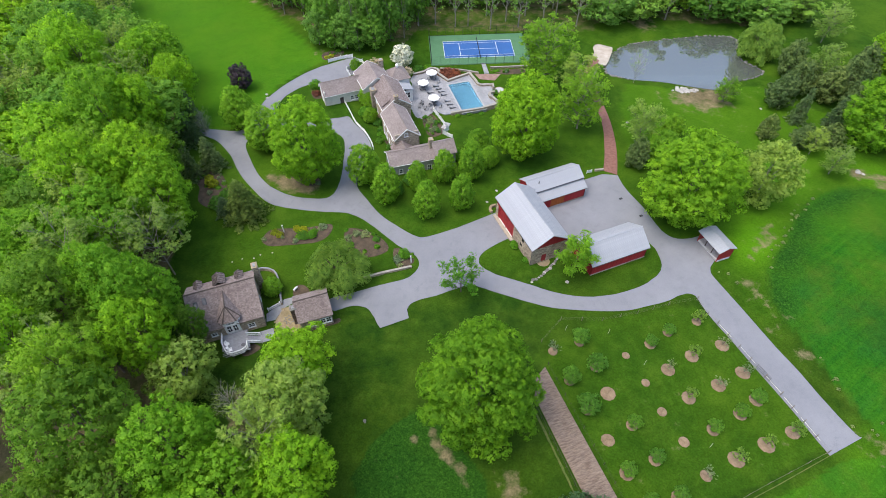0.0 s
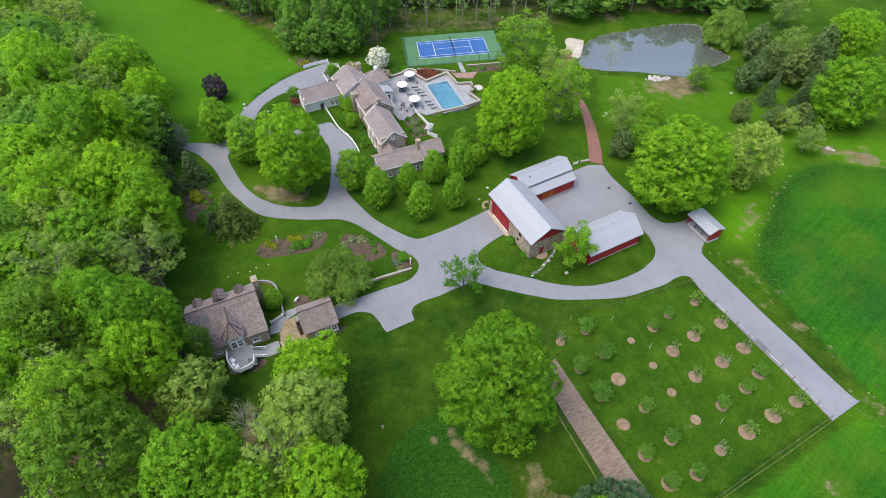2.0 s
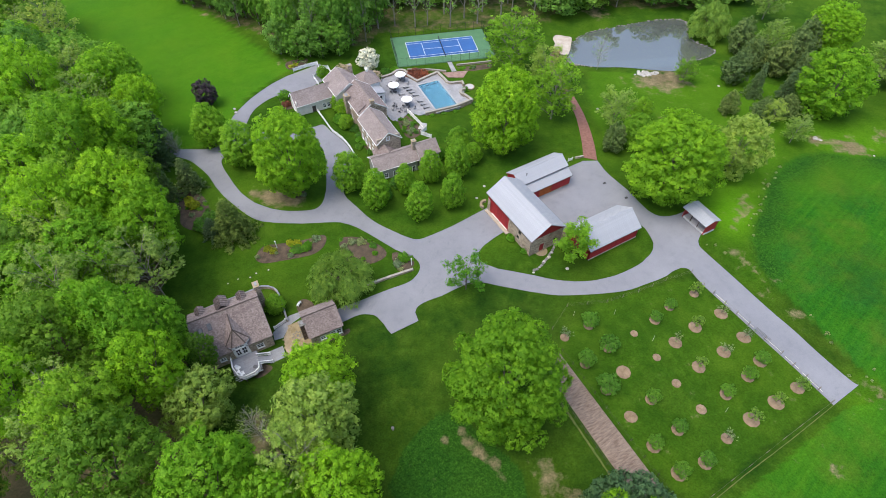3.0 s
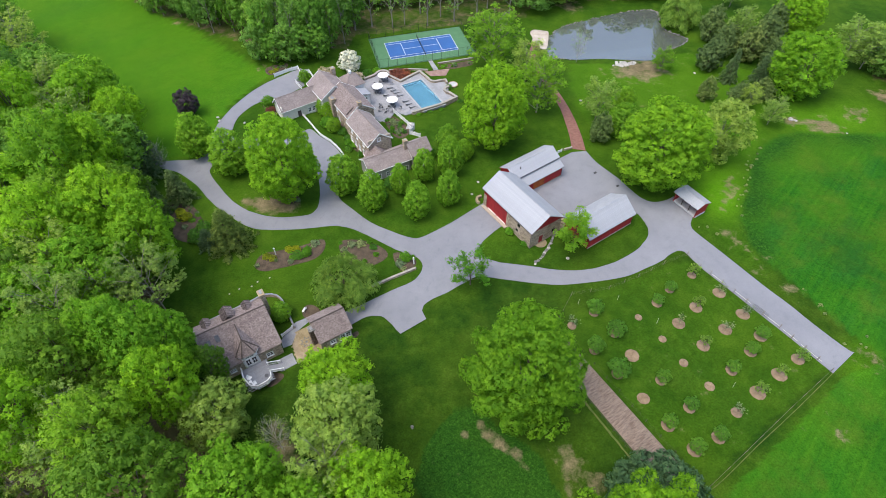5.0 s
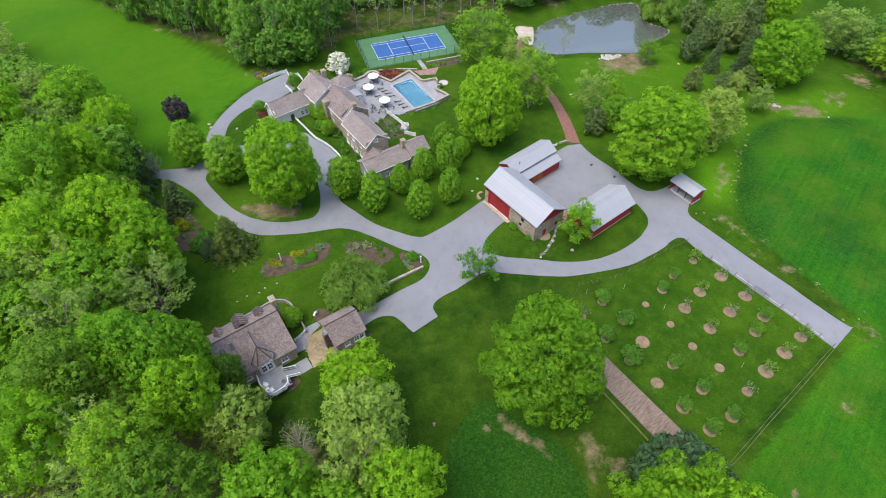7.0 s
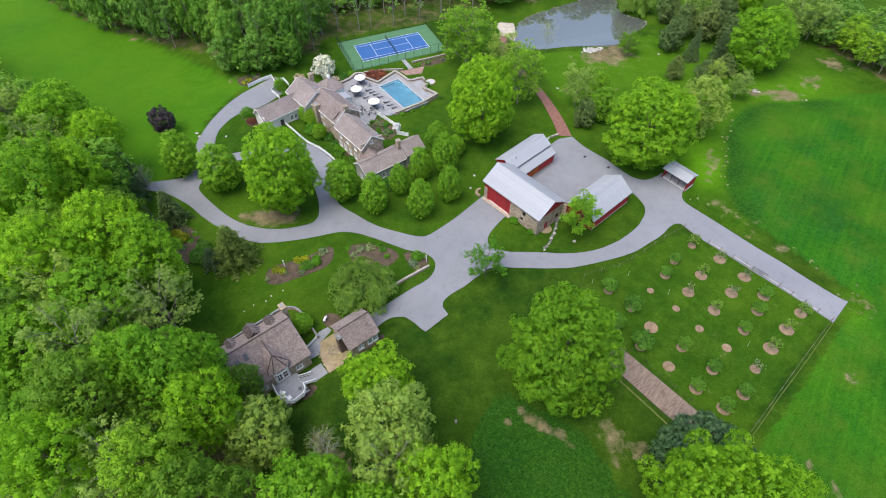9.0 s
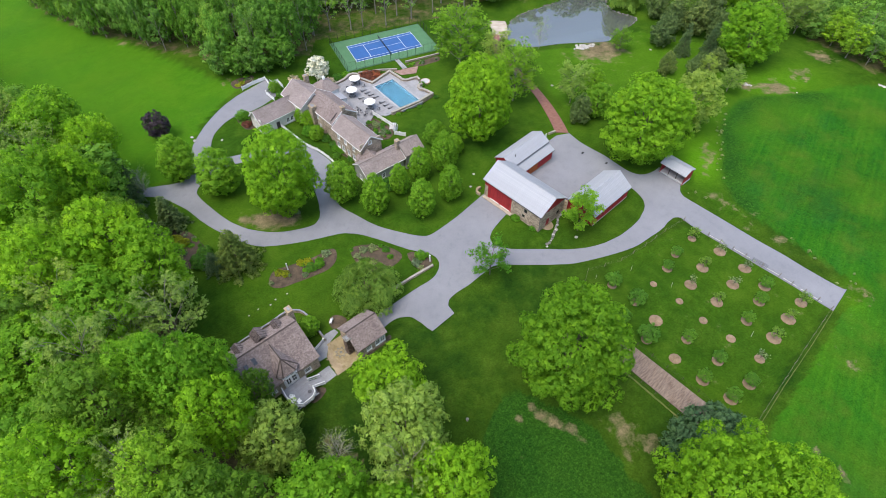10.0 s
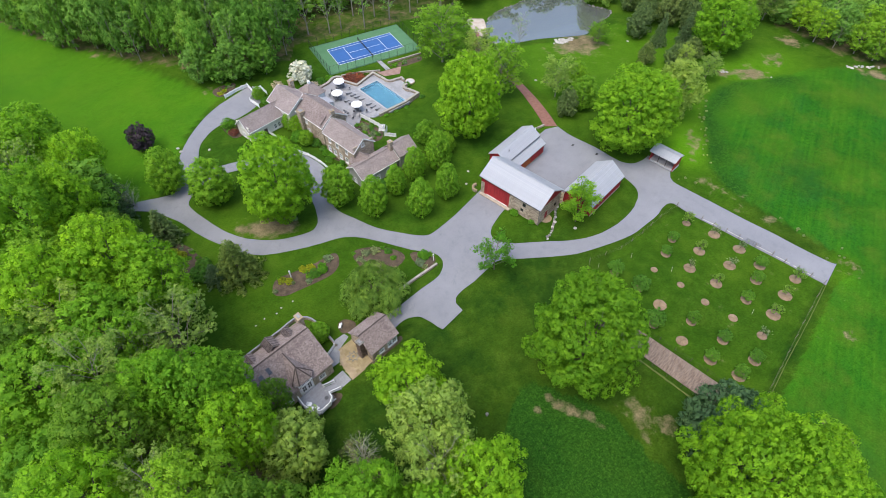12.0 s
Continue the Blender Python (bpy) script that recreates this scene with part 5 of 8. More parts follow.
class Wing:
    """A stretch of building in its own frame, whose parts hang under a thing that stands elsewhere."""

    def __init__(self, owner, x, y, z, turn):
        self.owner = owner
        self.m = owner.matrix_world.inverted() @ pose(x, y, z, 0, 0, turn)

    def part(self, name, bm, material, label="", under=None):
        bmesh.ops.transform(bm, matrix=self.m, verts=bm.verts)
        return part(name, bm, material, under or self.owner, label)

    def wall(self, p, q, z0, z1, material, holes=(), thick=0.3, peak=None, name="wall", label="", top2=None):
        """A wall from p to q with real openings; its outer face is on the right hand. peak: (how far along, height) of a gable;
        top2: the height of the top at q where it slopes. Holes: (from, to, sill, head, kind)."""
        p, q = Vector((*p, 0)), Vector((*q, 0))
        d = (q - p).normalized()
        out = Vector((d.y, -d.x, 0))
        length = (q - p).length
        at = lambda s, z, k: p + d * s + Vector((0, 0, z)) - out * (thick * k)
        xs = sorted({0.0, length, *(h[0] for h in holes), *(h[1] for h in holes)})
        zs = sorted({z0, z1, *(h[2] for h in holes), *(h[3] for h in holes)})
        solid = lambda i, j: 0 <= i < len(xs) - 1 and 0 <= j < len(zs) - 1 and not any(
            h[0] <= (xs[i] + xs[i + 1]) / 2 <= h[1] and h[2] <= (zs[j] + zs[j + 1]) / 2 <= h[3] for h in holes)
        bm = bmesh.new()
        quad = lambda *c: bm.faces.new([bm.verts.new(k) for k in c])
        for i in range(len(xs) - 1):
            for j in range(len(zs) - 1):
                if not solid(i, j):
                    continue
                a, b, c, e = xs[i], xs[i + 1], zs[j], zs[j + 1]
                quad(at(a, c, 0), at(b, c, 0), at(b, e, 0), at(a, e, 0))
                quad(at(b, c, 1), at(a, c, 1), at(a, e, 1), at(b, e, 1))
                for (k, m, s) in ((i - 1, j, ((a, c), (a, e))), (i + 1, j, ((b, e), (b, c))), (i, j - 1, ((b, c), (a, c))), (i, j + 1, ((a, e), (b, e)))):
                    if not solid(k, m):
                        (s0, w0), (s1, w1) = s
                        quad(at(s0, w0, 0), at(s1, w1, 0), at(s1, w1, 1), at(s0, w0, 1))
        if peak:
            for k in (0, 1):
                tri = [bm.verts.new(at(0, z1, k)), bm.verts.new(at(length, z1, k)), bm.verts.new(at(peak[0], peak[1], k))]
                bm.faces.new(tri if k == 0 else tri[::-1])
        bmesh.ops.remove_doubles(bm, verts=bm.verts, dist=0.001)
        w = self.part(name, bm, material, label)
        for h in holes:
            self.fill(p, d, out, h, thick)
        return w

    def fill(self, p, d, out, h, thick):
        """Put a window or door into an opening."""
        a, b, c, e, kind = h
        box_at = lambda bm, s0, s1, w0, w1, k0, k1: [bm.faces.new([v[i] for i in f]) for v in [[bm.verts.new(p + d * s + out * k + Vector((0, 0, w))) for w in (w0, w1) for s, k in ((s0, k0), (s1, k0), (s1, k1), (s0, k1))]]
                                                     for f in ((3, 2, 1, 0), (4, 5, 6, 7), (0, 1, 5, 4), (1, 2, 6, 5), (2, 3, 7, 6), (3, 0, 4, 7))]
        if kind in ("window", "glass_door", "dark_window"):
            f = 0.11 if kind != "dark_window" else 0.07
            bm = bmesh.new()
            for s in ((a - f * 0.6, a + f, c, e), (b - f, b + f * 0.6, c, e), (a + f, b - f, c, c + f), (a + f, b - f, e - f, e)):
                box_at(bm, *s, -0.10, 0.05)
            mid = (a + b) / 2
            if kind != "dark_window":
                box_at(bm, mid - 0.03, mid + 0.03, c + f, e - f, -0.08, 0.0)
                box_at(bm, a + f, mid - 0.03, (c + e) / 2 - 0.03, (c + e) / 2 + 0.03, -0.08, 0.0)
                box_at(bm, mid + 0.03, b - f, (c + e) / 2 - 0.03, (c + e) / 2 + 0.03, -0.08, 0.0)
            win = self.part("window" if kind != "glass_door" else "door", bm, M["white"] if kind != "dark_window" else M["dark_wood"],
                            "white-framed window" if kind == "window" else "white glazed door" if kind == "glass_door" else "dark-framed window")
            bm = bmesh.new()
            box_at(bm, a + f * 0.5, b - f * 0.5, c + f * 0.5, e - f * 0.5, -0.07, -0.05)
            self.part("pane", bm, M["glass"], under=win)
            if kind == "window":
                bm = bmesh.new()
                box_at(bm, a - 0.15, b + 0.15, c - 0.08, c - 0.005, -0.02, 0.14)
                self.part("sill", bm, M["white"], under=win)
        else:
            mat = {"red_door": M["red_wood"], "orange_door": M["orange_wood"], "dark_door": M["dark_wood"], "white_door": M["white"]}[kind]
            k = max(3, int((b - a) / 0.45))
            bm = bmesh.new()
            box_at(bm, a + 0.01, b - 0.01, c + 0.02, e - 0.02, -0.13, -0.10)
            door = self.part("door", bm, mat, kind.split("_")[0] + " plank door")
            for i in range(k):
                s0, s1 = a + (b - a) * i / k + 0.015, a + (b - a) * (i + 1) / k - 0.015
                bm = bmesh.new()
                box_at(bm, s0, s1, c + 0.03, e - 0.03, -0.098, -0.073)
                self.part("plank", bm, mat, under=door)
            bm = bmesh.new()
            for s in ((a, a + 0.12, c, e), (b - 0.12, b, c, e), (a + 0.12, b - 0.12, e - 0.14, e), (a + 0.12, b - 0.12, c, c + 0.14)):
                box_at(bm, *s, -0.07, -0.03)
            self.part("frame", bm, mat, under=door)
            bm = bmesh.new()
            box_at(bm, b - 0.32, b - 0.26, (c + e) / 2 - 0.12, (c + e) / 2 + 0.12, -0.03, 0.03)
            self.part("handle", bm, M["black_metal"], under=door)

    def slope(self, corners, skin, thick=0.16, label="", seam=0.5, shake=(0.30, 0.24)):
        """One pitch of a roof, from eave left, eave right, ridge right, ridge left; metal sheets with seams, or shakes."""
        c = [Vector(k) for k in corners]
        bm = bmesh.new()
        slab(bm, c, thick)
        u = (c[1] - c[0]).normalized()
        up = (c[3] - c[0]) - u * (c[3] - c[0]).dot(u)
        high, v = up.length, up.normalized()
        nrm = u.cross(v).normalized()
        if nrm.z < 0:
            nrm = -nrm
        flat = [((k - c[0]).dot(u), (k - c[0]).dot(v)) for k in c]
        x0, x1 = min(k[0] for k in flat), max(k[0] for k in flat)
        if skin == "metal":
            roof = self.part("roof", bm, M["metal_roof"], label or "grey standing-seam metal roof")
            k = max(1, round((x1 - x0) / seam))
            step = (x1 - x0) / k
            first = None
            turn = Matrix((u, v, nrm)).transposed().to_4x4() if u.cross(v).z > 0 else Matrix((-u, v, nrm)).transposed().to_4x4()
            for i in range(k):
                o = c[0] + u * (x0 + i * step if u.cross(v).z > 0 else x0 + (i + 1) * step)
                m = self.m @ Matrix.Translation(o) @ turn
                if first is None:
                    sb = bx(bmesh.new(), 0.012, step - 0.021, -0.05, high - 0.02, 0.002, 0.016)
                    bx(sb, -0.02, 0.0115, -0.05, high - 0.02, 0.002, 0.036)
                    first = part("sheet", sb, M["metal_sheet"], roof)
                    first.matrix_basis = m
                else:
                    shared("sheet", first, roof, m)
            return roof
        roof = self.part("roof", bm, M["shingle"], label or "weathered brown shake roof")
        o = c[0] + u * x0
        pieces("shingling", roof, M[skin], o, u if u.cross(v).z > 0 else u, v, x1 - x0, high, shake[0], shake[1], 0.02 if u.cross(v).z > 0 else -0.02,
               ok=lambda a, b: inside(a + x0, b, flat), gap=0.025, jitter=0.22, lean=0.025 if u.cross(v).z > 0 else -0.025, mtx=self.m)
        return roof

    def trim(self, p, q, w, h, material=None, name="trim", label=""):
        """A board along a straight edge."""
        p, q = Vector(p), Vector(q)
        d = (q - p).normalized()
        s = d.cross(Vector((0, 0, 1)))
        s = s.normalized() if s.length > 0.01 else Vector((1, 0, 0))
        n = s.cross(d).normalized()
        bm = bmesh.new()
        vs = [bm.verts.new(k + s * a + n * b) for k in (p, q) for a, b in ((-w / 2, -h / 2), (w / 2, -h / 2), (w / 2, h / 2), (-w / 2, h / 2))]
        for f in ((0, 1, 2, 3), (7, 6, 5, 4), (0, 4, 5, 1), (1, 5, 6, 2), (2, 6, 7, 3), (3, 7, 4, 0)):
            bm.faces.new([vs[i] for i in f])
        return self.part(name, bm, material or M["white"], label)

    def rubble(self, p, q, z0, z1, holes=(), peak=None, size=(0.5, 0.28), under=None):
        """Fieldstones on the outer face of a wall from p to q."""
        p, q = Vector((*p, 0)), Vector((*q, 0))
        d = (q - p).normalized()
        length = (q - p).length

        def ok(s, z):
            z += z0
            if any(h[0] - 0.25 < s < h[1] + 0.25 and h[2] - 0.15 < z < h[3] + 0.15 for h in holes):
                return False
            if z > z1 - 0.1 and peak:
                k = s / peak[0] if s < peak[0] else (length - s) / (length - peak[0])
                return z < z1 + (peak[1] - z1) * k - 0.1
            return True
        pieces("stonework", under or self.owner, M["rubble"], p + Vector((0, 0, z0)), d, (0, 0, 1), length, (peak[1] if peak else z1) - z0,
               size[0], size[1], 0.05, ok, 0.03, 0.35, mtx=self.m)

    def chimney(self, x0, x1, y0, y1, z0, z1, stone=True, cap=None, label=""):
        bm = box(x0, x1, y0, y1, z0, z1)
        ch = self.part("chimney", bm, M["mortar"] if stone else M["cream"], label or "fieldstone chimney")
        if stone:
            for p, q in (((x0, y0), (x1, y0)), ((x1, y0), (x1, y1)), ((x1, y1), (x0, y1)), ((x0, y1), (x0, y0))):
                self.rubble(p, q, z0, z1, size=(0.42, 0.25), under=ch)
        bm = box(x0 - 0.12, x1 + 0.12, y0 - 0.12, y1 + 0.12, z1, z1 + 0.16, 0.03)
        self.part("cap", bm, cap or M["sandstone"], under=ch)
        bm = box(x0 + 0.25, x1 - 0.25, y0 + 0.25, y1 - 0.25, z1 + 0.165, z1 + 0.30)
        self.part("flue", bm, M["slate"], under=ch)
        return ch


def gable_roof(w, length, width, eave, ridge, skin, at=0.5, eave2=None, cap=None):
    """Two pitches over the rectangle from (0, 0) to (length, width)."""
    e2 = eave if eave2 is None else eave2
    y = width * at
    w.slope([(0, 0, eave), (length, 0, eave), (length, y, ridge), (0, y, ridge)], skin)
    w.slope([(length, width, e2), (0, width, e2), (0, y, ridge), (length, y, ridge)], skin)
    w.trim((0, y, ridge + 0.04), (length, y, ridge + 0.04), 0.30, 0.06, cap or (M["metal_sheet"] if skin == "metal" else M["dark_wood"]), "ridge_cap", "")


# ---------------------------------------------------------------- barns
def make_barn():
    z = 1.5
    ob = thing("barn", 12.17, 91.46, z, -67.5, "stone and red board barn with a grey metal roof", "barn")
    w = Wing(ob, 12.17, 91.46, z, -67.5)
    L, W, E, R, o = 18.05, 9.5, 5.25, 8.25, 0.4
    gable_roof(w, L, W, E, R, "metal")
    t = E + 0.05
    doors = [(1.9, 4.9, 0.35, 4.3, "red_door"), (5.3, 8.3, 0.35, 4.3, "red_door")]
    w.wall((o, o), (9.0, o), -0.6, t, M["red_wood"], doors, label="red board wall")
    for i in range(20):                                             # battens between the doors and along the head of the wall
        s = o + 0.2 + i * 0.44
        if s < 8.9 and not any(d[0] - 0.1 < s - o < d[1] + 0.1 for d in doors):
            w.trim((s, o - 0.02, 0.0), (s, o - 0.02, t - 0.1), 0.05, 0.04, M["red_wood"], "batten")
    for d in doors:
        w.trim((d[0] + o, o - 0.05, 0.28), (d[1] + o, o - 0.05, 0.28), 0.12, 0.14, M["white"], "sill", "white door sill")
    stone = [(3.9, 4.7, 3.2, 4.2, "dark_window"), (3.5, 4.2, 1.5, 2.3, "dark_window")]
    w.wall((9.0, o), (L - o, o), -0.6, t, M["mortar"], stone, 0.45, label="fieldstone wall")
    w.rubble((9.0, o), (L - o, o), -0.6, t - 0.1, stone)
    w.wall((0.5, o - 0.12), (1.5, o - 0.12), -0.6, 3.6, M["mortar"], (), 0.15, label="stone jamb")
    w.rubble((0.5, o - 0.12), (1.5, o - 0.12), -0.6, 3.6)
    end = [(2.5, 3.7, 0.2, 2.4, "red_door"), (6.3, 7.1, 1.6, 2.5, "dark_window")]
    wide = W - 2 * o
    w.wall((L - o, o), (L - o, W - o), -0.6, t - 0.2, M["mortar"], end, 0.45, label="fieldstone gable wall")
    w.rubble((L - o, o), (L - o, W - o), -0.6, t - 0.3, end)
    bm = bmesh.new()
    a = [bm.verts.new(v) for v in ((L - o + 0.06, o - 0.1, t - 0.25), (L - o + 0.06, W - o + 0.1, t - 0.25), (L - o + 0.06, W / 2, R - 0.3))]
    b = [bm.verts.new(v.co - Vector((0.25, 0, 0))) for v in a]
    bm.faces.new(a), bm.faces.new(b[::-1])
    for i in range(3):
        bm.faces.new((a[i], b[i], b[(i + 1) % 3], a[(i + 1) % 3]))
    g = w.part("gable", bm, M["red_wood"], "red board gable")
    for i in range(1, 20):
        y = o + wide * i / 20
        h = (R - 0.35 - t) * (1 - abs(i - 10) / 10)
        if h > 0.15:
            k = w.trim((L - o + 0.08, y, t - 0.2), (L - o + 0.08, y, t - 0.2 + h), 0.05, 0.04, M["red_wood"], "batten")
            k.parent = g
    w.wall((o, W - o), (o, o), -0.6, t, M["red_wood"], (), peak=(wide / 2, R - 0.25), label="red board gable wall")
    w.wall((L - o, W - o), (o, W - o), -0.6, t, M["red_wood"], [(2.0, 5.0, 0.1, 3.2, "red_door")], label="red board wall")
    for y, zz in ((0.0, E), (W, E)):                                # gutters and rakes
        w.trim((0, y - 0.03 if y == 0 else y + 0.03, zz - 0.16), (L, y - 0.03 if y == 0 else y + 0.03, zz - 0.16), 0.12, 0.12, M["dark_iron"], "gutter")
    for x in (L - 0.06, 0.06):
        w.trim((x, 0.02, E - 0.16), (x, W / 2, R - 0.16), 0.10, 0.20, M["red_wood"], "rake_board")
        w.trim((x, W - 0.02, E - 0.16), (x, W / 2, R - 0.16), 0.10, 0.20, M["red_wood"], "rake_board")
    bm = bmesh.new()
    rod(bm, (L - 0.3, 0.1, E - 0.3), (L - 0.3, 0.25, 0.0), 0.06, 0.06, 8)
    w.part("downpipe", bm, M["dark_iron"])
    # stone apron before the great doors and a round step before the small one
    bm = box(0.6, 9.6, -0.45, o - 0.02, -0.8, 0.14, 0.03)
    ap = w.part("apron", bm, M["mortar"], "low stone apron")
    w.rubble((0.6, -0.45), (9.6, -0.45), -0.5, 0.12, under=ap)
    bm = bmesh.new()
    prism(bm, [(L - o + 0.1 + 1.5 * math.sin(i * math.pi / 14), o + 3.1 - 1.5 * math.cos(i * math.pi / 14)) for i in range(15)], -0.9, 0.15)
    w.part("step", bm, M["sandstone"], "half-round stone doorstep")
    return ob


def make_wing_barn():
    z = 1.5
    ob = thing("barn", 20.67, 93.02, z, 23.7, "red board stable wing with a stepped metal roof", "barn")
    w = Wing(ob, 20.67, 93.02, z, 23.7)
    L, W, E, R, o = 14.9, 5.8, 4.69, 6.31, 0.3
    gable_roof(w, L, W, E, R, "metal")
    w.wall((0.3, o), (L - o, o), 3.0, E - 0.02, M["red_wood"], label="red board wall")
    w.wall((L - o, o), (L - o, W - o), -0.5, E, M["red_wood"], [(2.0, 3.2, 2.6, 3.6, "dark_window")], peak=(W / 2 - o, R - 0.2), label="red board gable wall")
    w.wall((L - o, W - o), (o, W - o), -0.5, E - 0.02, M["red_wood"], label="red board wall")
    w.wall((o, W - o), (o, o), -0.5, E, M["red_wood"], (), peak=(W / 2 - o, R - 0.2), label="red board gable wall")
    d, e0, e1 = LEAN_DEEP, 4.25, LEAN_EAVE
    w.slope([(0.2, -d, e1), (L, -d, e1), (L, o - 0.02, e0), (0.2, o - 0.02, e0)], "metal", 0.12)
    holes = [(4.6, 8.4, -0.1, 2.35, "orange_door")]
    w.wall((0.4, -d + 0.3), (L - o, -d + 0.3), -0.5, e1 - 0.05, M["red_wood"], holes, label="red board wall")
    w.wall((L - o, -d + 0.3), (L - o, o), -0.5, e1 - 0.05, M["red_wood"], label="red board wall")
    w.trim((8.8, -d + 0.22, 0.12), (L - o, -d + 0.22, 0.12), 0.08, 0.22, M["stone"], "baseboard", "tan stone footing")
    w.trim((0.3, -d - 0.04, e1 - 0.12), (L, -d - 0.04, e1 - 0.12), 0.1, 0.1, M["dark_iron"], "gutter")
    w.trim((0.3, -0.04, E - 0.14), (L, -0.04, E - 0.14), 0.1, 0.1, M["dark_iron"], "gutter")
    for x in (L - 0.05, 0.05):
        w.trim((x, 0.02, E - 0.15), (x, W / 2, R - 0.15), 0.10, 0.18, M["red_wood"], "rake_board")
        w.trim((x, W - 0.02, E - 0.15), (x, W / 2, R - 0.15), 0.10, 0.18, M["red_wood"], "rake_board")
    bm = bmesh.new()
    rod(bm, (3.0, 1.6, 5.4), (3.0, 1.6, 6.1), 0.09, 0.09, 8)
    rod(bm, (3.0, 1.6, 6.1), (3.0, 1.6, 6.25), 0.16, 0.16, 8)
    w.part("vent_pipe", bm, M["dark_iron"])
    bm = bmesh.new()
    rod(bm, (1.4, 0.6, 4.9), (1.4, 0.6, 5.5), 0.08, 0.08, 8)
    w.part("vent_pipe", bm, M["metal_roof"])
    return ob


LEAN_DEEP, LEAN_EAVE = 2.0, 3.05


def make_shed():
    z = 1.6
    ob = thing("shed", 31.7, 71.9, z, 22.4, "long red board shed with a pale metal roof", "shed")
    w = Wing(ob, 31.7, 71.9, z, 22.4)
    L, W, E, R, o = 14.8, 8.24, 3.4, 6.15, 0.35
    gable_roof(w, L, W, E, R, "metal")
    w.wall((o, o), (L - o, o), -0.5, E, M["red_wood"], label="red board wall")
    w.trim((o, o - 0.06, 0.18), (L - o, o - 0.06, 0.18), 0.12, 0.26, M["stone"], "baseboard", "tan stone footing")
    w.wall((L - o, o), (L - o, W - o), -0.5, E, M["red_wood"], [(2.2, 5.2, 0.0, 2.7, "red_door")], peak=(W / 2 - o, R - 0.22), label="red board gable wall")
    w.wall((L - o, W - o), (o, W - o), -0.5, E, M["red_wood"], [(1.2, 4.4, 0.0, 2.6, "red_door"), (5.0, 8.2, 0.0, 2.6, "red_door"), (8.8, 12.0, 0.0, 2.6, "red_door")], label="red board wall")
    w.wall((o, W - o), (o, o), -0.5, E, M["red_wood"], [(2.6, 4.2, 0.0, 2.3, "red_door")], peak=(W / 2 - o, R - 0.22), label="red board gable wall")
    for i in range(30):
        s = o + 0.25 + i * 0.48
        if s < L - o:
            w.trim((s, o - 0.02, 0.36), (s, o - 0.02, E - 0.25), 0.05, 0.04, M["red_wood"], "batten")
    for y, s in ((-0.04, 0), (W + 0.04, 0)):
        w.trim((0, y, E - 0.14), (L, y, E - 0.14), 0.12, 0.12, M["dark_iron"], "gutter")
    for x in (L - 0.05, 0.05):
        w.trim((x, 0.02, E - 0.16), (x, W / 2, R - 0.16), 0.10, 0.2, M["red_wood"], "rake_board")
        w.trim((x, W - 0.02, E - 0.16), (x, W / 2, R - 0.16), 0.10, 0.2, M["red_wood"], "rake_board")
    return ob


def make_hut():
    z = 1.6
    ob = thing("shed", 57.7, 82.9, z, -70, "small open-fronted red shed with a grey metal roof", "shed")
    w = Wing(ob, 57.7, 82.9, z, -70)
    L, W, E, R, o = 7.3, 4.7, 2.95, 3.85, 0.3
    gable_roof(w, L, W, E, R, "metal")
    w.wall((L - o, 0.7), (L - o, W - o), -0.4, E - 0.02, M["red_wood"], peak=(W / 2 - 0.7, R - 0.2), thick=0.15, label="red board end wall")
    w.wall((L - o, W - o), (o, W - o), -0.4, E - 0.02, M["red_wood"], thick=0.15, label="red board back wall")
    w.wall((o, W - o), (o, 0.7), -0.4, E - 0.02, M["red_wood"], peak=(W / 2 - o, R - 0.2), thick=0.15, label="red board end wall")
    for x in (0.4, 2.55, 4.7, 6.85):
        bm = box(x - 0.08, x + 0.08, 0.9, 1.06, 0.1, E + 0.2, 0.015)
        w.part("post", bm, M["dark_wood"])
        bm = bmesh.new()
        rod(bm, (x, 0.98, E - 0.7), (x + (0.5 if x < 6 else -0.5), 0.98, E + 0.05), 0.05)
        w.part("brace", bm, M["dark_wood"])
    w.trim((0.2, 0.98, E + 0.06), (L - 0.2, 0.98, E + 0.06), 0.14, 0.2, M["dark_wood"], "beam")
    bm = box(0.2, L - 0.2, 0.85, W - 0.5, -0.4, 0.12, 0.03)
    fl = w.part("floor", bm, M["paving"], "pale stone floor")
    for x in (0.05, L - 0.05):
        w.trim((x, 0.02, E - 0.14), (x, W / 2, R - 0.14), 0.08, 0.16, M["red_wood"], "rake_board")
        w.trim((x, W - 0.02, E - 0.14), (x, W / 2, R - 0.14), 0.08, 0.16, M["red_wood"], "rake_board")
    return ob


make_barn()
make_wing_barn()
make_shed()
make_hut()

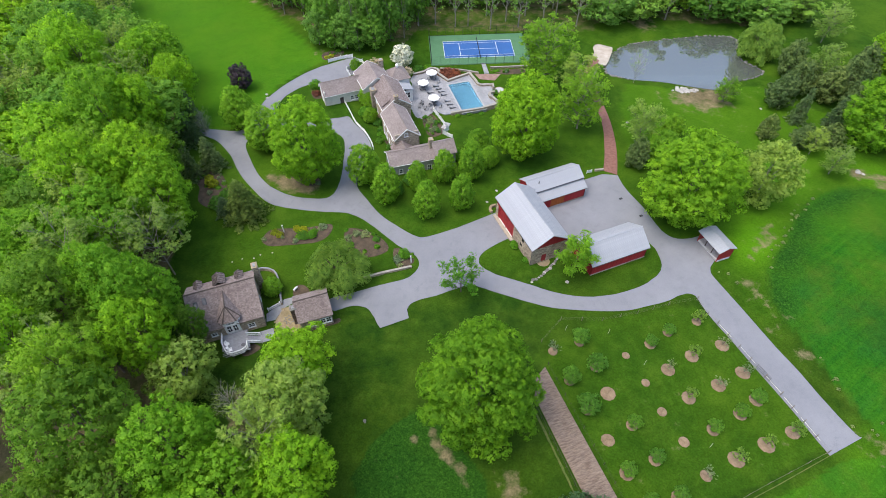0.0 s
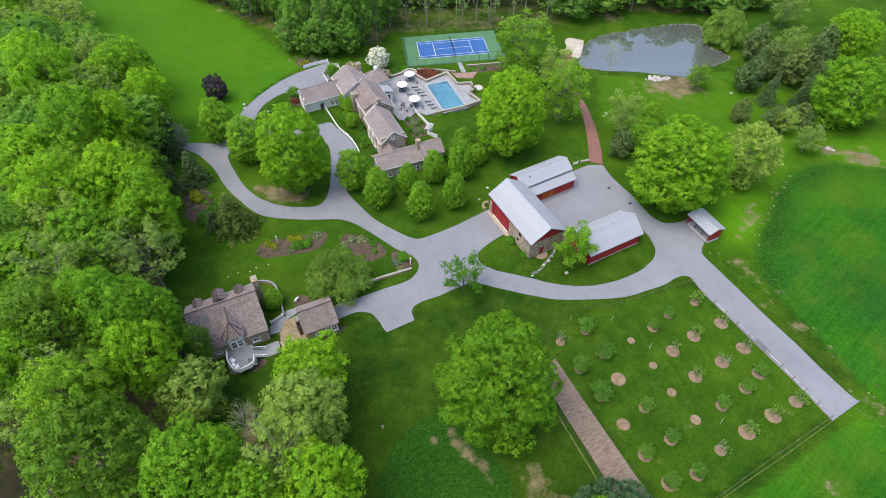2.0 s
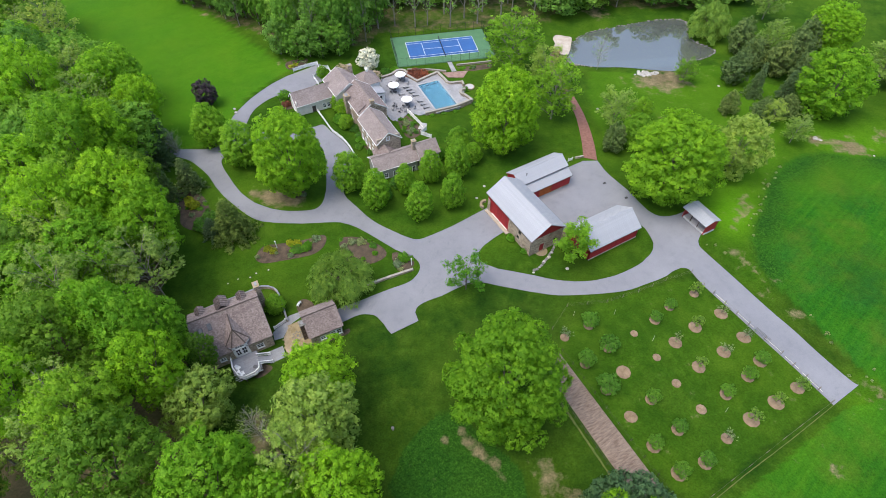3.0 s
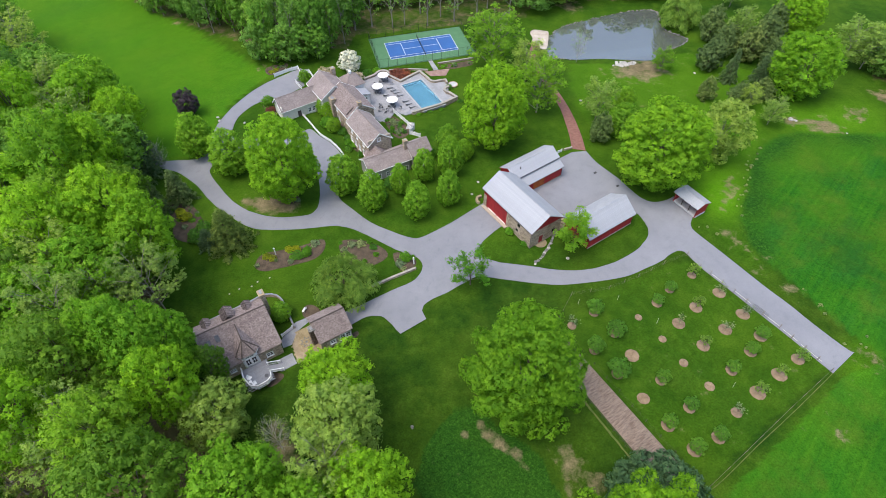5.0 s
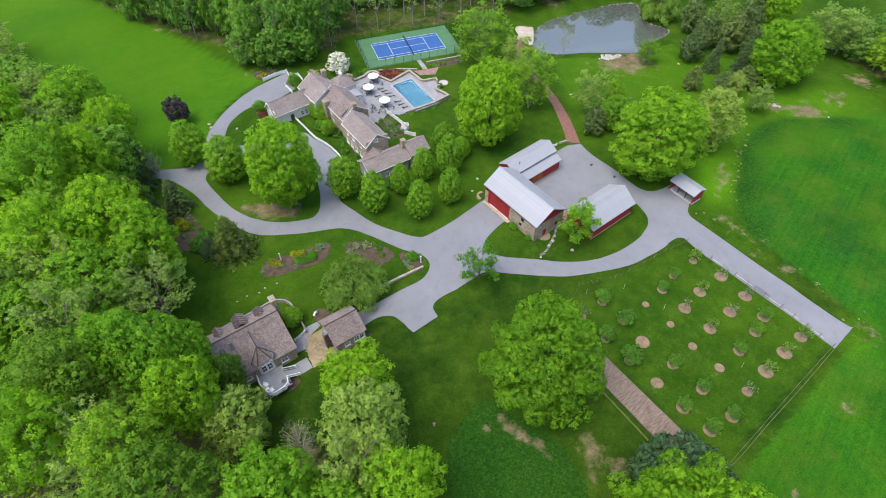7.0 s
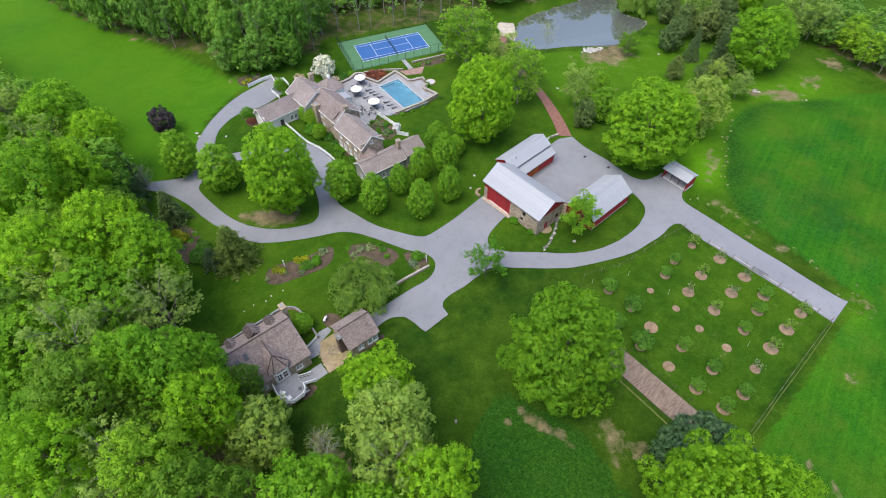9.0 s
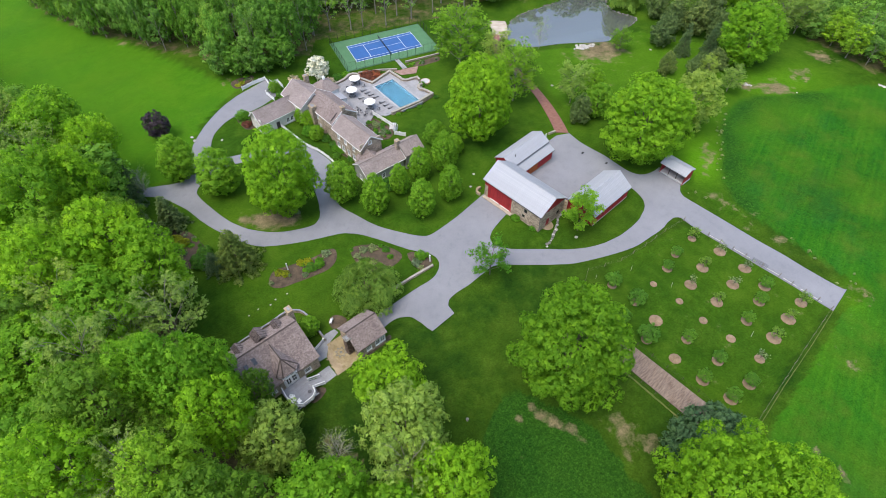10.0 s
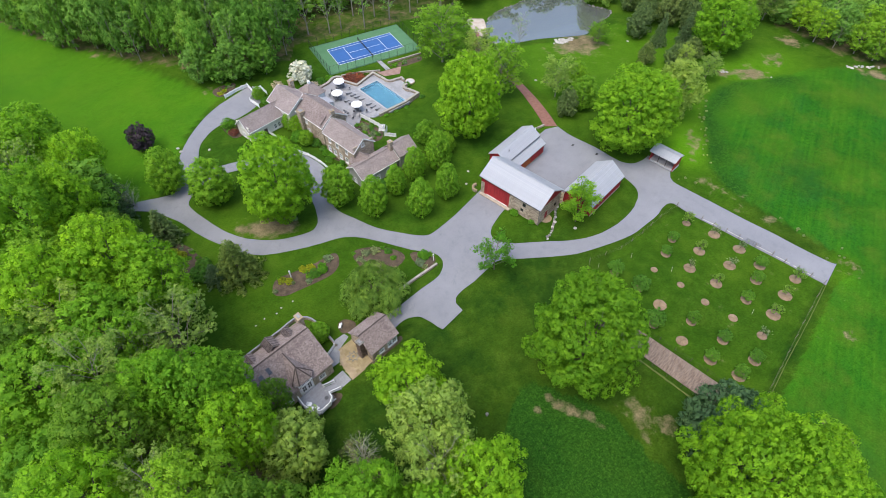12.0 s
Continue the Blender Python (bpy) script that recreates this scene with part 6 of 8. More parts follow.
# ---------------------------------------------------------------- main house
def plain_wing(w, L, W, E, R, skin, wall, fronts=(), ends=(), backs=(), ends2=(), o=0.35, foot=-1.2, stone=False, white_rakes=True, sides="frbl"):
    """A gabled stretch of house: roof, four walls with openings, white rakes and gutters."""
    gable_roof(w, L, W, E, R, skin, cap=M["shingle"])
    t = E - 0.02
    half = W / 2 - o
    mat = M["mortar"] if stone else wall
    for k, p, q, holes, pk in (("f", (o, o), (L - o, o), fronts, None), ("r", (L - o, o), (L - o, W - o), ends, (half, R - 0.2)),
                               ("b", (L - o, W - o), (o, W - o), backs, None), ("l", (o, W - o), (o, o), ends2, (half, R - 0.2))):
        if k in sides:
            w.wall(p, q, foot, t, mat, holes, peak=pk)
            if stone:
                w.rubble(p, q, foot, t - 0.1, holes, peak=pk)
    if white_rakes:
        for x in (L + 0.02, -0.02):
            w.trim((x, -0.03, E - 0.08), (x, W / 2, R - 0.02), 0.07, 0.24, M["white"], "rake_board")
            w.trim((x, W + 0.03, E - 0.08), (x, W / 2, R - 0.02), 0.07, 0.24, M["white"], "rake_board")
        w.trim((0, -0.06, E - 0.10), (L, -0.06, E - 0.10), 0.12, 0.12, M["white"], "gutter")
        w.trim((0, W + 0.06, E - 0.10), (L, W + 0.06, E - 0.10), 0.12, 0.12, M["white"], "gutter")


def win(a, z0=1.0, wide=0.95, high=1.5, kind="window"):
    return (a, a + wide, z0, z0 + high, kind)


def make_house():
    z = 0.2
    ob = thing("house", -10.0, 125.0, z, 0, "rambling stone and clapboard house with weathered shake roofs", "house")
    # garage wing
    w = Wing(ob, -34.6, 135.2, z, 22.3)
    plain_wing(w, 12.8, 6.4, 4.0, 6.9, "shakes_pale", M["cream"], fronts=[(4.4, 5.5, 0.3, 2.6, "dark_door"), win(7.6), win(8.9), (10.3, 11.4, 0.3, 2.6, "dark_door")],
               ends2=[win(2.2, 1.2), win(2.5, 4.2, 0.8, 1.0)], ends=[], backs=[], sides="fbl", foot=-0.6)
    # cross gable
    w = Wing(ob, -14.7, 139.4, z, 112.5)
    plain_wing(w, 10.0, 9.0, 6.1, 8.95, "shakes_pale", M["cream"], ends2=[win(1.2, 1.2, 1.1, 1.6), win(2.8, 1.2, 1.1, 1.6), win(2.0, 4.2, 1.1, 1.4)], backs=[win(1.0, 4.0), win(3.0, 4.0)], foot=-0.8)
    # centre
    w = Wing(ob, -8.7, 129.0, z, 111.0)
    plain_wing(w, 12.8, 8.6, 6.1, 9.1, "shakes", M["cream"], stone=True, backs=[win(1.5, 1.0), win(3.3, 1.0), win(5.2, 1.0), win(2.3, 3.9, 0.9, 1.2), win(4.4, 3.9, 0.9, 1.2)],
               fronts=[win(1.0, 1.0), win(2.6, 1.0), win(1.6, 3.9), win(4.0, 3.9)], foot=-1.6)
    w.chimney(8.2, 9.9, 7.9, 9.3, -1.2, 7.4, label="broad fieldstone chimney on the front wall")
    w.chimney(-0.1, 0.8, 3.9, 4.9, 8.0, 9.6, label="stone chimney on the ridge")
    # a shed dormer low on the front pitch
    w.slope([(2.6, 8.4, 6.75), (0.9, 8.4, 6.75), (0.9, 6.0, 8.35), (2.6, 6.0, 8.35)], "shakes", 0.1)
    w.wall((2.5, 8.2), (1.0, 8.2), 6.0, 6.75, M["cream"], [(0.25, 1.25, 6.15, 6.65, "dark_window")], 0.12)
    # south body
    w = Wing(ob, -5.9, 114.9, z, 110.8)
    plain_wing(w, 12.8, 7.2, 6.3, 9.1, "shakes_pale", M["cream"], stone=True, backs=[win(1.0, 1.0, 1.1, 1.7), win(3.2, 1.0, 1.1, 1.7), win(5.6, 1.0, 1.1, 1.7), win(8.0, 1.0, 1.1, 1.7), win(10.0, 1.0, 1.1, 1.7),
               win(1.6, 4.0), win(4.6, 4.0), win(8.4, 4.0)], ends2=[win(2.6, 6.6, 0.9, 1.1), win(1.0, 1.0), win(4.4, 1.0)], fronts=[win(2.0, 1.0), win(4.0, 1.0), win(3.0, 4.0)], foot=-1.4)
    # link between the south body and the low wing
    w = Wing(ob, -6.8, 110.3, z, 110.8)
    plain_wing(w, 5.6, 5.6, 3.6, 6.0, "shakes", M["cream"], stone=True, backs=[win(1.8, 0.8)], foot=-1.2, white_rakes=False)
    # low wing and its taller end
    w = Wing(ob, -13.4, 104.8, z, 17.5)
    plain_wing(w, 12.0, 6.6, 3.9, 6.0, "shakes_pale", M["grey_wood"], fronts=[win(2.0, 0.9), win(4.4, 0.9), win(7.4, 0.9), (9.6, 10.6, 0.0, 2.1, "glass_door")], ends2=[win(2.4, 0.9)], foot=-1.2)
    w = Wing(ob, -2.0, 107.7, z, 19.2)
    plain_wing(w, 6.0, 6.2, 4.9, 7.2, "shakes_pale", M["grey_wood"], fronts=[win(1.2, 0.9, 0.9, 1.7), win(2.9, 0.9, 0.9, 1.7)], ends=[win(2.2, 1.0)], foot=-1.2, white_rakes=False)
    w.chimney(-0.5, 0.5, 3.1, 4.1, 5.2, 8.0)
    # garden pavilion with a hipped roof and a small white lantern
    w = Wing(ob, -15.6, 142.9, z, 22.0)
    a, b, e, r = 6.4, 6.8, 4.2, 6.9
    w.slope([(0, 0, e), (a, 0, e), (a / 2 + 0.3, b / 2, r), (a / 2 - 0.3, b / 2, r)], "shakes_pale")
    w.slope([(a, b, e), (0, b, e), (a / 2 - 0.3, b / 2, r), (a / 2 + 0.3, b / 2, r)], "shakes_pale")
    w.slope([(a, 0, e), (a, b, e), (a / 2 + 0.3, b / 2, r), (a / 2 + 0.3, b / 2, r - 0.001)][:3] + [(a / 2 + 0.3, b / 2 + 0.01, r)], "shakes_pale")
    w.slope([(0, b, e), (0, 0, e), (a / 2 - 0.3, b / 2, r), (a / 2 - 0.3, b / 2 + 0.01, r)], "shakes_pale")
    for p, q, hl in (((0.4, 0.4), (a - 0.4, 0.4), [(1.0, 2.2, 0.1, 2.6, "glass_door"), (2.6, 3.8, 0.1, 2.6, "glass_door")]),
                     ((a - 0.4, 0.4), (a - 0.4, b - 0.4), [(0.9, 2.1, 0.1, 2.6, "glass_door"), (2.9, 4.1, 0.1, 2.6, "glass_door")]), ((a - 0.4, b - 0.4), (0.4, b - 0.4), []), ((0.4, b - 0.4), (0.4, 0.4), [])):
        w.wall(p, q, -1.6, e - 0.02, M["white"], hl)
    bm = box(a / 2 - 0.35, a / 2 + 0.35, b / 2 - 0.35, b / 2 + 0.35, r - 0.2, r + 0.55, 0.03)
    lan = w.part("lantern", bm, M["white"], "white roof lantern")
    bm = bmesh.new()
    bmesh.ops.create_cone(bm, cap_ends=True, segments=4, radius1=0.62, radius2=0.02, depth=0.5, matrix=pose(a / 2, b / 2, r + 0.8, 0, 0, 45))
    w.part("lantern_roof", bm, M["white"], under=lan)
    w.chimney(-1.6, -0.4, 5.4, 6.6, 2.0, 8.5, cap=M["sandstone"], label="tall tan stone chimney")
    # bay with a pale lead roof and white windows facing the terrace
    w = Wing(ob, -12.6, 139.8, z, 21.0)
    w.slope([(0, 0, 3.9), (0, 3.8, 3.9), (4.0, 3.8, 2.9), (4.0, 0, 2.9)][::-1], "metal", seam=0.8)
    w.wall((3.8, 0.2), (3.8, 3.6), -1.5, 2.85, M["white"], [(0.3, 1.5, -0.6, 2.3, "glass_door"), (1.9, 3.1, -0.6, 2.3, "glass_door")], 0.15)
    w.wall((0.2, 0.2), (3.8, 0.2), -1.5, 2.75, M["white"], [(1.0, 2.8, 0.2, 2.2, "window")], 0.15)
    w.wall((3.8, 3.6), (0.2, 3.6), -1.5, 2.75, M["white"], [(1.0, 2.8, 0.2, 2.2, "window")], 0.15)
    return ob


make_house()


# ---------------------------------------------------------------- cottage, its deck and garden house
def make_cottage():
    z = 1.0
    ob = thing("cottage", -48.0, 54.9, z, 20.2, "fieldstone cottage with a shake roof, dormers and a turret bay", "cottage")
    w = Wing(ob, -48.0, 54.9, z, 20.2)
    L, W, E, R, V, E2, o = 13.5, 11.0, 3.8, 8.06, 6.85, 5.5, 0.4
    gable_roof(w, L, W, E, R, "shakes", at=V / W, eave2=E2)
    holes = [(2.6, 3.7, 1.4, 2.4, "window"), (9.6, 10.9, 1.0, 2.3, "window")]
    w.wall((o, o), (L - o, o), -0.8, E, M["mortar"], holes, label="fieldstone wall")
    w.rubble((o, o), (L - o, o), -0.8, E - 0.1, holes)
    for (p, q, pk, hl) in (((L - o, o), (L - o, W - o), (V - o, R - 0.2), [(3.2, 4.2, 0.0, 2.1, "dark_door"), (5.6, 6.6, 1.0, 2.2, "window")]),
                           ((o, W - o), (o, o), (W - V - o, R - 0.2), [(4.0, 5.0, 1.0, 2.2, "window")])):
        w.wall(p, q, -0.8, E, M["mortar"], hl, peak=pk, label="fieldstone gable wall")
        w.rubble(p, q, -0.8, E - 0.1, hl, peak=pk)
    # the back wall stands higher than the front one
    w.wall((L - o, W - o), (o, W - o), -0.8, E2, M["mortar"], [(2.0, 3.0, 1.0, 2.3, "window"), (6.0, 7.0, 1.0, 2.3, "window"), (10.0, 11.0, 1.0, 2.3, "window")], label="fieldstone wall")
    # dormers on the back pitch, in dark boards
    for u, wide, high in ((2.5, 1.5, 0.9), (6.7, 2.2, 1.5), (10.5, 1.5, 0.9)):
        y1, zb = W - 0.7, E2 + 0.35
        y0 = V + 0.9
        top = zb + high + wide * 0.45
        w.slope([(u - wide / 2 - 0.15, y1 + 0.3, zb + high), (u - wide / 2 - 0.15, y0, zb + high), (u, y0, top), (u, y1 + 0.3, top)][::-1], "shakes_dark", 0.08, label="dark dormer roof")
        w.slope([(u + wide / 2 + 0.15, y0, zb + high), (u + wide / 2 + 0.15, y1 + 0.3, zb + high), (u, y1 + 0.3, top), (u, y0, top)][::-1], "shakes", 0.08, label="ribbed dormer roof")
        for i in range(5):
            y = y0 + 0.25 + (y1 - y0 - 0.2) * i / 4
            w.trim((u + wide / 2 + 0.15, y, zb + high + 0.06), (u + 0.05, y, top + 0.06), 0.09, 0.05, M["dark_wood"], "rib")
        w.wall((u + wide / 2, y1), (u - wide / 2, y1), zb - 0.3, zb + high, M["dark_wood"], [(0.3, wide - 0.3, zb + 0.1, zb + high - 0.1, "dark_window")], 0.12, peak=(wide / 2, top - 0.1))
        for s in (-1, 1):
            x = u + s * wide / 2
            p, q = ((x, y1), (x, y0)) if s < 0 else ((x, y0), (x, y1))
            w.wall(p, q, zb - 0.8, zb + high, M["dark_wood"], (), 0.1)
    w.chimney(13.35, 14.35, 9.7, 11.1, -0.8, 7.5, label="tall fieldstone chimney at the back corner")
    # skylights
    for u, v in ((3.5, 5.0), (1.8, 4.7)):
        zz = E + (R - E) * v / V
        k = (R - E) / V
        bm = bmesh.new()
        slab(bm, [(u - 0.4, v - 0.6, zz - 0.6 * k + 0.16), (u + 0.4, v - 0.6, zz - 0.6 * k + 0.16), (u + 0.4, v + 0.6, zz + 0.6 * k + 0.16), (u - 0.4, v + 0.6, zz + 0.6 * k + 0.16)], 0.14)
        sky_l = w.part("skylight", bm, M["dark_iron"], "dark-framed roof skylight")
        bm = bmesh.new()
        slab(bm, [(u - 0.27, v - 0.47, zz - 0.47 * k + 0.18), (u + 0.27, v - 0.47, zz - 0.47 * k + 0.18), (u + 0.27, v + 0.47, zz + 0.47 * k + 0.18), (u - 0.27, v + 0.47, zz + 0.47 * k + 0.18)], 0.03)
        w.part("pane", bm, M["glass"], under=sky_l)
    # turret bay: a hipped roof over a glazed garden room
    e, r = 5.0, 7.5
    x0, x1, xm = 5.0, 9.4, 7.2
    va, vb = 4.2, -0.15
    w.slope([(x0, va - 0.2, e), (x0, vb + 0.9, e), (xm, 2.1, r), (xm, 6.1, r)], "shakes", 0.12)
    w.slope([(x1, vb + 0.9, e), (x1, va - 0.2, e), (xm, 6.1, r), (xm, 2.1, r)], "shakes", 0.12)
    w.slope([(x0, vb + 0.9, e), (x0 + 0.9, vb, e), (xm, 2.1, r), (xm, 2.11, r)], "shakes", 0.12)
    w.slope([(x0 + 0.9, vb, e), (x1 - 0.9, vb, e), (xm, 2.1, r), (xm - 0.01, 2.1, r)], "shakes", 0.12)
    w.slope([(x1 - 0.9, vb, e), (x1, vb + 0.9, e), (xm, 2.1, r), (xm, 2.09, r)], "shakes", 0.12)
    for p, q in (((x0, vb + 0.9, e), (xm, 2.1, r)), ((x0 + 0.9, vb, e), (xm, 2.1, r)), ((x1 - 0.9, vb, e), (xm, 2.1, r)), ((x1, vb + 0.9, e), (xm, 2.1, r)), ((xm, 6.1, r), (xm, 2.1, r))):
        w.trim((p[0], p[1], p[2] + 0.05), (q[0], q[1], q[2] + 0.05), 0.22, 0.07, M["dark_wood"], "hip_cap")
    d = 0.25
    f0, f1 = (x0 + d, vb + 1.0), (x0 + 1.0, vb + d)
    g0, g1 = (x1 - 1.0, vb + d), (x1 - d, vb + 1.0)
    dk = 1.5
    w.wall(f0, f1, dk - 2.2, e - 0.02, M["white"], [(0.18, 0.82, dk + 0.1, dk + 2.2, "glass_door"), (0.18, 0.82, dk + 2.45, e - 0.25, "window")], 0.12)
    w.wall(f1, g0, dk - 2.2, e - 0.02, M["white"], [(0.15, 1.12, dk + 0.1, dk + 2.2, "glass_door"), (1.3, 2.27, dk + 0.1, dk + 2.2, "glass_door"), (0.3, 2.1, dk + 2.45, e - 0.25, "window")], 0.12)
    w.wall(g0, g1, dk - 2.2, e - 0.02, M["white"], [(0.18, 0.82, dk + 0.1, dk + 2.2, "glass_door"), (0.18, 0.82, dk + 2.45, e - 0.25, "window")], 0.12)
    w.wall((x0 + d, 1.6), f0, dk - 2.2, e - 0.02, M["white"], (), 0.12)
    w.wall(g1, (x1 - d, 1.6), dk - 2.2, e - 0.02, M["white"], (), 0.12)
    return ob


def make_deck():
    z = 1.0
    ob = thing("deck", -48.0, 54.9, z, 20.2, "raised grey board deck with white railings", "deck")
    w = Wing(ob, -48.0, 54.9, z, 20.2)
    dk = 1.45
    edge = [(4.9, -0.1), (4.7, -2.2), (5.3, -4.4), (6.3, -5.2), (8.3, -5.1), (9.2, -4.5), (9.4, -3.4), (9.4, -1.3), (9.6, -0.1)]
    bm = bmesh.new()
    prism(bm, edge, dk - 0.22, dk - 0.04)
    w.part("joists", bm, M["grey_wood"], "deck framing")
    pieces("decking", ob, M["boards"], (4.5, -5.4, dk - 0.03), (1, 0, 0), (0, 1, 0), 5.2, 5.3, 3.0, 0.14, 0.03, ok=lambda a, b: inside(a + 4.5, b - 5.4, edge), gap=0.012, jitter=0.05, mtx=w.m)
    rail = edge[:7]
    spindle = []

    def railing(line, hgt=0.95, zs=None):
        for i in range(len(line) - 1):
            p, q = Vector((*line[i], 0)), Vector((*line[i + 1], 0))
            za, zb = (dk, dk) if zs is None else (zs[i], zs[i + 1])
            w.trim((p.x, p.y, za + hgt), (q.x, q.y, zb + hgt), 0.14, 0.07, M["white"], "handrail")
            w.trim((p.x, p.y, za + 0.15), (q.x, q.y, zb + 0.15), 0.07, 0.07, M["white"], "bottom_rail")
            k = max(2, int((q - p).length / 0.16))
            for j in range(1, k):
                s = p.lerp(q, j / k)
                m = w.m @ Matrix.Translation((s.x, s.y, za + (zb - za) * j / k))
                if not spindle:
                    spindle.append(part("baluster", box(-0.025, 0.025, -0.025, 0.025, 0.15, hgt), M["white"], ob))
                    spindle[0].matrix_basis = m
                else:
                    shared("baluster", spindle[0], ob, m)
        for i, p in enumerate(line):
            za = dk if zs is None else zs[i]
            bm = box(p[0] - 0.08, p[0] + 0.08, p[1] - 0.08, p[1] + 0.08, za - 0.3, za + hgt + 0.12, 0.015)
            w.part("post", bm, M["white"])
    railing(rail)
    for p, q in zip(rail, rail[1:]):
        w.trim((p[0], p[1] - 0.03, dk - 0.16), (q[0], q[1] - 0.03, dk - 0.16), 0.05, 0.3, M["white"], "fascia", "white deck fascia")
    for p in rail[1:]:
        bm = box(p[0] - 0.09, p[0] + 0.09, p[1] + 0.15, p[1] + 0.33, -0.6, dk - 0.22, 0.015)
        w.part("support", bm, M["dark_wood"])
    # stairs down towards the patio, with their own rails
    k = 7
    for i in range(k):
        zz = dk - 0.1 - i * (dk - 0.05) / k
        bm = box(9.45 + i * 0.32, 9.45 + (i + 1) * 0.32 + 0.02, -3.3, -1.6, zz - 0.06, zz, 0.01)
        w.part("step", bm, M["boards"])
    railing([(9.45, -3.4), (11.75, -3.4)], 0.95, [dk, 0.1])
    railing([(9.45, -1.5), (11.75, -1.5)], 0.95, [dk, 0.1])
    return ob


def make_armchair(x, y, z, turn, proto=[]):
    if proto:
        return copy_thing(proto[0], pose(x, y, z, 0, 0, turn))
    ob = thing("garden_chair", x, y, z, turn, "white slatted garden armchair", "chair", "chairs on the deck")
    part("seat", box(-0.28, 0.28, -0.28, 0.30, 0.34, 0.40, 0.01), M["white"], ob)
    bm = bmesh.new()
    for i in range(5):
        s = -0.24 + i * 0.12
        slab(bm, [(s - 0.05, -0.28, 0.40), (s + 0.05, -0.28, 0.40), (s + 0.05, -0.48, 1.02), (s - 0.05, -0.48, 1.02)], 0.025)
    part("backrest", bm, M["white"], ob)
    for s in (-1, 1):
        part("armrest", box(s * 0.30 - 0.07, s * 0.30 + 0.07, -0.35, 0.34, 0.58, 0.61), M["white"], ob)
        for yy in (-0.3, 0.26):
            part("leg", box(s * 0.30 - 0.03, s * 0.30 + 0.03, yy - 0.03, yy + 0.03, 0, 0.58), M["white"], ob)
    proto.append(ob)
    return ob


def make_garden_house():
    z = 1.0
    ob = thing("garden_house", -28.5, 58.2, z, 19.5, "small fieldstone outbuilding with a brown shake roof", "outbuilding")
    w = Wing(ob, -28.5, 58.2, z, 19.5)
    L, W, E, R, o = 7.0, 7.1, 3.05, 5.8, 0.35
    gable_roof(w, L, W, E, R, "shakes")
    fr = [(1.8, 2.9, 0.7, 1.9, "window"), (3.9, 4.95, 0.55, 2.2, "window"), (5.05, 6.1, 0.55, 2.2, "window")]
    h = W / 2 - o
    for p, q, hl, pk in (((o, o), (L - o, o), fr, None), ((L - o, o), (L - o, W - o), [(1.4, 4.2, -0.1, 2.3, "dark_door")], (h, R - 0.2)), ((L - o, W - o), (o, W - o), [(2.0, 3.0, 0.8, 1.9, "window")], None),
                         ((o, W - o), (o, o), [(3.9, 4.9, -0.1, 2.1, "dark_door")], (h, R - 0.2))):
        w.wall(p, q, -0.6, E - 0.02, M["mortar"], hl, peak=pk, label="fieldstone wall")
        w.rubble(p, q, -0.6, E - 0.1, hl, peak=pk)
    ch = w.chimney(-0.75, 0.3, 2.3, 3.5, -0.6, 4.9, cap=M["rock_grey"], label="dark reddish fieldstone chimney at the gable")
    for c in ch.children:
        if c.name.startswith("rubble") or c.name.startswith("stone"):
            c.data.materials[0] = M["dark_rubble"]
    return ob


make_cottage()
make_deck()
make_garden_house()
dm = pose(-48.0, 54.9, 1.0, 0, 0, 20.2)
for u, v, turn in ((5.6, -2.6, 240), (6.1, -4.1, 300)):
    p = dm @ Vector((u, v, 1.46))
    make_armchair(p.x, p.y, p.z, turn)
p = dm @ Vector((5.5, -3.4, 1.46))
side_table = thing("side_table", p.x, p.y, p.z, 0, "small white round table on the deck", "table")
bm = bmesh.new()
rod(bm, (0, 0, 0.42), (0, 0, 0.46), 0.3, 0.3, 14)
part("top", bm, M["white"], side_table)
bm = bmesh.new()
rod(bm, (0, 0, 0), (0, 0, 0.42), 0.04, 0.04, 8)
part("leg", bm, M["white"], side_table)
p = dm @ Vector((8.5, -3.7, 1.46))
pot = thing("fire_bowl", p.x, p.y, p.z, 0, "dark iron bowl on the deck", "bowl")
bm = bmesh.new()
rod(bm, (0, 0, 0.0), (0, 0, 0.35), 0.22, 0.38, 14)
part("bowl", bm, M["dark_iron"], pot)

# ---------------------------------------------------------------- terrace, pool and court
TERRACE_Z = -0.90
TERRACE = [(-12.0, 147.5), (-9.8, 155.2), (-6.0, 157.0), (-3.4, 158.6), (-1.6, 157.6), (-1.0, 155.0), (1.5, 151.8), (8.4, 156.1), (10.6, 151.0), (12.5, 149.4), (15.2, 149.2),
           (15.9, 145.6), (13.9, 143.0), (16.8, 139.8), (11.4, 137.2), (2.3, 134.8), (0.4, 134.4), (-2.6, 136.4), (-5.2, 132.8), (-8.4, 131.2), (-11.6, 139.0)]
POOL_M = pose(7.0, 143.7, TERRACE_Z, 0, 0, -73.3)
PL, PW = 15.2, 6.9


def pool_ring(grow_by):
    return [tuple((POOL_M @ Vector((sx * (PL / 2 + grow_by), sy * (PW / 2 + grow_by), 0))).xy) for sx, sy in ((-1, -1), (1, -1), (1, 1), (-1, 1))]


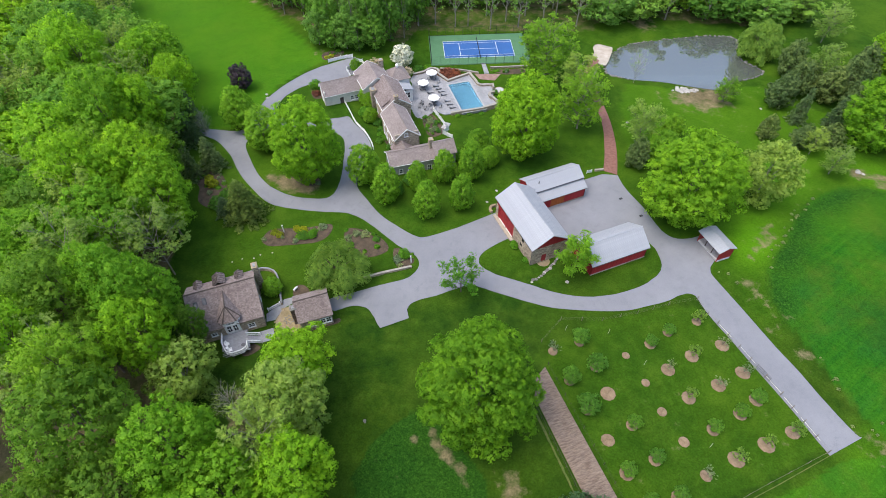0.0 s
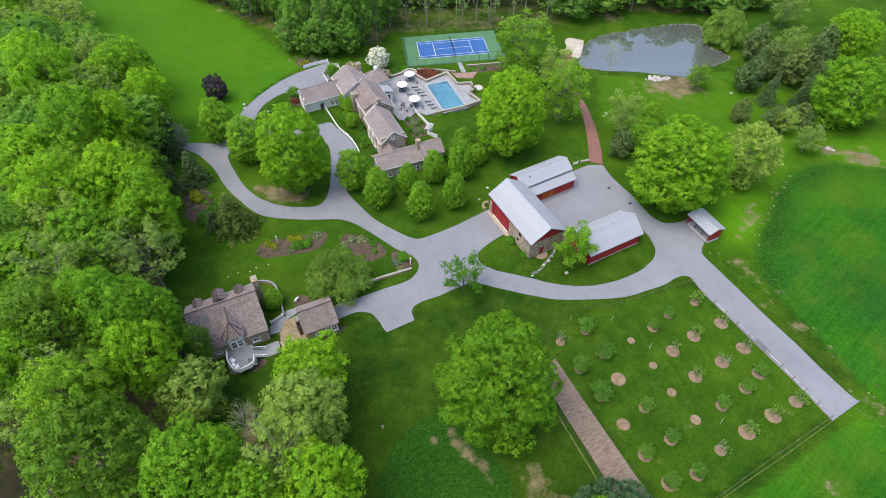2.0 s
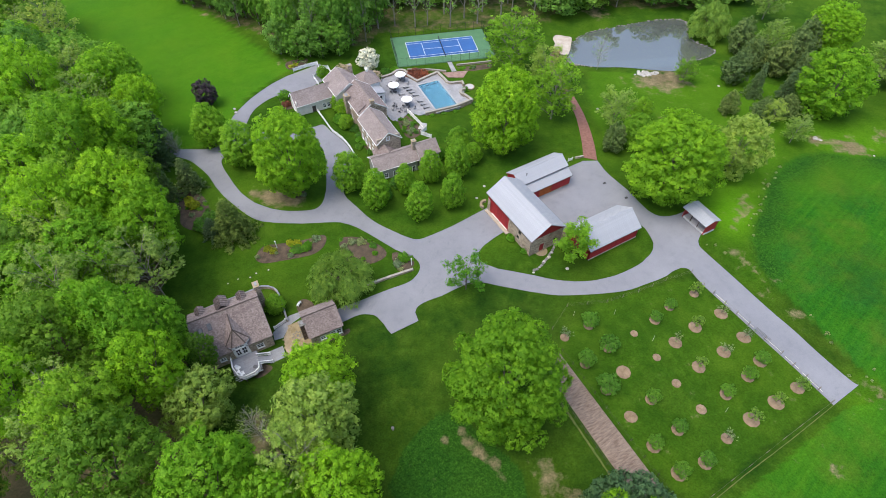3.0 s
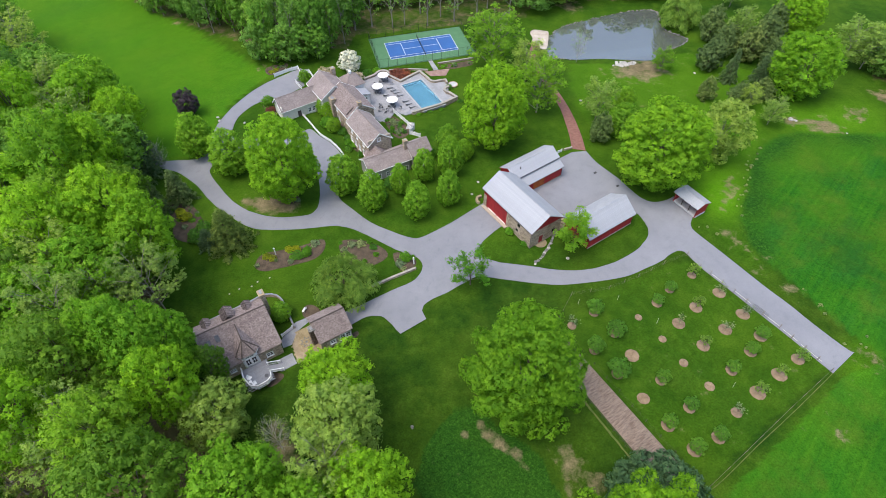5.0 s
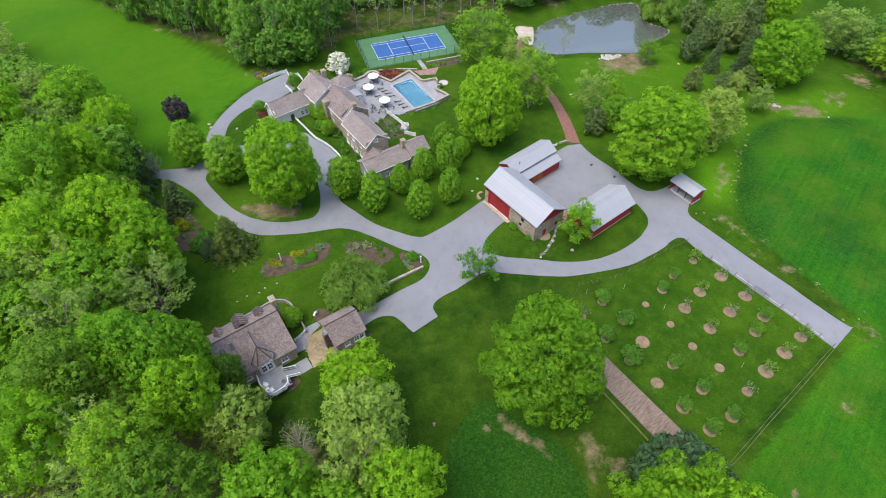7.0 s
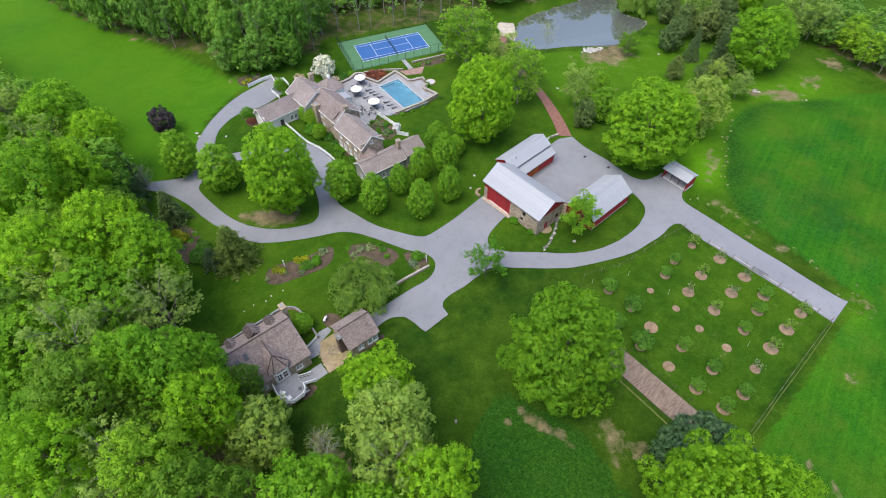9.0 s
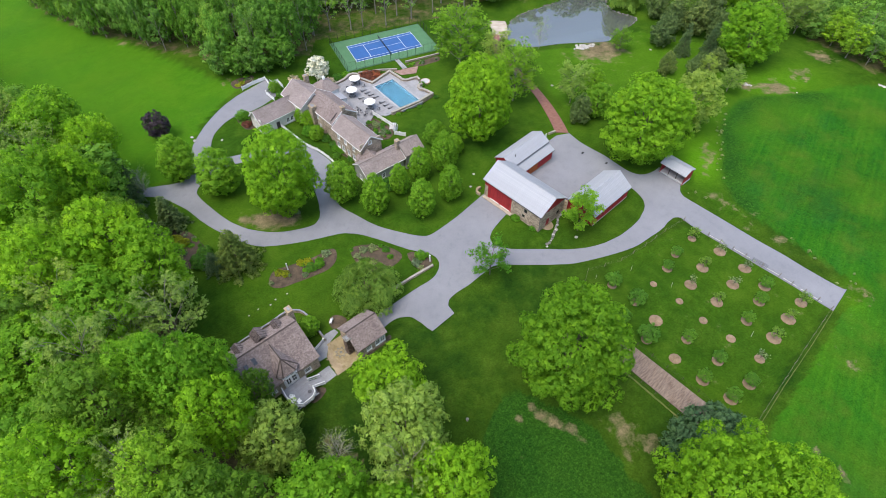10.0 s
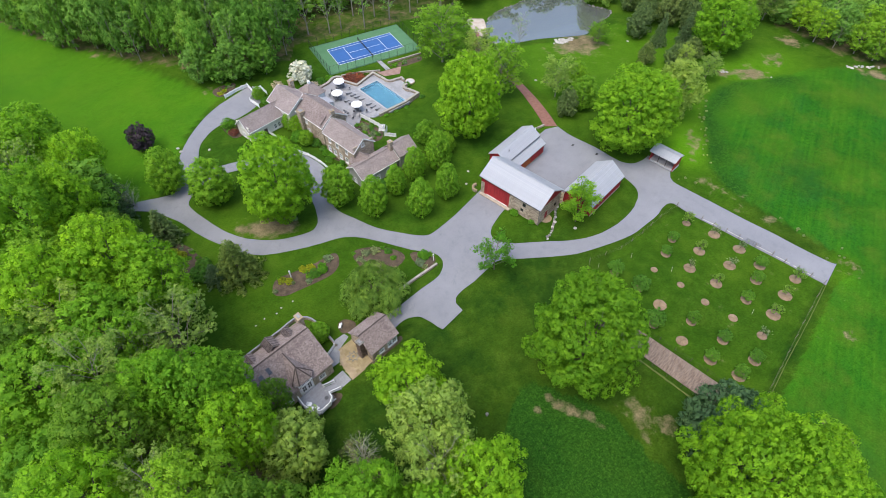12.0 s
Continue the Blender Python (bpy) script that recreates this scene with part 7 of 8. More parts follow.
terrace = sheet("terrace", [TERRACE, pool_ring(0.32)], 0.0, M["slate"], 4.0, 1.8, level=TERRACE_Z - 0.03, label="pale grey flagstone pool terrace", category="terrace")
flags = pieces("flagging", terrace, M["flags"], (-14.0, 130.0, TERRACE_Z - 0.025), (math.cos(0.37), math.sin(0.37), 0), (-math.sin(0.37), math.cos(0.37), 0), 44, 34, 0.95, 0.62, 0.035,
               ok=lambda a, b: (lambda x, y: all(inside(x + dx, y + dy, TERRACE) for dx, dy in ((0.4, 0), (-0.4, 0), (0, 0.4), (0, -0.4))) and not inside(x, y, pool_ring(0.85)))(
                   -14.0 + a * math.cos(0.37) - b * math.sin(0.37), 130.0 + a * math.sin(0.37) + b * math.cos(0.37)), gap=0.025, jitter=0.25)


def make_pool():
    ob = thing("pool", 7.0, 143.7, TERRACE_Z, -73.3, "rectangular blue swimming pool with pale stone coping", "swimming pool")
    a, b, d = PL / 2, PW / 2, 1.7
    bm = bmesh.new()
    for x0, x1, y0, y1, z0, z1 in ((-a - 0.3, a + 0.3, -b - 0.3, b + 0.3, -d - 0.3, -d), (-a - 0.3, -a, -b - 0.3, b + 0.3, -d, -0.06), (a, a + 0.3, -b - 0.3, b + 0.3, -d, -0.06),
                                   (-a, a, -b - 0.3, -b, -d, -0.06), (-a, a, b, b + 0.3, -d, -0.06)):
        bx(bm, x0, x1, y0, y1, z0, z1)
    part("basin", bm, M["pool_tile"], ob)
    for i in range(4):
        part("step", box(a - 0.35 * (4 - i), a - 0.005, -b + 0.3, -b + 2.6, -d + 0.005, -d + 0.32 * (i + 1), 0.02), M["pool_tile"], ob)
    for x0, x1, y0, y1 in ((-a - 0.5, a + 0.5, -b - 0.5, -b + 0.05), (-a - 0.5, a + 0.5, b - 0.05, b + 0.5), (-a - 0.5, -a + 0.05, -b + 0.05, b - 0.05), (a - 0.05, a + 0.5, -b + 0.05, b - 0.05)):
        part("coping", box(x0, x1, y0, y1, -0.055, 0.045, 0.015), M["coping"], ob)
    w = part("water", box(-a + 0.002, a - 0.002, -b + 0.002, b - 0.002, -d + 0.01, -0.14), M["pool"], ob, "clear blue water")
    w.visible_shadow = False
    bm = bmesh.new()
    for s in (-0.3, 0.3):
        rod(bm, (a - 0.5, b - 1.2 + s, -0.6), (a - 0.5, b - 1.2 + s, 0.6), 0.03)
        rod(bm, (a - 0.5, b - 1.2 + s, 0.6), (a + 0.3, b - 1.2 + s, 0.6), 0.03)
        rod(bm, (a + 0.3, b - 1.2 + s, 0.6), (a + 0.3, b - 1.2 + s, 0.0), 0.03)
    part("handrail", bm, M["metal_roof"], ob, "bright metal grab rail")


make_pool()


def stone_wall(line, height, thick=0.45, base=None, label="low fieldstone garden wall with a flat buff cap", cap=None, sink=0.5, stones=True):
    """A garden wall along a line, with fieldstones on its faces and flat cap stones."""
    x, y = line[0]
    z = base if base is not None else land(x, y)
    ob = thing("garden_wall", x, y, z, 0, label, "garden wall")
    lift = lambda p: (0.0 if base is not None else land(*p) - z)
    body, top = bmesh.new(), bmesh.new()
    spine = [Vector((p[0] - x, p[1] - y, lift(p))) for p in line]
    ways = [Vector((q.x - p.x, q.y - p.y, 0)).normalized() for p, q in zip(spine, spine[1:])]
    across = []
    for d0, d1 in zip(ways[:1] + ways, ways + ways[-1:]):                      # mitred corners
        m = (d0 + d1).normalized()
        across.append(Vector((-m.y, m.x, 0)) * (thick / 2) / max(0.5, m.dot(d0)))
    for bm, a, b, k in ((body, -sink, height, 1.0), (top, height + 0.004, height + 0.11, 1.25)):
        rings = [[bm.verts.new(p + s * k * sgn + Vector((0, 0, h))) for sgn, h in ((-1, a), (1, a), (1, b), (-1, b))] for p, s in zip(spine, across)]
        for r0, r1 in zip(rings, rings[1:]):
            for c in range(4):
                bm.faces.new((r0[c], r0[(c + 1) % 4], r1[(c + 1) % 4], r1[c]))
        bm.faces.new(rings[0][::-1])
        bm.faces.new(rings[-1])
        bmesh.ops.recalc_face_normals(bm, faces=bm.faces)
    for p0, q0, d in zip(spine, spine[1:], ways):
        s = Vector((-d.y, d.x, 0)) * (thick / 2)
        d = (q0 - p0).normalized()
        if stones:
            for sgn in (1, -1):
                u = d if sgn > 0 else -d
                o = (p0 if sgn > 0 else q0) - s * sgn
                pieces("stonework", ob, M["rubble"], o + Vector((0, 0, -sink)), u, (0, 0, 1), (q0 - p0).length, height + sink, 0.5, 0.28, 0.04, None, 0.03, 0.35)
    part("core", body, M["mortar"], ob)
    part("cap", top, cap or M["cap_stone"], ob, "flat buff cap stones")
    return ob


bow = lambda cx, cy, r, a0, a1, k=7: [(cx + r * math.cos(radians(a0 + (a1 - a0) * i / k)), cy + r * math.sin(radians(a0 + (a1 - a0) * i / k))) for i in range(k + 1)]
stone_wall([(-9.6, 155.4), (-6.2, 156.9)] + bow(-3.4, 157.0, 2.0, 150, -30) + [(-0.9, 154.9), (1.5, 151.9), (8.4, 156.2), (10.4, 151.4)] + bow(12.3, 151.3, 1.9, 185, 300, 5) + [(15.4, 149.6)], 0.5, 0.6, base=TERRACE_Z, sink=1.6)
stone_wall([(15.4, 149.6), (15.6, 147.6)], 0.85, base=TERRACE_Z, sink=1.6)
stone_wall(bow(15.6, 144.2, 1.5, 80, 250, 6) + [(16.9, 139.7), (11.4, 137.1), (2.3, 134.7)], 0.5, 0.6, base=TERRACE_Z, sink=1.8)
ring = thing("fountain", 17.4, 147.3, TERRACE_Z - 0.3, 0, "round pale stone fountain basin beside the terrace", "fountain")
bm = bmesh.new()
rod(bm, (0, 0, -0.6), (0, 0, 0.3), 1.5, 1.6, 24)
part("basin", bm, M["sandstone"], ring)
bm = bmesh.new()
rod(bm, (0, 0, 0.3), (0, 0, 0.34), 1.3, 1.3, 24)
part("surface", bm, M["paving"], ring)


# court
CX, CY, CZ, CT = 12.0, 173.4, -1.72, 4.0


def make_court():
    ob = thing("tennis_court", CX, CY, CZ, CT, "blue tennis court with white lines and a green surround", "tennis court", kind="structure")
    part("surround", box(-16.7, 16.7, -9.8, 9.8, -0.5, 0.0), M["court_green"], ob, "green hard surround")
    part("playing_surface", box(-11.9, 11.9, -5.5, 5.5, -0.02, 0.006), M["court_blue"], ob, "blue hard court")
    h = 0.011
    t = 0.055
    for x0, x1, y0, y1 in ((-11.89, 11.89, -5.49, -5.49 + 2 * t), (-11.89, 11.89, 5.49 - 2 * t, 5.49), (-11.89, -11.89 + 2 * t, -5.38, 5.38), (11.89 - 2 * t, 11.89, -5.38, 5.38),
                           (-11.78, 11.78, -4.17, -4.06), (-11.78, 11.78, 4.06, 4.17), (-6.46, -6.34, -4.06, 4.06), (6.34, 6.46, -4.06, 4.06), (-6.34, 6.34, -t, t)):
        part("line", box(x0, x1, y0, y1, -0.01, h), M["white"], ob)
    net = thing("tennis_net", CX, CY, CZ, CT, "dark tennis net between two posts", "net")
    bm = bmesh.new()
    for i in range(127):
        y = -6.3 + i * 0.1
        bx(bm, -0.005, 0.005, y - 0.006, y + 0.006, 0.05, 0.9)
    for i in range(9):
        bx(bm, -0.005, 0.005, -6.3, 6.3, 0.1 + i * 0.1, 0.112 + i * 0.1)
    part("mesh", bm, M["black_metal"], net)["kind"] = "stuff"
    part("tape", box(-0.03, 0.03, -6.3, 6.3, 0.955, 1.02), M["dark_iron"], net)
    for s in (-1, 1):
        bm = bmesh.new()
        rod(bm, (0, s * 6.38, 0), (0, s * 6.38, 1.1), 0.06, 0.06, 8)
        part("post", bm, M["black_metal"], net)


make_court()


def wire_fence(line, height, gap, label, mat, closed=False, wires=0, post=0.05, rails=(1.0,), level=None, category="fence", strands=0.0):
    """Posts at even steps with rails and thin wires between them."""
    x, y = line[0]
    z = level if level is not None else land(x, y)
    ob = thing("fence", x, y, z, 0, label, category)
    first = None
    pts = []
    seq = list(zip(line, line[1:] + line[:1])) if closed else list(zip(line, line[1:]))
    for (p, q) in seq:
        n = max(1, round(math.hypot(q[0] - p[0], q[1] - p[1]) / gap))
        pts += [(p[0] + (q[0] - p[0]) * i / n, p[1] + (q[1] - p[1]) * i / n) for i in range(n)]
    pts.append(line[0] if closed else line[-1])
    lift = lambda p: 0.0 if level is not None else land(*p) - z
    for p in pts[:-1] if closed else pts:
        m = Matrix.Translation((p[0] - x, p[1] - y, lift(p)))
        if first is None:
            bm = bmesh.new()
            rod(bm, (0, 0, -0.3), (0, 0, height + 0.05), post, post, 6)
            first = part("post", bm, mat, ob)
            first.matrix_basis = m
        else:
            shared("post", first, ob, m)
    for k in rails:
        for p, q in zip(pts, pts[1:]):
            bm = bmesh.new()
            rod(bm, (p[0] - x, p[1] - y, lift(p) + height * k), (q[0] - x, q[1] - y, lift(q) + height * k), 0.03, 0.03, 5)
            part("rail", bm, mat, ob)
    if wires or strands:
        bm = bmesh.new()
        for p, q in zip(pts, pts[1:]):
            a, b = Vector((p[0] - x, p[1] - y, lift(p))), Vector((q[0] - x, q[1] - y, lift(q)))
            for k in range(wires):
                h = height * (k + 0.5) / wires
                rod(bm, a + Vector((0, 0, h)), b + Vector((0, 0, h)), 0.007, 0.007, 3)
            if strands:
                n = int((b - a).length / strands)
                for k in range(n):
                    c = a.lerp(b, (k + 0.5) / n)
                    rod(bm, c, c + Vector((0, 0, height)), 0.006, 0.006, 3)
        w = part("wire", bm, mat, ob)
        w["kind"] = "stuff"
    return ob


cm = pose(CX, CY, 0, 0, 0, CT)
wire_fence([tuple((cm @ Vector((sx * 16.5, sy * 9.65, 0))).xy) for sx, sy in ((-1, -1), (1, -1), (1, 1), (-1, 1))], 3.0, 2.9, "tall black wire fence round the tennis court", M["black_metal"], True, 6, 0.05, (1.0, 0.03), CZ, strands=0.5)


def picket_fence(line, height, label, level=None, solid=False, gap=1.9):
    x, y = line[0]
    z = level if level is not None else land(x, y)
    ob = thing("fence", x, y, z, 0, label, "fence")
    lift = lambda p: 0.0 if level is not None else land(p[0], p[1]) - z
    pts = []
    for (p, q) in zip(line, line[1:]):
        n = max(1, round(math.hypot(q[0] - p[0], q[1] - p[1]) / gap))
        pts += [(p[0] + (q[0] - p[0]) * i / n, p[1] + (q[1] - p[1]) * i / n) for i in range(n)]
    pts.append(line[-1])
    first = None
    for p in pts:
        m = Matrix.Translation((p[0] - x, p[1] - y, lift(p)))
        if first is None:
            bm = box(-0.08, 0.08, -0.08, 0.08, -0.3, height + 0.14, 0.01)
            bx(bm, -0.11, 0.11, -0.11, 0.11, height + 0.145, height + 0.19)
            first = part("post", bm, M["white"], ob)
            first.matrix_basis = m
        else:
            shared("post", first, ob, m)
    for p, q in zip(pts, pts[1:]):
        a, b = Vector((p[0] - x, p[1] - y, lift(p))), Vector((q[0] - x, q[1] - y, lift(q)))
        d = (b - a).normalized()
        s = Vector((-d.y, d.x, 0)).normalized()
        for k in (0.2, 0.85):
            bm = bmesh.new()
            slab(bm, [a + s * 0.03 + Vector((0, 0, height * k + 0.05)), b + s * 0.03 + Vector((0, 0, height * k + 0.05)), b - s * 0.03 + Vector((0, 0, height * k + 0.05)), a - s * 0.03 + Vector((0, 0, height * k + 0.05))], 0.1)
            part("rail", bm, M["white"], ob)
        n = max(2, int((b - a).length / (0.13 if not solid else 0.16)))
        bm = bmesh.new()
        wd = 0.045 if not solid else 0.075
        for i in range(n):
            c = a.lerp(b, (i + 0.5) / n) + s * 0.045
            v = [bm.verts.new(c + d * e + s * f + Vector((0, 0, h))) for h in (0.06, height) for e, f in ((-wd, 0), (wd, 0), (wd, 0.02), (-wd, 0.02))]
            for f in ((3, 2, 1, 0), (4, 5, 6, 7), (0, 1, 5, 4), (1, 2, 6, 5), (2, 3, 7, 6), (3, 0, 4, 7)):
                bm.faces.new([v[j] for j in f])
        k = part("paling", bm, M["white"], ob)
        k["kind"] = "stuff"
    return ob


picket_fence(smooth_line([(-30.2, 139.4), (-29.4, 138.0), (-27.2, 133.2), (-24.8, 127.6), (-22.0, 123.9), (-19.9, 119.6), (-18.9, 116.4)], 2), 1.0, "curving white picket fence beside the court drive")
picket_fence([(-37.0, 159.6), (-33.3, 161.6), (-29.6, 163.0), (-28.6, 157.6), (-30.6, 155.0), (-28.9, 150.9)], 1.2, "white board fence round the parking place", solid=True)
picket_fence([(-28.4, 160.6), (-26.2, 160.4), (-25.2, 157.2)], 1.2, "short white board fence behind the parking place", solid=True)
picket_fence([(-3.0, 136.2), (-0.6, 131.2), (0.8, 128.0)], 1.3, "white board railing down the garden steps", TERRACE_Z, True)
picket_fence([(1.6, 126.8), (-0.1, 124.6), (2.6, 122.6)], 1.3, "white board railing at the foot of the steps", -0.6, True)
picket_fence([(37.2, 106.4), (38.4, 106.8)], 0.9, "short white rail fence beside the stable wing")
stone_wall([(39.4, 107.4), (41.8, 107.8)], 0.45, 0.4, label="short low fieldstone wall beside the brick path")
for i in range(6):
    st = thing("garden_step", 1.2 - 0.25 * i, 129.8 - 0.55 * i, land(1, 128) + 0.02, -25, "pale stone garden step", "step", "steps down from the terrace")
    part("tread", box(-0.9, 0.9, -0.28, 0.28, -0.3, 0.28 - 0.05 * i, 0.02), M["paving"], st)


# ---------------------------------------------------------------- terrace furniture
def make_umbrella(x, y):
    ob = thing("umbrella", x, y, TERRACE_Z + 0.012, random.uniform(0, 45), "open white canvas patio umbrella over a table", "umbrella", "umbrellas on the terrace")
    bm = bmesh.new()
    k = 8
    top = bm.verts.new((0, 0, 2.95))
    rim = [bm.verts.new((1.75 * math.cos(i * 2 * math.pi / k), 1.75 * math.sin(i * 2 * math.pi / k), 2.35)) for i in range(k)]
    mid = [bm.verts.new((1.05 * math.cos((i + 0.5) * 2 * math.pi / k), 1.05 * math.sin((i + 0.5) * 2 * math.pi / k), 2.56)) for i in range(k)]
    low = [bm.verts.new((v.co.x * 1.005, v.co.y * 1.005, 2.14)) for v in rim]
    for i in range(k):
        j = (i + 1) % k
        bm.faces.new((top, rim[i], mid[i])), bm.faces.new((top, mid[i], rim[j])), bm.faces.new((mid[i], rim[i], rim[j])), bm.faces.new((rim[i], low[i], low[j], rim[j]))
    can = part("canopy", bm, M["canvas"], ob, "white canvas canopy")
    sol = can.modifiers.new("thickness", "SOLIDIFY")
    sol.thickness = 0.02
    bm = bmesh.new()
    rod(bm, (0, 0, 2.95), (0, 0, 3.12), 0.07, 0.03, 8)
    part("finial", bm, M["white"], ob)
    bm = bmesh.new()
    rod(bm, (0, 0, 0), (0, 0, 2.93), 0.035, 0.035, 8)
    part("pole", bm, M["white"], ob)
    bm = bmesh.new()
    rod(bm, (0, 0, 0), (0, 0, 0.1), 0.35, 0.3, 14)
    part("base", bm, M["dark_iron"], ob)
    for i in range(k):
        bm = bmesh.new()
        rod(bm, (0, 0, 2.86), (1.7 * math.cos(i * 2 * math.pi / k), 1.7 * math.sin(i * 2 * math.pi / k), 2.32), 0.012, 0.012, 4)
        part("rib", bm, M["white"], ob)
    tb = thing("patio_table", x, y, TERRACE_Z + 0.012, 0, "round dark metal patio table under an umbrella", "table", "tables on the terrace")
    bm = bmesh.new()
    rod(bm, (0, 0, 0.70), (0, 0, 0.74), 0.65, 0.65, 20)
    part("top", bm, M["dark_iron"], tb)
    for i in range(4):
        bm = bmesh.new()
        rod(bm, (0.5 * math.cos(i * 1.571), 0.5 * math.sin(i * 1.571), 0), (0.3 * math.cos(i * 1.571), 0.3 * math.sin(i * 1.571), 0.70), 0.025, 0.025, 5)
        part("leg", bm, M["dark_iron"], tb)
    for i in range(4):
        a = i * 90 + random.uniform(20, 60)
        make_chair(x + 1.15 * math.cos(radians(a)), y + 1.15 * math.sin(radians(a)), a + 90)


CHAIR = []


def make_chair(x, y, turn):
    if CHAIR:
        return copy_thing(CHAIR[0], pose(x, y, TERRACE_Z + 0.012, 0, 0, turn))
    ob = thing("patio_chair", x, y, TERRACE_Z + 0.012, turn, "dark metal patio chair with a grey cushion", "chair", "chairs on the terrace")
    part("seat", box(-0.27, 0.27, -0.27, 0.27, 0.40, 0.48, 0.02), M["slate"], ob, "grey cushion")
    bm = bmesh.new()
    slab(bm, [(-0.27, -0.27, 0.48), (0.27, -0.27, 0.48), (0.27, -0.38, 0.95), (-0.27, -0.38, 0.95)], 0.05)
    part("backrest", bm, M["dark_iron"], ob)
    for sx in (-1, 1):
        part("armrest", box(sx * 0.29 - 0.025, sx * 0.29 + 0.025, -0.3, 0.25, 0.63, 0.66), M["dark_iron"], ob)
        for sy in (-1, 1):
            part("leg", box(sx * 0.26 - 0.02, sx * 0.26 + 0.02, sy * 0.25 - 0.02, sy * 0.25 + 0.02, 0, 0.42), M["dark_iron"], ob)
    CHAIR.append(ob)
    return ob


LOUNGE = []


def make_lounger(x, y, turn):
    if LOUNGE:
        return copy_thing(LOUNGE[0], pose(x, y, TERRACE_Z + 0.012, 0, 0, turn))
    ob = thing("sun_lounger", x, y, TERRACE_Z + 0.012, turn, "dark sun lounger with a slate-grey mattress", "lounger", "loungers beside the pool")
    part("frame", box(-0.32, 0.32, -0.95, 0.95, 0.26, 0.31, 0.01), M["dark_iron"], ob)
    part("mattress", box(-0.31, 0.31, -0.35, 0.93, 0.315, 0.40, 0.03), M["slate"], ob, "slate-grey mattress")
    bm = bmesh.new()
    slab(bm, [(-0.31, -0.36, 0.40), (0.31, -0.36, 0.40), (0.31, -0.95, 0.78), (-0.31, -0.95, 0.78)], 0.08)
    part("backrest", bm, M["slate"], ob, "raised slate-grey backrest")
    for sx in (-1, 1):
        for sy in (-0.85, 0.85):
            part("leg", box(sx * 0.28 - 0.03, sx * 0.28 + 0.03, sy - 0.03, sy + 0.03, 0, 0.26), M["dark_iron"], ob)
    LOUNGE.append(ob)
    return ob


for x, y in ((-3.7, 153.3), (-6.2, 147.6), (-2.8, 139.6)):
    make_umbrella(x, y)
for x, y in ((-2.3, 149.0), (-1.5, 147.5), (-0.7, 146.0), (0.2, 144.3), (1.3, 141.0), (2.0, 139.3), (2.8, 137.6), (-4.0, 145.4), (-3.2, 143.8)):
    make_lounger(x, y, -68 + random.uniform(-6, 6))
for x, y, a in ((-6.9, 139.4, 30), (-5.9, 138.3, 200), (-7.2, 137.6, 90), (-4.6, 137.2, 250), (-5.4, 136.4, 10), (-0.8, 137.6, 120), (-6.3, 140.6, 300), (-4.2, 138.4, 160), (-3.6, 136.4, 80), (-2.4, 137.4, 210), (-8.0, 150.4, 45), (-6.6, 151.6, 200), (-1.6, 151.0, 100)):
    make_chair(x, y, a)

# ---------------------------------------------------------------- paths, beds and garden walls
brick_l = [(41.7, 107.6), (43.2, 113.0), (44.8, 120.8), (45.9, 128.0), (46.1, 135.5), (45.6, 146.0), (45.4, 156.1), (47.2, 162.0), (50.4, 168.0)]
brick_r = [(45.0, 105.9), (46.6, 112.9), (47.9, 120.9), (48.6, 128.8), (48.6, 136.0), (47.9, 146.0), (47.7, 155.8), (49.2, 160.5), (52.2, 166.0)]
path = sheet("path", [smooth_line(brick_l, 4) + smooth_line(brick_r, 4)[::-1]], 0.09, M["brick"], 2.0, label="red brick garden path from the courtyard", category="path")
sheet("path", [[(12.6, 164.3), (13.9, 164.4), (14.9, 157.7), (13.3, 157.5)]], 0.08, M["slate"], 2.0, label="grey stone path to the tennis court", category="path")
sheet("patio", [[(10.1, 157.3), (18.6, 157.4), (16.4, 153.1), (11.6, 153.9)]], 0.07, M["old_brick"], 2.0, label="small red brick patio below the court", category="patio")
stone_wall([(15.4, 161.1), (21.0, 161.4), (27.6, 161.9)], 0.5, 0.4)
stone_wall([(11.4, 157.6), (6.0, 159.4), (-1.0, 160.3)], 0.5, 0.4)
beach = sheet("beach", [smooth_line([(53.6, 176.6), (56.6, 175.2), (58.2, 174.2), (57.2, 170.8), (55.4, 166.2), (53.6, 163.0), (51.4, 164.4), (50.0, 167.8), (51.4, 171.0), (51.6, 174.6)], 3, True)], 0.05, M["sand"], 2.5, label="small beach of pale sand beside the pond", category="beach")
PATIO = [(-33.3, 64.0), (-30.4, 65.2), (-29.7, 63.5), (-28.3, 58.8), (-33.2, 56.6), (-34.2, 61.1)]
patio = sheet("patio", [PATIO], 0.06, M["sandstone"], 2.0, label="golden flagstone patio between the cottage and the outbuilding", category="patio")
pieces("flagging", patio, M["gold_flags"], (-35, 56, land(-31.5, 61) + 0.055), (1, 0.35, 0), (-0.35, 1, 0), 9, 10, 0.62, 0.5, 0.03,
       ok=lambda a, b: inside(-35 + a * 0.944 - b * 0.33, 56 + a * 0.33 + b * 0.944, PATIO), gap=0.03, jitter=0.35)
rose = thing("stone_rose", -31.4, 61.3, land(-31.4, 61.3) + 0.10, 20, "dark flagstones laid as a compass rose", "paving")
star = [((1.25 if i % 2 == 0 else 0.75) * math.cos(radians(i * 22.5)), (1.25 if i % 2 == 0 else 0.75) * math.sin(radians(i * 22.5))) for i in range(16)]
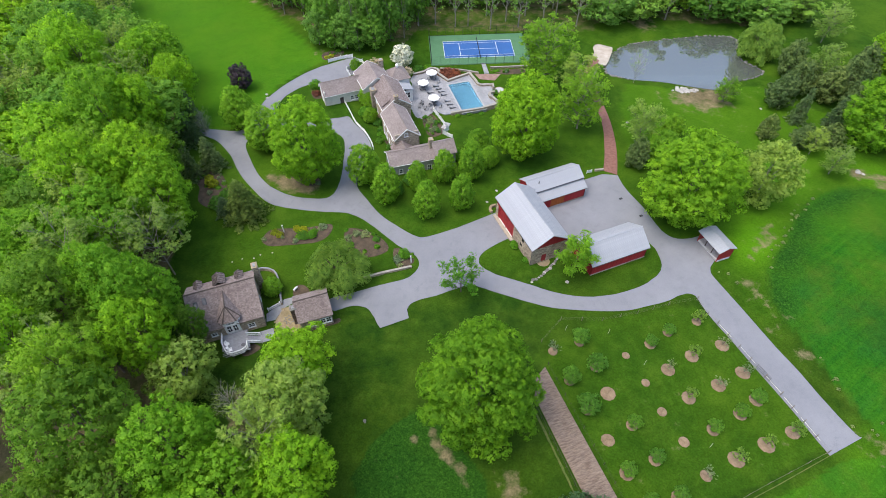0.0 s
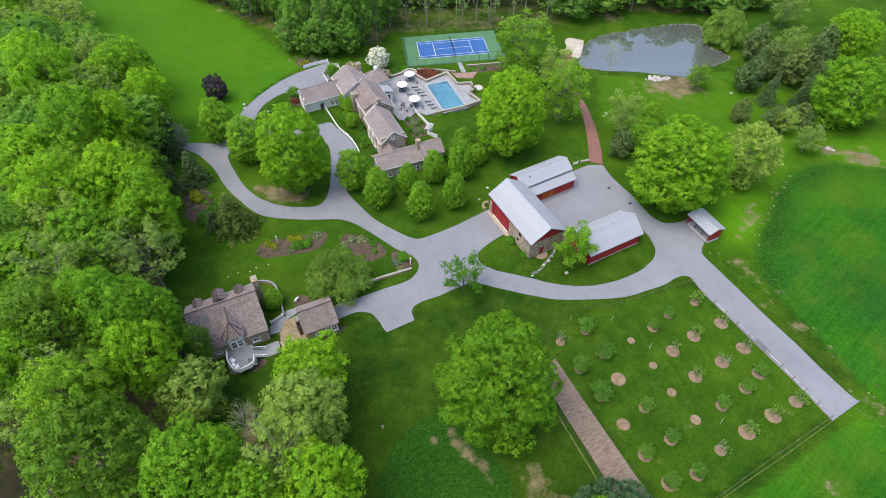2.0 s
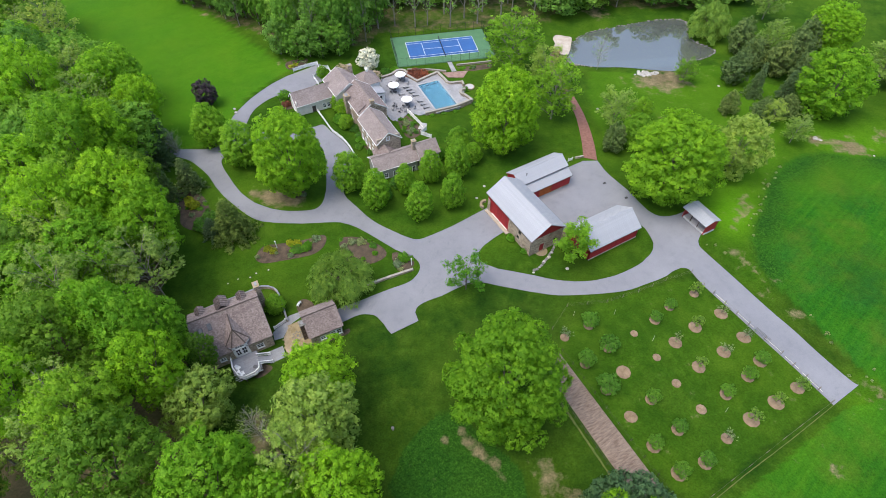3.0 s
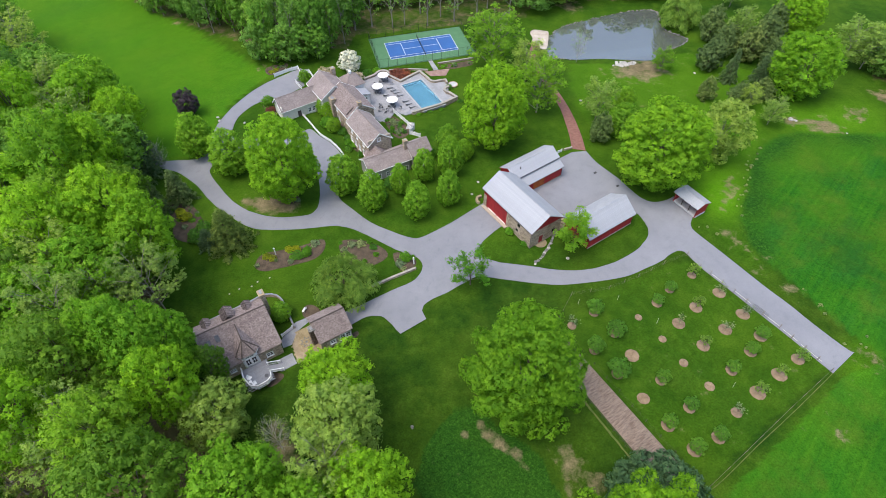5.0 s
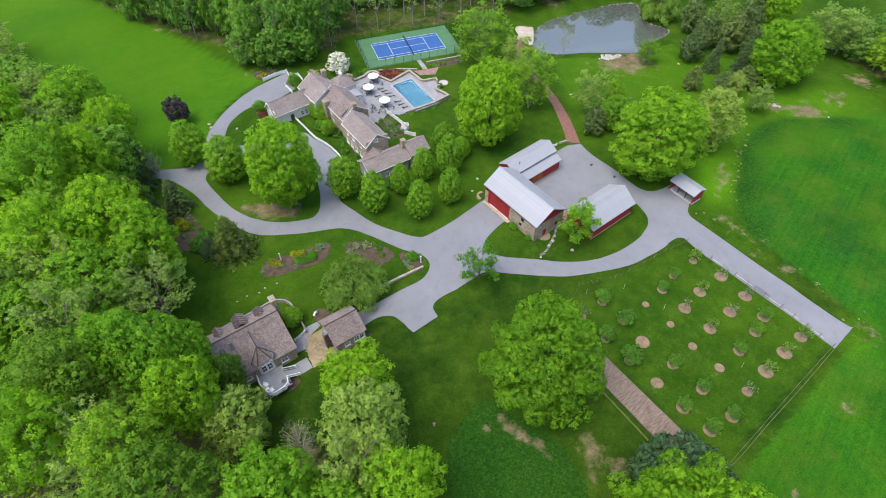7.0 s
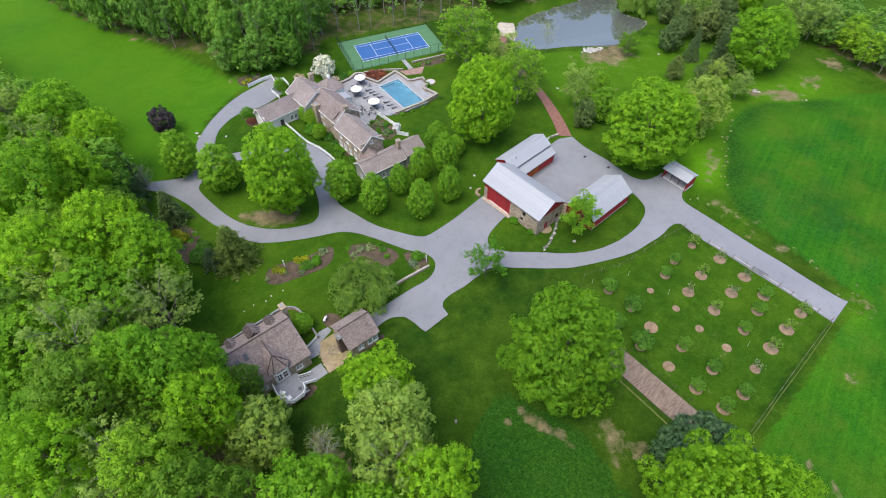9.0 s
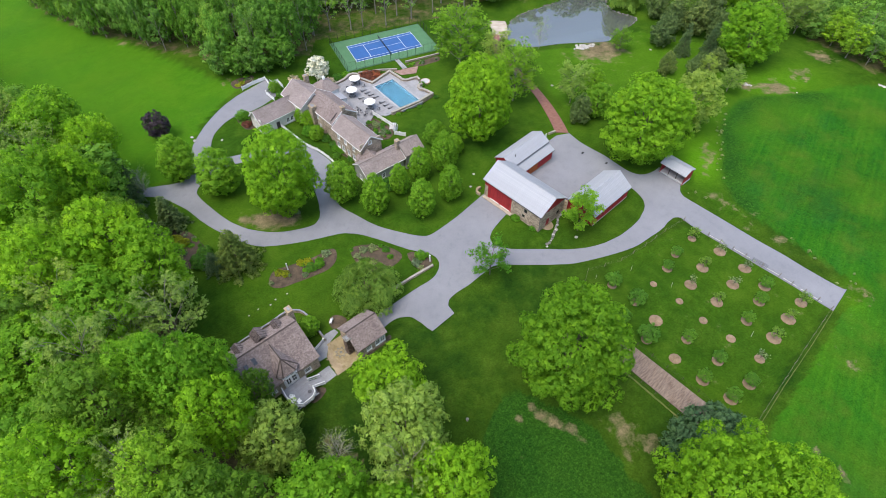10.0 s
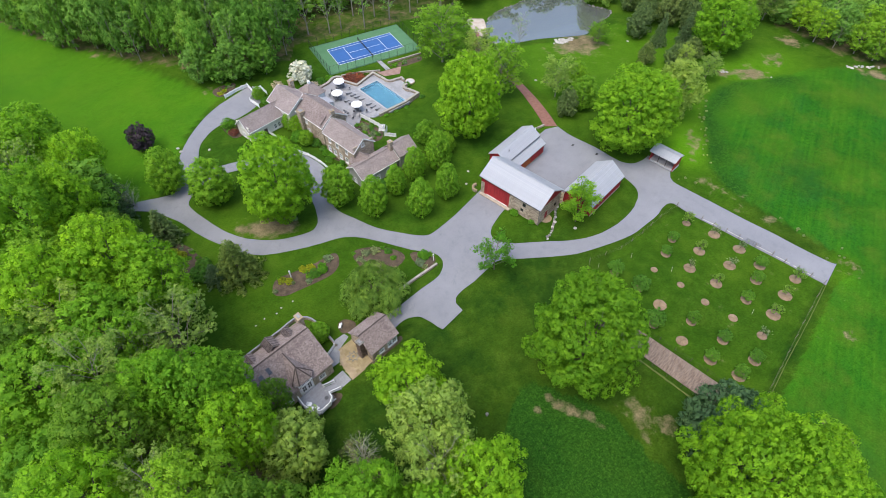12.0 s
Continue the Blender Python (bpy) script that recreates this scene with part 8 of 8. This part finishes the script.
for p, q in zip(star, star[1:] + star[:1]):
    bm = bmesh.new()
    prism(bm, [(p[0] * 0.80, p[1] * 0.80), (p[0] * 1.04, p[1] * 1.04), (q[0] * 1.04, q[1] * 1.04), (q[0] * 0.80, q[1] * 0.80)], -0.02, 0.02)
    part("flagstone", bm, M["rock_grey"], rose)
bm = bmesh.new()
prism(bm, [(0.3 * math.cos(radians(i * 45)), 0.3 * math.sin(radians(i * 45))) for i in range(8)], -0.02, 0.02)
part("flagstone", bm, M["rock_grey"], rose)
sheet("path", [[(-37.2, 58.2), (-34.3, 59.3), (-33.4, 56.8), (-36.4, 55.6)]], 0.06, M["slate"], 2.0, label="grey slate walk below the deck", category="path")
sheet("path", [[(-36.4, 62.6), (-35.0, 64.6), (-33.4, 66.4), (-31.4, 67.0), (-30.8, 66.0), (-33.2, 64.1), (-34.3, 61.2), (-36.0, 60.8)]], 0.055, M["slate"], 2.0, label="grey slate walk beside the cottage", category="path")
stone_wall(smooth_line([(-51.4, 69.4), (-48.4, 70.7), (-42.6, 72.9), (-39.6, 74.2), (-37.0, 73.5), (-35.7, 71.6), (-34.9, 69.2), (-34.2, 66.8), (-33.6, 64.9)], 2), 0.8, 0.26, cap=M["slate"], label="low curved fieldstone wall with pale coping behind the cottage")
stone_wall([(-17.3, 72.2), (-12.6, 73.7), (-6.9, 75.2)], 0.45, 0.4, cap=M["cap_stone"], label="low dry-stone wall beside the drive")
stone_wall(bow(12.6, 92.6, 1.3, 80, 230, 5), 0.55, 0.45, cap=M["sandstone"], label="low curved fieldstone wall at the barn's corner")
BEDS = [[(-41.6, 84.3), (-40.1, 86.4), (-36.3, 86.7), (-31.2, 87.1), (-27.2, 88.2), (-26.0, 87.1), (-26.7, 84.4), (-28.9, 82.5), (-32.7, 81.8), (-36.5, 81.4), (-39.6, 81.2), (-41.6, 82.4)],
        [(-22.9, 86.3), (-18.3, 86.2), (-13.6, 83.0), (-12.6, 79.9), (-16.9, 78.0), (-21.7, 80.0)],
        [(-64.2, 108.0), (-60.6, 107.4), (-56.6, 105.0), (-54.4, 100.6), (-52.6, 96.6), (-54.0, 93.2), (-57.4, 93.6), (-60.4, 96.0), (-61.2, 100.2), (-63.2, 103.2)],
        [(-35.2, 104.0), (-33.4, 105.0), (-31.6, 103.8), (-31.4, 102.2), (-33.2, 101.4), (-35.0, 102.2)],
        [(-6.2, 133.4), (-3.6, 135.2), (0.2, 127.6), (-1.6, 123.6), (-4.4, 124.4)],
        [(-21.6, 139.6), (-20.4, 139.2), (-17.2, 130.6), (-14.0, 119.6), (-15.8, 119.4), (-19.2, 130.0)],
        [(-40.6, 146.6), (-36.6, 147.0), (-35.6, 140.6), (-38.8, 139.8)],
        [(-29.6, 69.9), (-28.4, 68.4), (-29.6, 67.0), (-31.6, 67.2), (-32.0, 69.2), (-31.0, 70.2)],
        [(-39.6, 165.6), (-33.0, 167.0), (-34.4, 162.2), (-38.8, 161.2)],
        [(-11.2, 80.6), (-7.4, 79.2), (-6.6, 76.4), (-10.2, 75.4)],
        [(-38.0, 55.6), (-36.8, 55.4), (-36.0, 54.9), (-36.1, 54.2), (-37.3, 53.2), (-38.8, 52.8), (-39.4, 54.0)],
        [(-28.4, 58.0), (-24.6, 59.5), (-21.4, 60.8), (-21.2, 61.9), (-22.4, 61.6), (-28.2, 59.4)],
        [(15.4, 159.9), (20.4, 160.3), (26.7, 160.9), (26.2, 158.2), (22.4, 157.4), (19.2, 157.2)]]
for b in BEDS:
    sheet("garden_bed", [smooth_line(b, 3, True)], 0.05, M["mulch"], 1.5, 0.2, label="brown mulched garden bed", category="garden bed")

rng8 = random.Random(8)
for kind, x, y, r, h in (("shrub_yellow", -39.2, 85.2, 0.8, 0.8), ("shrub_yellow", -37.9, 84.4, 0.75, 0.8), ("shrub_yellow", -34.3, 86.4, 0.75, 0.8), ("shrub_yellow", -32.6, 86.0, 0.9, 0.9), ("shrub_dark", -32.2, 84.0, 1.3, 1.3),
                         ("shrub", -30.4, 84.3, 1.2, 1.2), ("perennial_grey", -28.4, 86.9, 1.0, 0.7), ("shrub_yellow", -58.4, 101.6, 1.4, 1.9), ("shrub_yellow", -59.8, 103.8, 1.0, 1.0), ("shrub_dark", -55.0, 94.2, 2.0, 2.0),
                         ("shrub_dark", -53.6, 97.0, 1.6, 1.6), ("shrub_rust", -0.6, 156.6, 2.0, 1.2), ("shrub_rust", 1.6, 155.2, 2.1, 1.0), ("shrub_rust", 3.8, 156.6, 2.3, 1.1), ("shrub_rust", 1.4, 157.9, 2.2, 1.1),
                         ("linden", -35.9, 68.2, 2.3, 4.4), ("linden", -22.6, 138.0, 2.6, 5.6), ("shrub", -22.4, 131.6, 2.0, 2.6), ("linden", -20.8, 129.6, 2.3, 4.2), ("shrub_dark", -17.4, 125.4, 1.2, 0.9),
                         ("shrub", -15.8, 121.6, 1.2, 1.0), ("shrub_dark", -17.6, 120.0, 1.1, 0.9), ("shrub", -38.6, 145.0, 1.8, 2.4), ("shrub_rust", -38.2, 141.6, 1.4, 1.0), ("linden", -27.8, 155.6, 1.9, 4.0),
                         ("shrub_dark", -26.6, 152.6, 1.4, 1.8), ("perennial_grey", -3.8, 131.6, 0.9, 0.8), ("shrub_dark", -2.4, 128.6, 0.7, 0.7), ("perennial_grey", -3.2, 126.0, 0.9, 0.8), ("shrub_dark", -1.4, 125.8, 0.7, 0.6),
                         ("shrub", -8.8, 78.4, 1.3, 1.7), ("perennial_grey", -10.0, 77.2, 1.0, 0.9), ("shrub_yellow", -36.6, 163.6, 0.8, 0.5), ("shrub_yellow", -38.0, 162.6, 0.8, 0.5), ("perennial_grey", -18.0, 84.6, 1.0, 0.8),
                         ("shrub_dark", -15.4, 83.2, 0.9, 0.7), ("perennial_grey", -20.2, 85.0, 0.9, 0.7), ("shrub", 16.2, 80.9, 1.1, 1.2), ("shrub", 18.6, 76.6, 0.9, 0.8), ("shrub_dark", 17.8, 138.8, 0.9, 0.6),
                         ("shrub", 16.6, 142.0, 0.8, 0.6), ("shrub_dark", 7.6, 135.3, 0.8, 0.5), ("shrub", 4.2, 134.2, 0.8, 0.5), ("shrub", 11.4, 136.1, 0.8, 0.5), ("shrub_dark", -8.0, 159.0, 1.6, 1.6), ("shrub", -5.0, 160.4, 1.5, 1.2),
                         ("shrub_dark", -12.0, 99.4, 2.2, 3.0), ("shrub_dark", -8.4, 103.2, 1.8, 2.0), ("shrub", 3.6, 113.4, 1.8, 2.4), ("linden", 12.0, 110.0, 2.8, 6.0), ("shrub_dark", 16.0, 146.0, 1.0, 1.0), ("shrub", -19.6, 134.6, 1.9, 2.2), ("linden", -21.4, 135.6, 2.5, 5.2), ("shrub_dark", -18.6, 128.4, 1.6, 1.4), ("shrub", -17.2, 123.2, 1.2, 1.0), ("shrub", -23.6, 141.2, 1.6, 2.0), ("shrub_dark", -14.2, 117.6, 1.2, 1.0), ("perennial", -1.8, 130.4, 0.7, 0.6), ("shrub_dark", -4.8, 127.0, 0.7, 0.8)):
    grow(kind, x, y, r, h)

for bed, n in ((0, 9), (1, 8), (2, 10), (3, 4), (4, 16), (5, 12), (6, 5), (8, 6), (9, 5), (12, 8)):
    b = BEDS[bed]
    done = 0
    while done < n:
        x, y = rng8.uniform(min(p[0] for p in b), max(p[0] for p in b)), rng8.uniform(min(p[1] for p in b), max(p[1] for p in b))
        if inside(x, y, b):
            grow(rng8.choice(("perennial", "perennial_grey")), x, y, rng8.uniform(0.3, 0.75), rng8.uniform(0.3, 0.7), group="low plants in the garden beds")
            done += 1

for i in range(12):
    k = rng8.random()
    x, y = ((61.5, 71.5), (72.2, 47.0), (74.8, 38.8))[i % 3]
    grow("weed", x + rng8.gauss(0.8, 1.3), y + rng8.gauss(0, 2.6), rng8.uniform(0.15, 0.38), rng8.uniform(0.2, 0.4), group="dry weeds beside the drive")


for i in range(22):
    (ax, ay), (bx_, by) = rng8.choice(list(zip(FIELD_RIM[1:6], FIELD_RIM[2:7])))
    k = rng8.random()
    grow("weed", ax + (bx_ - ax) * k + rng8.gauss(-1.2, 0.8), ay + (by - ay) * k + rng8.gauss(0.8, 0.8), rng8.uniform(0.15, 0.38), rng8.uniform(0.2, 0.4), group="dry weeds along the field")


def lamp_post(x, y):
    ob = thing("lamp_post", x, y, land(x, y), 30, "white garden lamp post with a glass lantern", "lamp post")
    part("post", box(-0.09, 0.09, -0.09, 0.09, -0.2, 1.75, 0.015), M["white"], ob)
    part("collar", box(-0.13, 0.13, -0.13, 0.13, 1.755, 1.83, 0.01), M["white"], ob)
    part("lantern", box(-0.12, 0.12, -0.12, 0.12, 1.835, 2.13, 0.01), M["glass"], ob)
    bm = bmesh.new()
    bmesh.ops.create_cone(bm, cap_ends=True, segments=4, radius1=0.24, radius2=0.03, depth=0.2, matrix=pose(0, 0, 2.235, 0, 0, 45))
    part("roof", bm, M["white"], ob)


lamp_post(-37.2, 85.6)
lamp_post(-7.1, 76.6)
bath = thing("bird_bath", -13.8, 39.3, land(-13.8, 39.3), 0, "small pale stone bird bath on the lawn", "bird bath")
for nm, a, b, r0, r1 in (("foot", -0.05, 0.12, 0.2, 0.16), ("stem", 0.12, 0.6, 0.08, 0.08), ("bowl", 0.6, 0.75, 0.15, 0.29)):
    bm = bmesh.new()
    rod(bm, (0, 0, a), (0, 0, b), r0, r1, 14)
    part(nm, bm, M["rock_grey"], bath)
picket_fence([(-36.1, 63.4), (-34.0, 65.0)], 0.9, "short white railing beside the cottage walk")
bench = thing("garden_bench", -31.5, 68.9, land(-31.5, 68.9), 60, "white slatted garden bench in a round bed", "bench")
for i in range(4):
    part("slat", box(-0.55, 0.55, -0.24 + i * 0.13, -0.13 + i * 0.13, 0.42, 0.46), M["white"], bench)
for i in range(3):
    part("back_slat", box(-0.55, 0.55, -0.29, -0.26, 0.52 + i * 0.15, 0.62 + i * 0.15), M["white"], bench)
for sx in (-0.5, 0.5):
    part("leg", box(sx - 0.04, sx + 0.04, -0.3, -0.22, -0.05, 0.95), M["white"], bench)
    part("leg", box(sx - 0.04, sx + 0.04, 0.18, 0.26, -0.05, 0.42), M["white"], bench)


# ---------------------------------------------------------------- rocks
def rock_mesh(seed):
    r = random.Random(seed)
    bm = bmesh.new()
    bmesh.ops.create_icosphere(bm, subdivisions=2, radius=1.0)
    off = Vector((r.uniform(0, 50), r.uniform(0, 50), 0))
    for v in bm.verts:
        v.co *= 1 + 0.45 * noise.noise(v.co * 1.2 + off)
        v.co.z *= 0.6
    me = bpy.data.meshes.new("rock")
    bm.to_mesh(me)
    bm.free()
    me.materials.append(M["rock"])
    return me


ROCKS = [rock_mesh(i) for i in range(4)]
GREY_ROCKS = [rock_mesh(i + 10) for i in range(4)]
for me in GREY_ROCKS:
    me.materials[0] = M["rock_grey"]


def rock(x, y, s, group="", label="rough pale boulder lying in the grass", kinds=ROCKS):
    ob = new("rock", rng8.choice(kinds))
    ob.matrix_world = Matrix.LocRotScale((x, y, land(x, y) - basin(x, y) + s * 0.12), Euler((0, 0, rng8.uniform(0, 6.3))), (s, s * rng8.uniform(0.7, 1.2), s * rng8.uniform(0.6, 0.9)))
    return tagged(ob, label, "rock", group)


for i in range(44):
    rock(75.6 + rng8.gauss(0, 1.4), 147.7 + rng8.gauss(0, 0.9), rng8.uniform(0.35, 0.7), "rocks on the pond bank", "pale flat rock on the pond bank")
edge_stones = [tuple(Vector(p).lerp(Vector(q), k / 3)) for p, q in zip(pond_line, pond_line[1:] + pond_line[:1]) for k in range(3)]
for x, y in edge_stones:
    if y > 155 or x < 57 or x > 96:
        rock(x + rng8.uniform(-0.4, 0.4), y + rng8.uniform(-0.4, 0.4), rng8.uniform(0.25, 0.5), "stones round the pond", "grey stone at the pond's edge", GREY_ROCKS)
for x, y, s in ((26.7, 70.6, 0.4), (95.2, 137.8, 0.5), (108.1, 107.3, 0.9), (109.0, 106.5, 0.6), (128.5, 122.0, 0.7), (-52.6, 139.8, 0.5), (-53.2, 141.6, 0.5), (-45.6, 137.4, 0.4), (-69.0, 126.2, 0.4),
                (53.5, 130.6, 0.4), (-47.0, 76.5, 0.2), (-45.0, 77.4, 0.22), (-42.4, 77.6, 0.18), (-41.2, 78.6, 0.2), (-38.6, 79.2, 0.2), (119.0, 98.0, 0.25), (13.4, 99.5, 0.35), (10.8, 95.4, 0.35)):
    rock(x, y, s)
for i in range(20):
    k = i / 19
    rock(19.0 + 8.6 * k + 0.5 * math.sin(k * 5) + rng8.uniform(-0.15, 0.15), 70.7 + 8.0 * k + rng8.uniform(-0.15, 0.15), rng8.uniform(0.28, 0.40), "stepping stones behind the barn", "flat stepping stone in the lawn", ROCKS if i % 3 == 0 else GREY_ROCKS)
for i in range(4):
    st = thing("garden_step", 28.2 + 0.62 * i, 79.4 + 0.66 * i, land(28, 80) + 0.02, 47, "rough stone step between the barn and the shed", "step", "steps between the barns")
    part("tread", box(-0.42, 0.42, -1.0, 1.0, -0.3, 0.12 + 0.12 * i, 0.03), M["sandstone"], st)
for i in range(16):
    k = i / 15
    rock(145.0 + 9.0 * k + rng8.uniform(-0.8, 0.8), 92.2 - 5.0 * k + rng8.uniform(-0.8, 0.8), rng8.uniform(0.25, 0.6), "stones along the field's edge", "pale fieldstone at the edge of the wood")
for x, y in ((43.8, 96.5), (47.4, 90.6)):
    dr = thing("drain", x, y, land(x, y) + 0.055, 24, "dark iron drain grate in the courtyard", "drain")
    part("frame", box(-0.45, 0.45, -0.3, 0.3, -0.05, 0.012), M["dark_iron"], dr)
    for i in range(7):
        part("bar", box(-0.4 + i * 0.12, -0.34 + i * 0.12, -0.26, 0.26, 0.013, 0.03), M["black_metal"], dr)

# ---------------------------------------------------------------- orchard
SPOTS = [(51.7, 60.8, 0.95, "apple_pale"), (45.1, 58.2, 1.0, "apple"), (40.9, 55.5, 1.1, "apple"), (55.1, 55.3, 1.35, "apple_thin"), (48.4, 52.9, 1.3, "apple_pale"), (43.0, 50.0, 1.3, "apple_thin"),
         (57.1, 49.4, 1.4, "apple_thin"), (51.6, 46.8, 1.3, "apple_thin"), (35.6, 53.0, 0.75, ""), (38.1, 47.3, 0.8, ""), (45.3, 44.3, 1.3, "apple_pale"), (57.6, 43.9, 1.25, "apple"),
         (39.7, 41.6, 0.9, ""), (30.6, 45.1, 1.4, ""), (53.7, 41.2, 1.2, "apple"), (61.8, 37.8, 1.3, "apple_pale"), (47.9, 38.3, 1.2, "apple"), (56.3, 35.6, 1.4, "apple_pale"), (29.2, 50.4, 0.95, "apple"),
         (27.0, 55.9, 1.0, "apple"), (23.9, 47.7, 1.1, "apple"), (26.2, 42.0, 1.1, "apple"), (33.7, 39.1, 1.1, "apple"), (42.1, 36.1, 0.95, ""), (50.2, 33.1, 1.4, "apple_pale"), (28.9, 36.4, 1.2, ""),
         (36.3, 33.0, 1.1, "apple"), (44.2, 30.4, 1.0, "apple_thin"), (31.0, 30.8, 1.3, "apple"), (38.6, 26.9, 1.2, "apple"), (33.4, 25.8, 1.3, "apple"), (21.5, 53.9, 0.9, "apple_thin")]
bm = bmesh.new()
mid = bm.verts.new((0, 0, 0.10))
n = 22
r1 = [bm.verts.new((0.72 * math.cos(i * 2 * math.pi / n), 0.72 * math.sin(i * 2 * math.pi / n), 0.08)) for i in range(n)]
r2 = [bm.verts.new((math.cos(i * 2 * math.pi / n) * (1 + 0.05 * math.sin(i * 2.7)), math.sin(i * 2 * math.pi / n) * (1 + 0.05 * math.sin(i * 3.1)), 0.0)) for i in range(n)]
r3 = [bm.verts.new((v.co.x, v.co.y, -0.15)) for v in r2]
for i in range(n):
    j = (i + 1) % n
    bm.faces.new((mid, r1[i], r1[j])), bm.faces.new((r1[i], r2[i], r2[j], r1[j])), bm.faces.new((r2[i], r3[i], r3[j], r2[j]))
mound = bpy.data.meshes.new("mulch_ring")
bm.to_mesh(mound)
bm.free()
mound.materials.append(M["bark_chips"])
for x, y, r, kind in SPOTS:
    ob = new("mulch_ring", mound)
    ob.matrix_world = Matrix.LocRotScale((x, y, land(x, y) + 0.05), Euler((0, 0, rng8.uniform(0, 6))), (r, r * rng8.uniform(0.92, 1.05), 1.0))
    tagged(ob, "round bed of tan bark chips in the orchard", "mulch", "orchard mulch rings")
    if kind:
        big = kind == "apple" and x < 31
        grow(kind, x + 0.1, y + 0.1, (2.0 if big else 1.35) * rng8.uniform(0.85, 1.1), (3.5 if big else 2.7) * rng8.uniform(0.85, 1.1), group="orchard trees")
wire_fence([(53.4, 66.2), (54.3, 62.3), (55.7, 60.2), (59.3, 52.0), (62.4, 44.9), (64.3, 39.6), (66.2, 34.2)], 1.4, 3.4, "wooden post and wire fence along the orchard", M["post_wood"], False, 4, 0.07, ())
wire_fence([(66.2, 34.2), (54.0, 29.0), (41.6, 23.5), (32.9, 19.7)], 1.3, 4.2, "thin post and wire fence at the orchard's end", M["post_wood"], False, 3, 0.05, ())
wire_fence([(53.4, 66.2), (47.0, 64.8), (40.0, 62.6), (32.5, 60.9), (24.0, 61.0), (19.5, 56.0)], 1.3, 4.6, "thin post and wire fence round the orchard lawn", M["post_wood"], False, 3, 0.05, ())
gate = thing("gate", 59.9, 50.5, land(59.9, 50.5), -65.5, "thin dark metal field gate in the orchard fence", "gate")
for h in (0.3, 0.65, 1.0, 1.3):
    bm = bmesh.new()
    rod(bm, (0, 0.12, h), (3.2, 0.12, h), 0.03)
    part("bar", bm, M["dark_iron"], gate)
for x in (0.0, 1.6, 3.2):
    bm = bmesh.new()
    rod(bm, (x, 0.12, 0.25), (x, 0.12, 1.35), 0.03)
    part("upright", bm, M["dark_iron"], gate)
for a, b in (((60.2, 51.4), (58.7, 55.0)), ((62.8, 45.2), (61.2, 48.8)), ((66.0, 36.4), (64.4, 40.6)), ((56.2, 60.2), (57.6, 57.2)), ((64.2, 41.4), (63.0, 44.4))):
    rail = thing("fence_rail", a[0], a[1], land(*a) + 0.05, 0, "weathered white rail lying along the drive", "rail", "rails along the drive")
    bm = bmesh.new()
    rod(bm, (0, 0, 0.06), (b[0] - a[0], b[1] - a[1], land(*b) - land(*a) + 0.06), 0.045, 0.045, 6)
    part("rail", bm, M["cream"], rail)
for x, y in ((38.6, 50.9), (46.2, 35.0), (33.0, 57.8), (24.6, 58.6)):
    st = thing("stake", x, y, land(x, y), 0, "leaning wooden stake in the orchard", "stake", "stakes in the orchard")
    bm = bmesh.new()
    rod(bm, (0, 0, -0.2), (0.25, 0.4, 1.3), 0.022)
    part("stick", bm, M["cream"], st)


def make_plot():
    """The tilled plot: soil thrown up in uneven ridges across its length."""
    a, b, c, d = Vector((16.2, 46.5)), Vector((19.6, 50.6)), Vector((30.2, 22.6)), Vector((25.6, 20.6))
    nu, nv = 14, 120
    vs, fs = [], []
    for j in range(nv + 1):
        for i in range(nu + 1):
            s, t = i / nu, j / nv
            p = a.lerp(b, s).lerp(d.lerp(c, s), t)
            edge = min(1.0, 6 * min(s, 1 - s, 4 * t, 4 * (1 - t)))
            h = 0.10 + 0.09 * math.sin(t * 150 + 1.2 * noise.noise(Vector((p.x, p.y, 0)) * 0.6)) + 0.12 * noise.noise(Vector((p.x, p.y, 5)) * 1.1)
            vs.append((p.x, p.y, land(p.x, p.y) + 0.03 + (0.03 + max(0, h)) * edge))
    for j in range(nv):
        for i in range(nu):
            k = j * (nu + 1) + i
            fs.append((k, k + 1, k + nu + 2, k + nu + 1))
    ob = raw("garden_plot", vs, fs, M["tilled"])
    return tagged(ob, "long strip of tilled brown soil in low ridges", "garden plot", kind="structure")


make_plot()
wire_fence([(15.6, 46.0), (25.0, 20.2)], 1.1, 3.2, "dark post and wire fence beside the tilled plot", M["dark_wood"], False, 3, 0.05, (1.0,))
wire_fence([(20.2, 51.0), (30.9, 22.8)], 1.1, 3.2, "dark post and wire fence on the orchard side of the plot", M["dark_wood"], False, 3, 0.05, ())

# strips of straw-coloured grass along the fences
for line, width in (([(67.0, 34.0), (54.7, 28.5), (45.0, 24.4), (36.3, 20.5), (33.0, 19.2)], 0.11), ([(15.0, 46.2), (18.6, 36.4), (21.8, 27.2), (24.4, 20.2)], 0.3)):
    fine = smooth_line(line, 12)
    sides = [[], []]
    for (p, q) in zip(fine, fine[1:]):
        d = Vector((q[0] - p[0], q[1] - p[1])).normalized()
        for k in (0, 1):
            w = width * (0.6 + 0.5 * noise.noise(Vector((p[0], p[1], 3 + k)) * 1.7)) * (1 if k else -1)
            sides[k].append((p[0] - d.y * w, p[1] + d.x * w))
    sheet("verge", [sides[0] + sides[1][::-1]], 0.035, M["straw"], 3.0, label="thin strip of straw-coloured grass along a fence", category="grass verge")
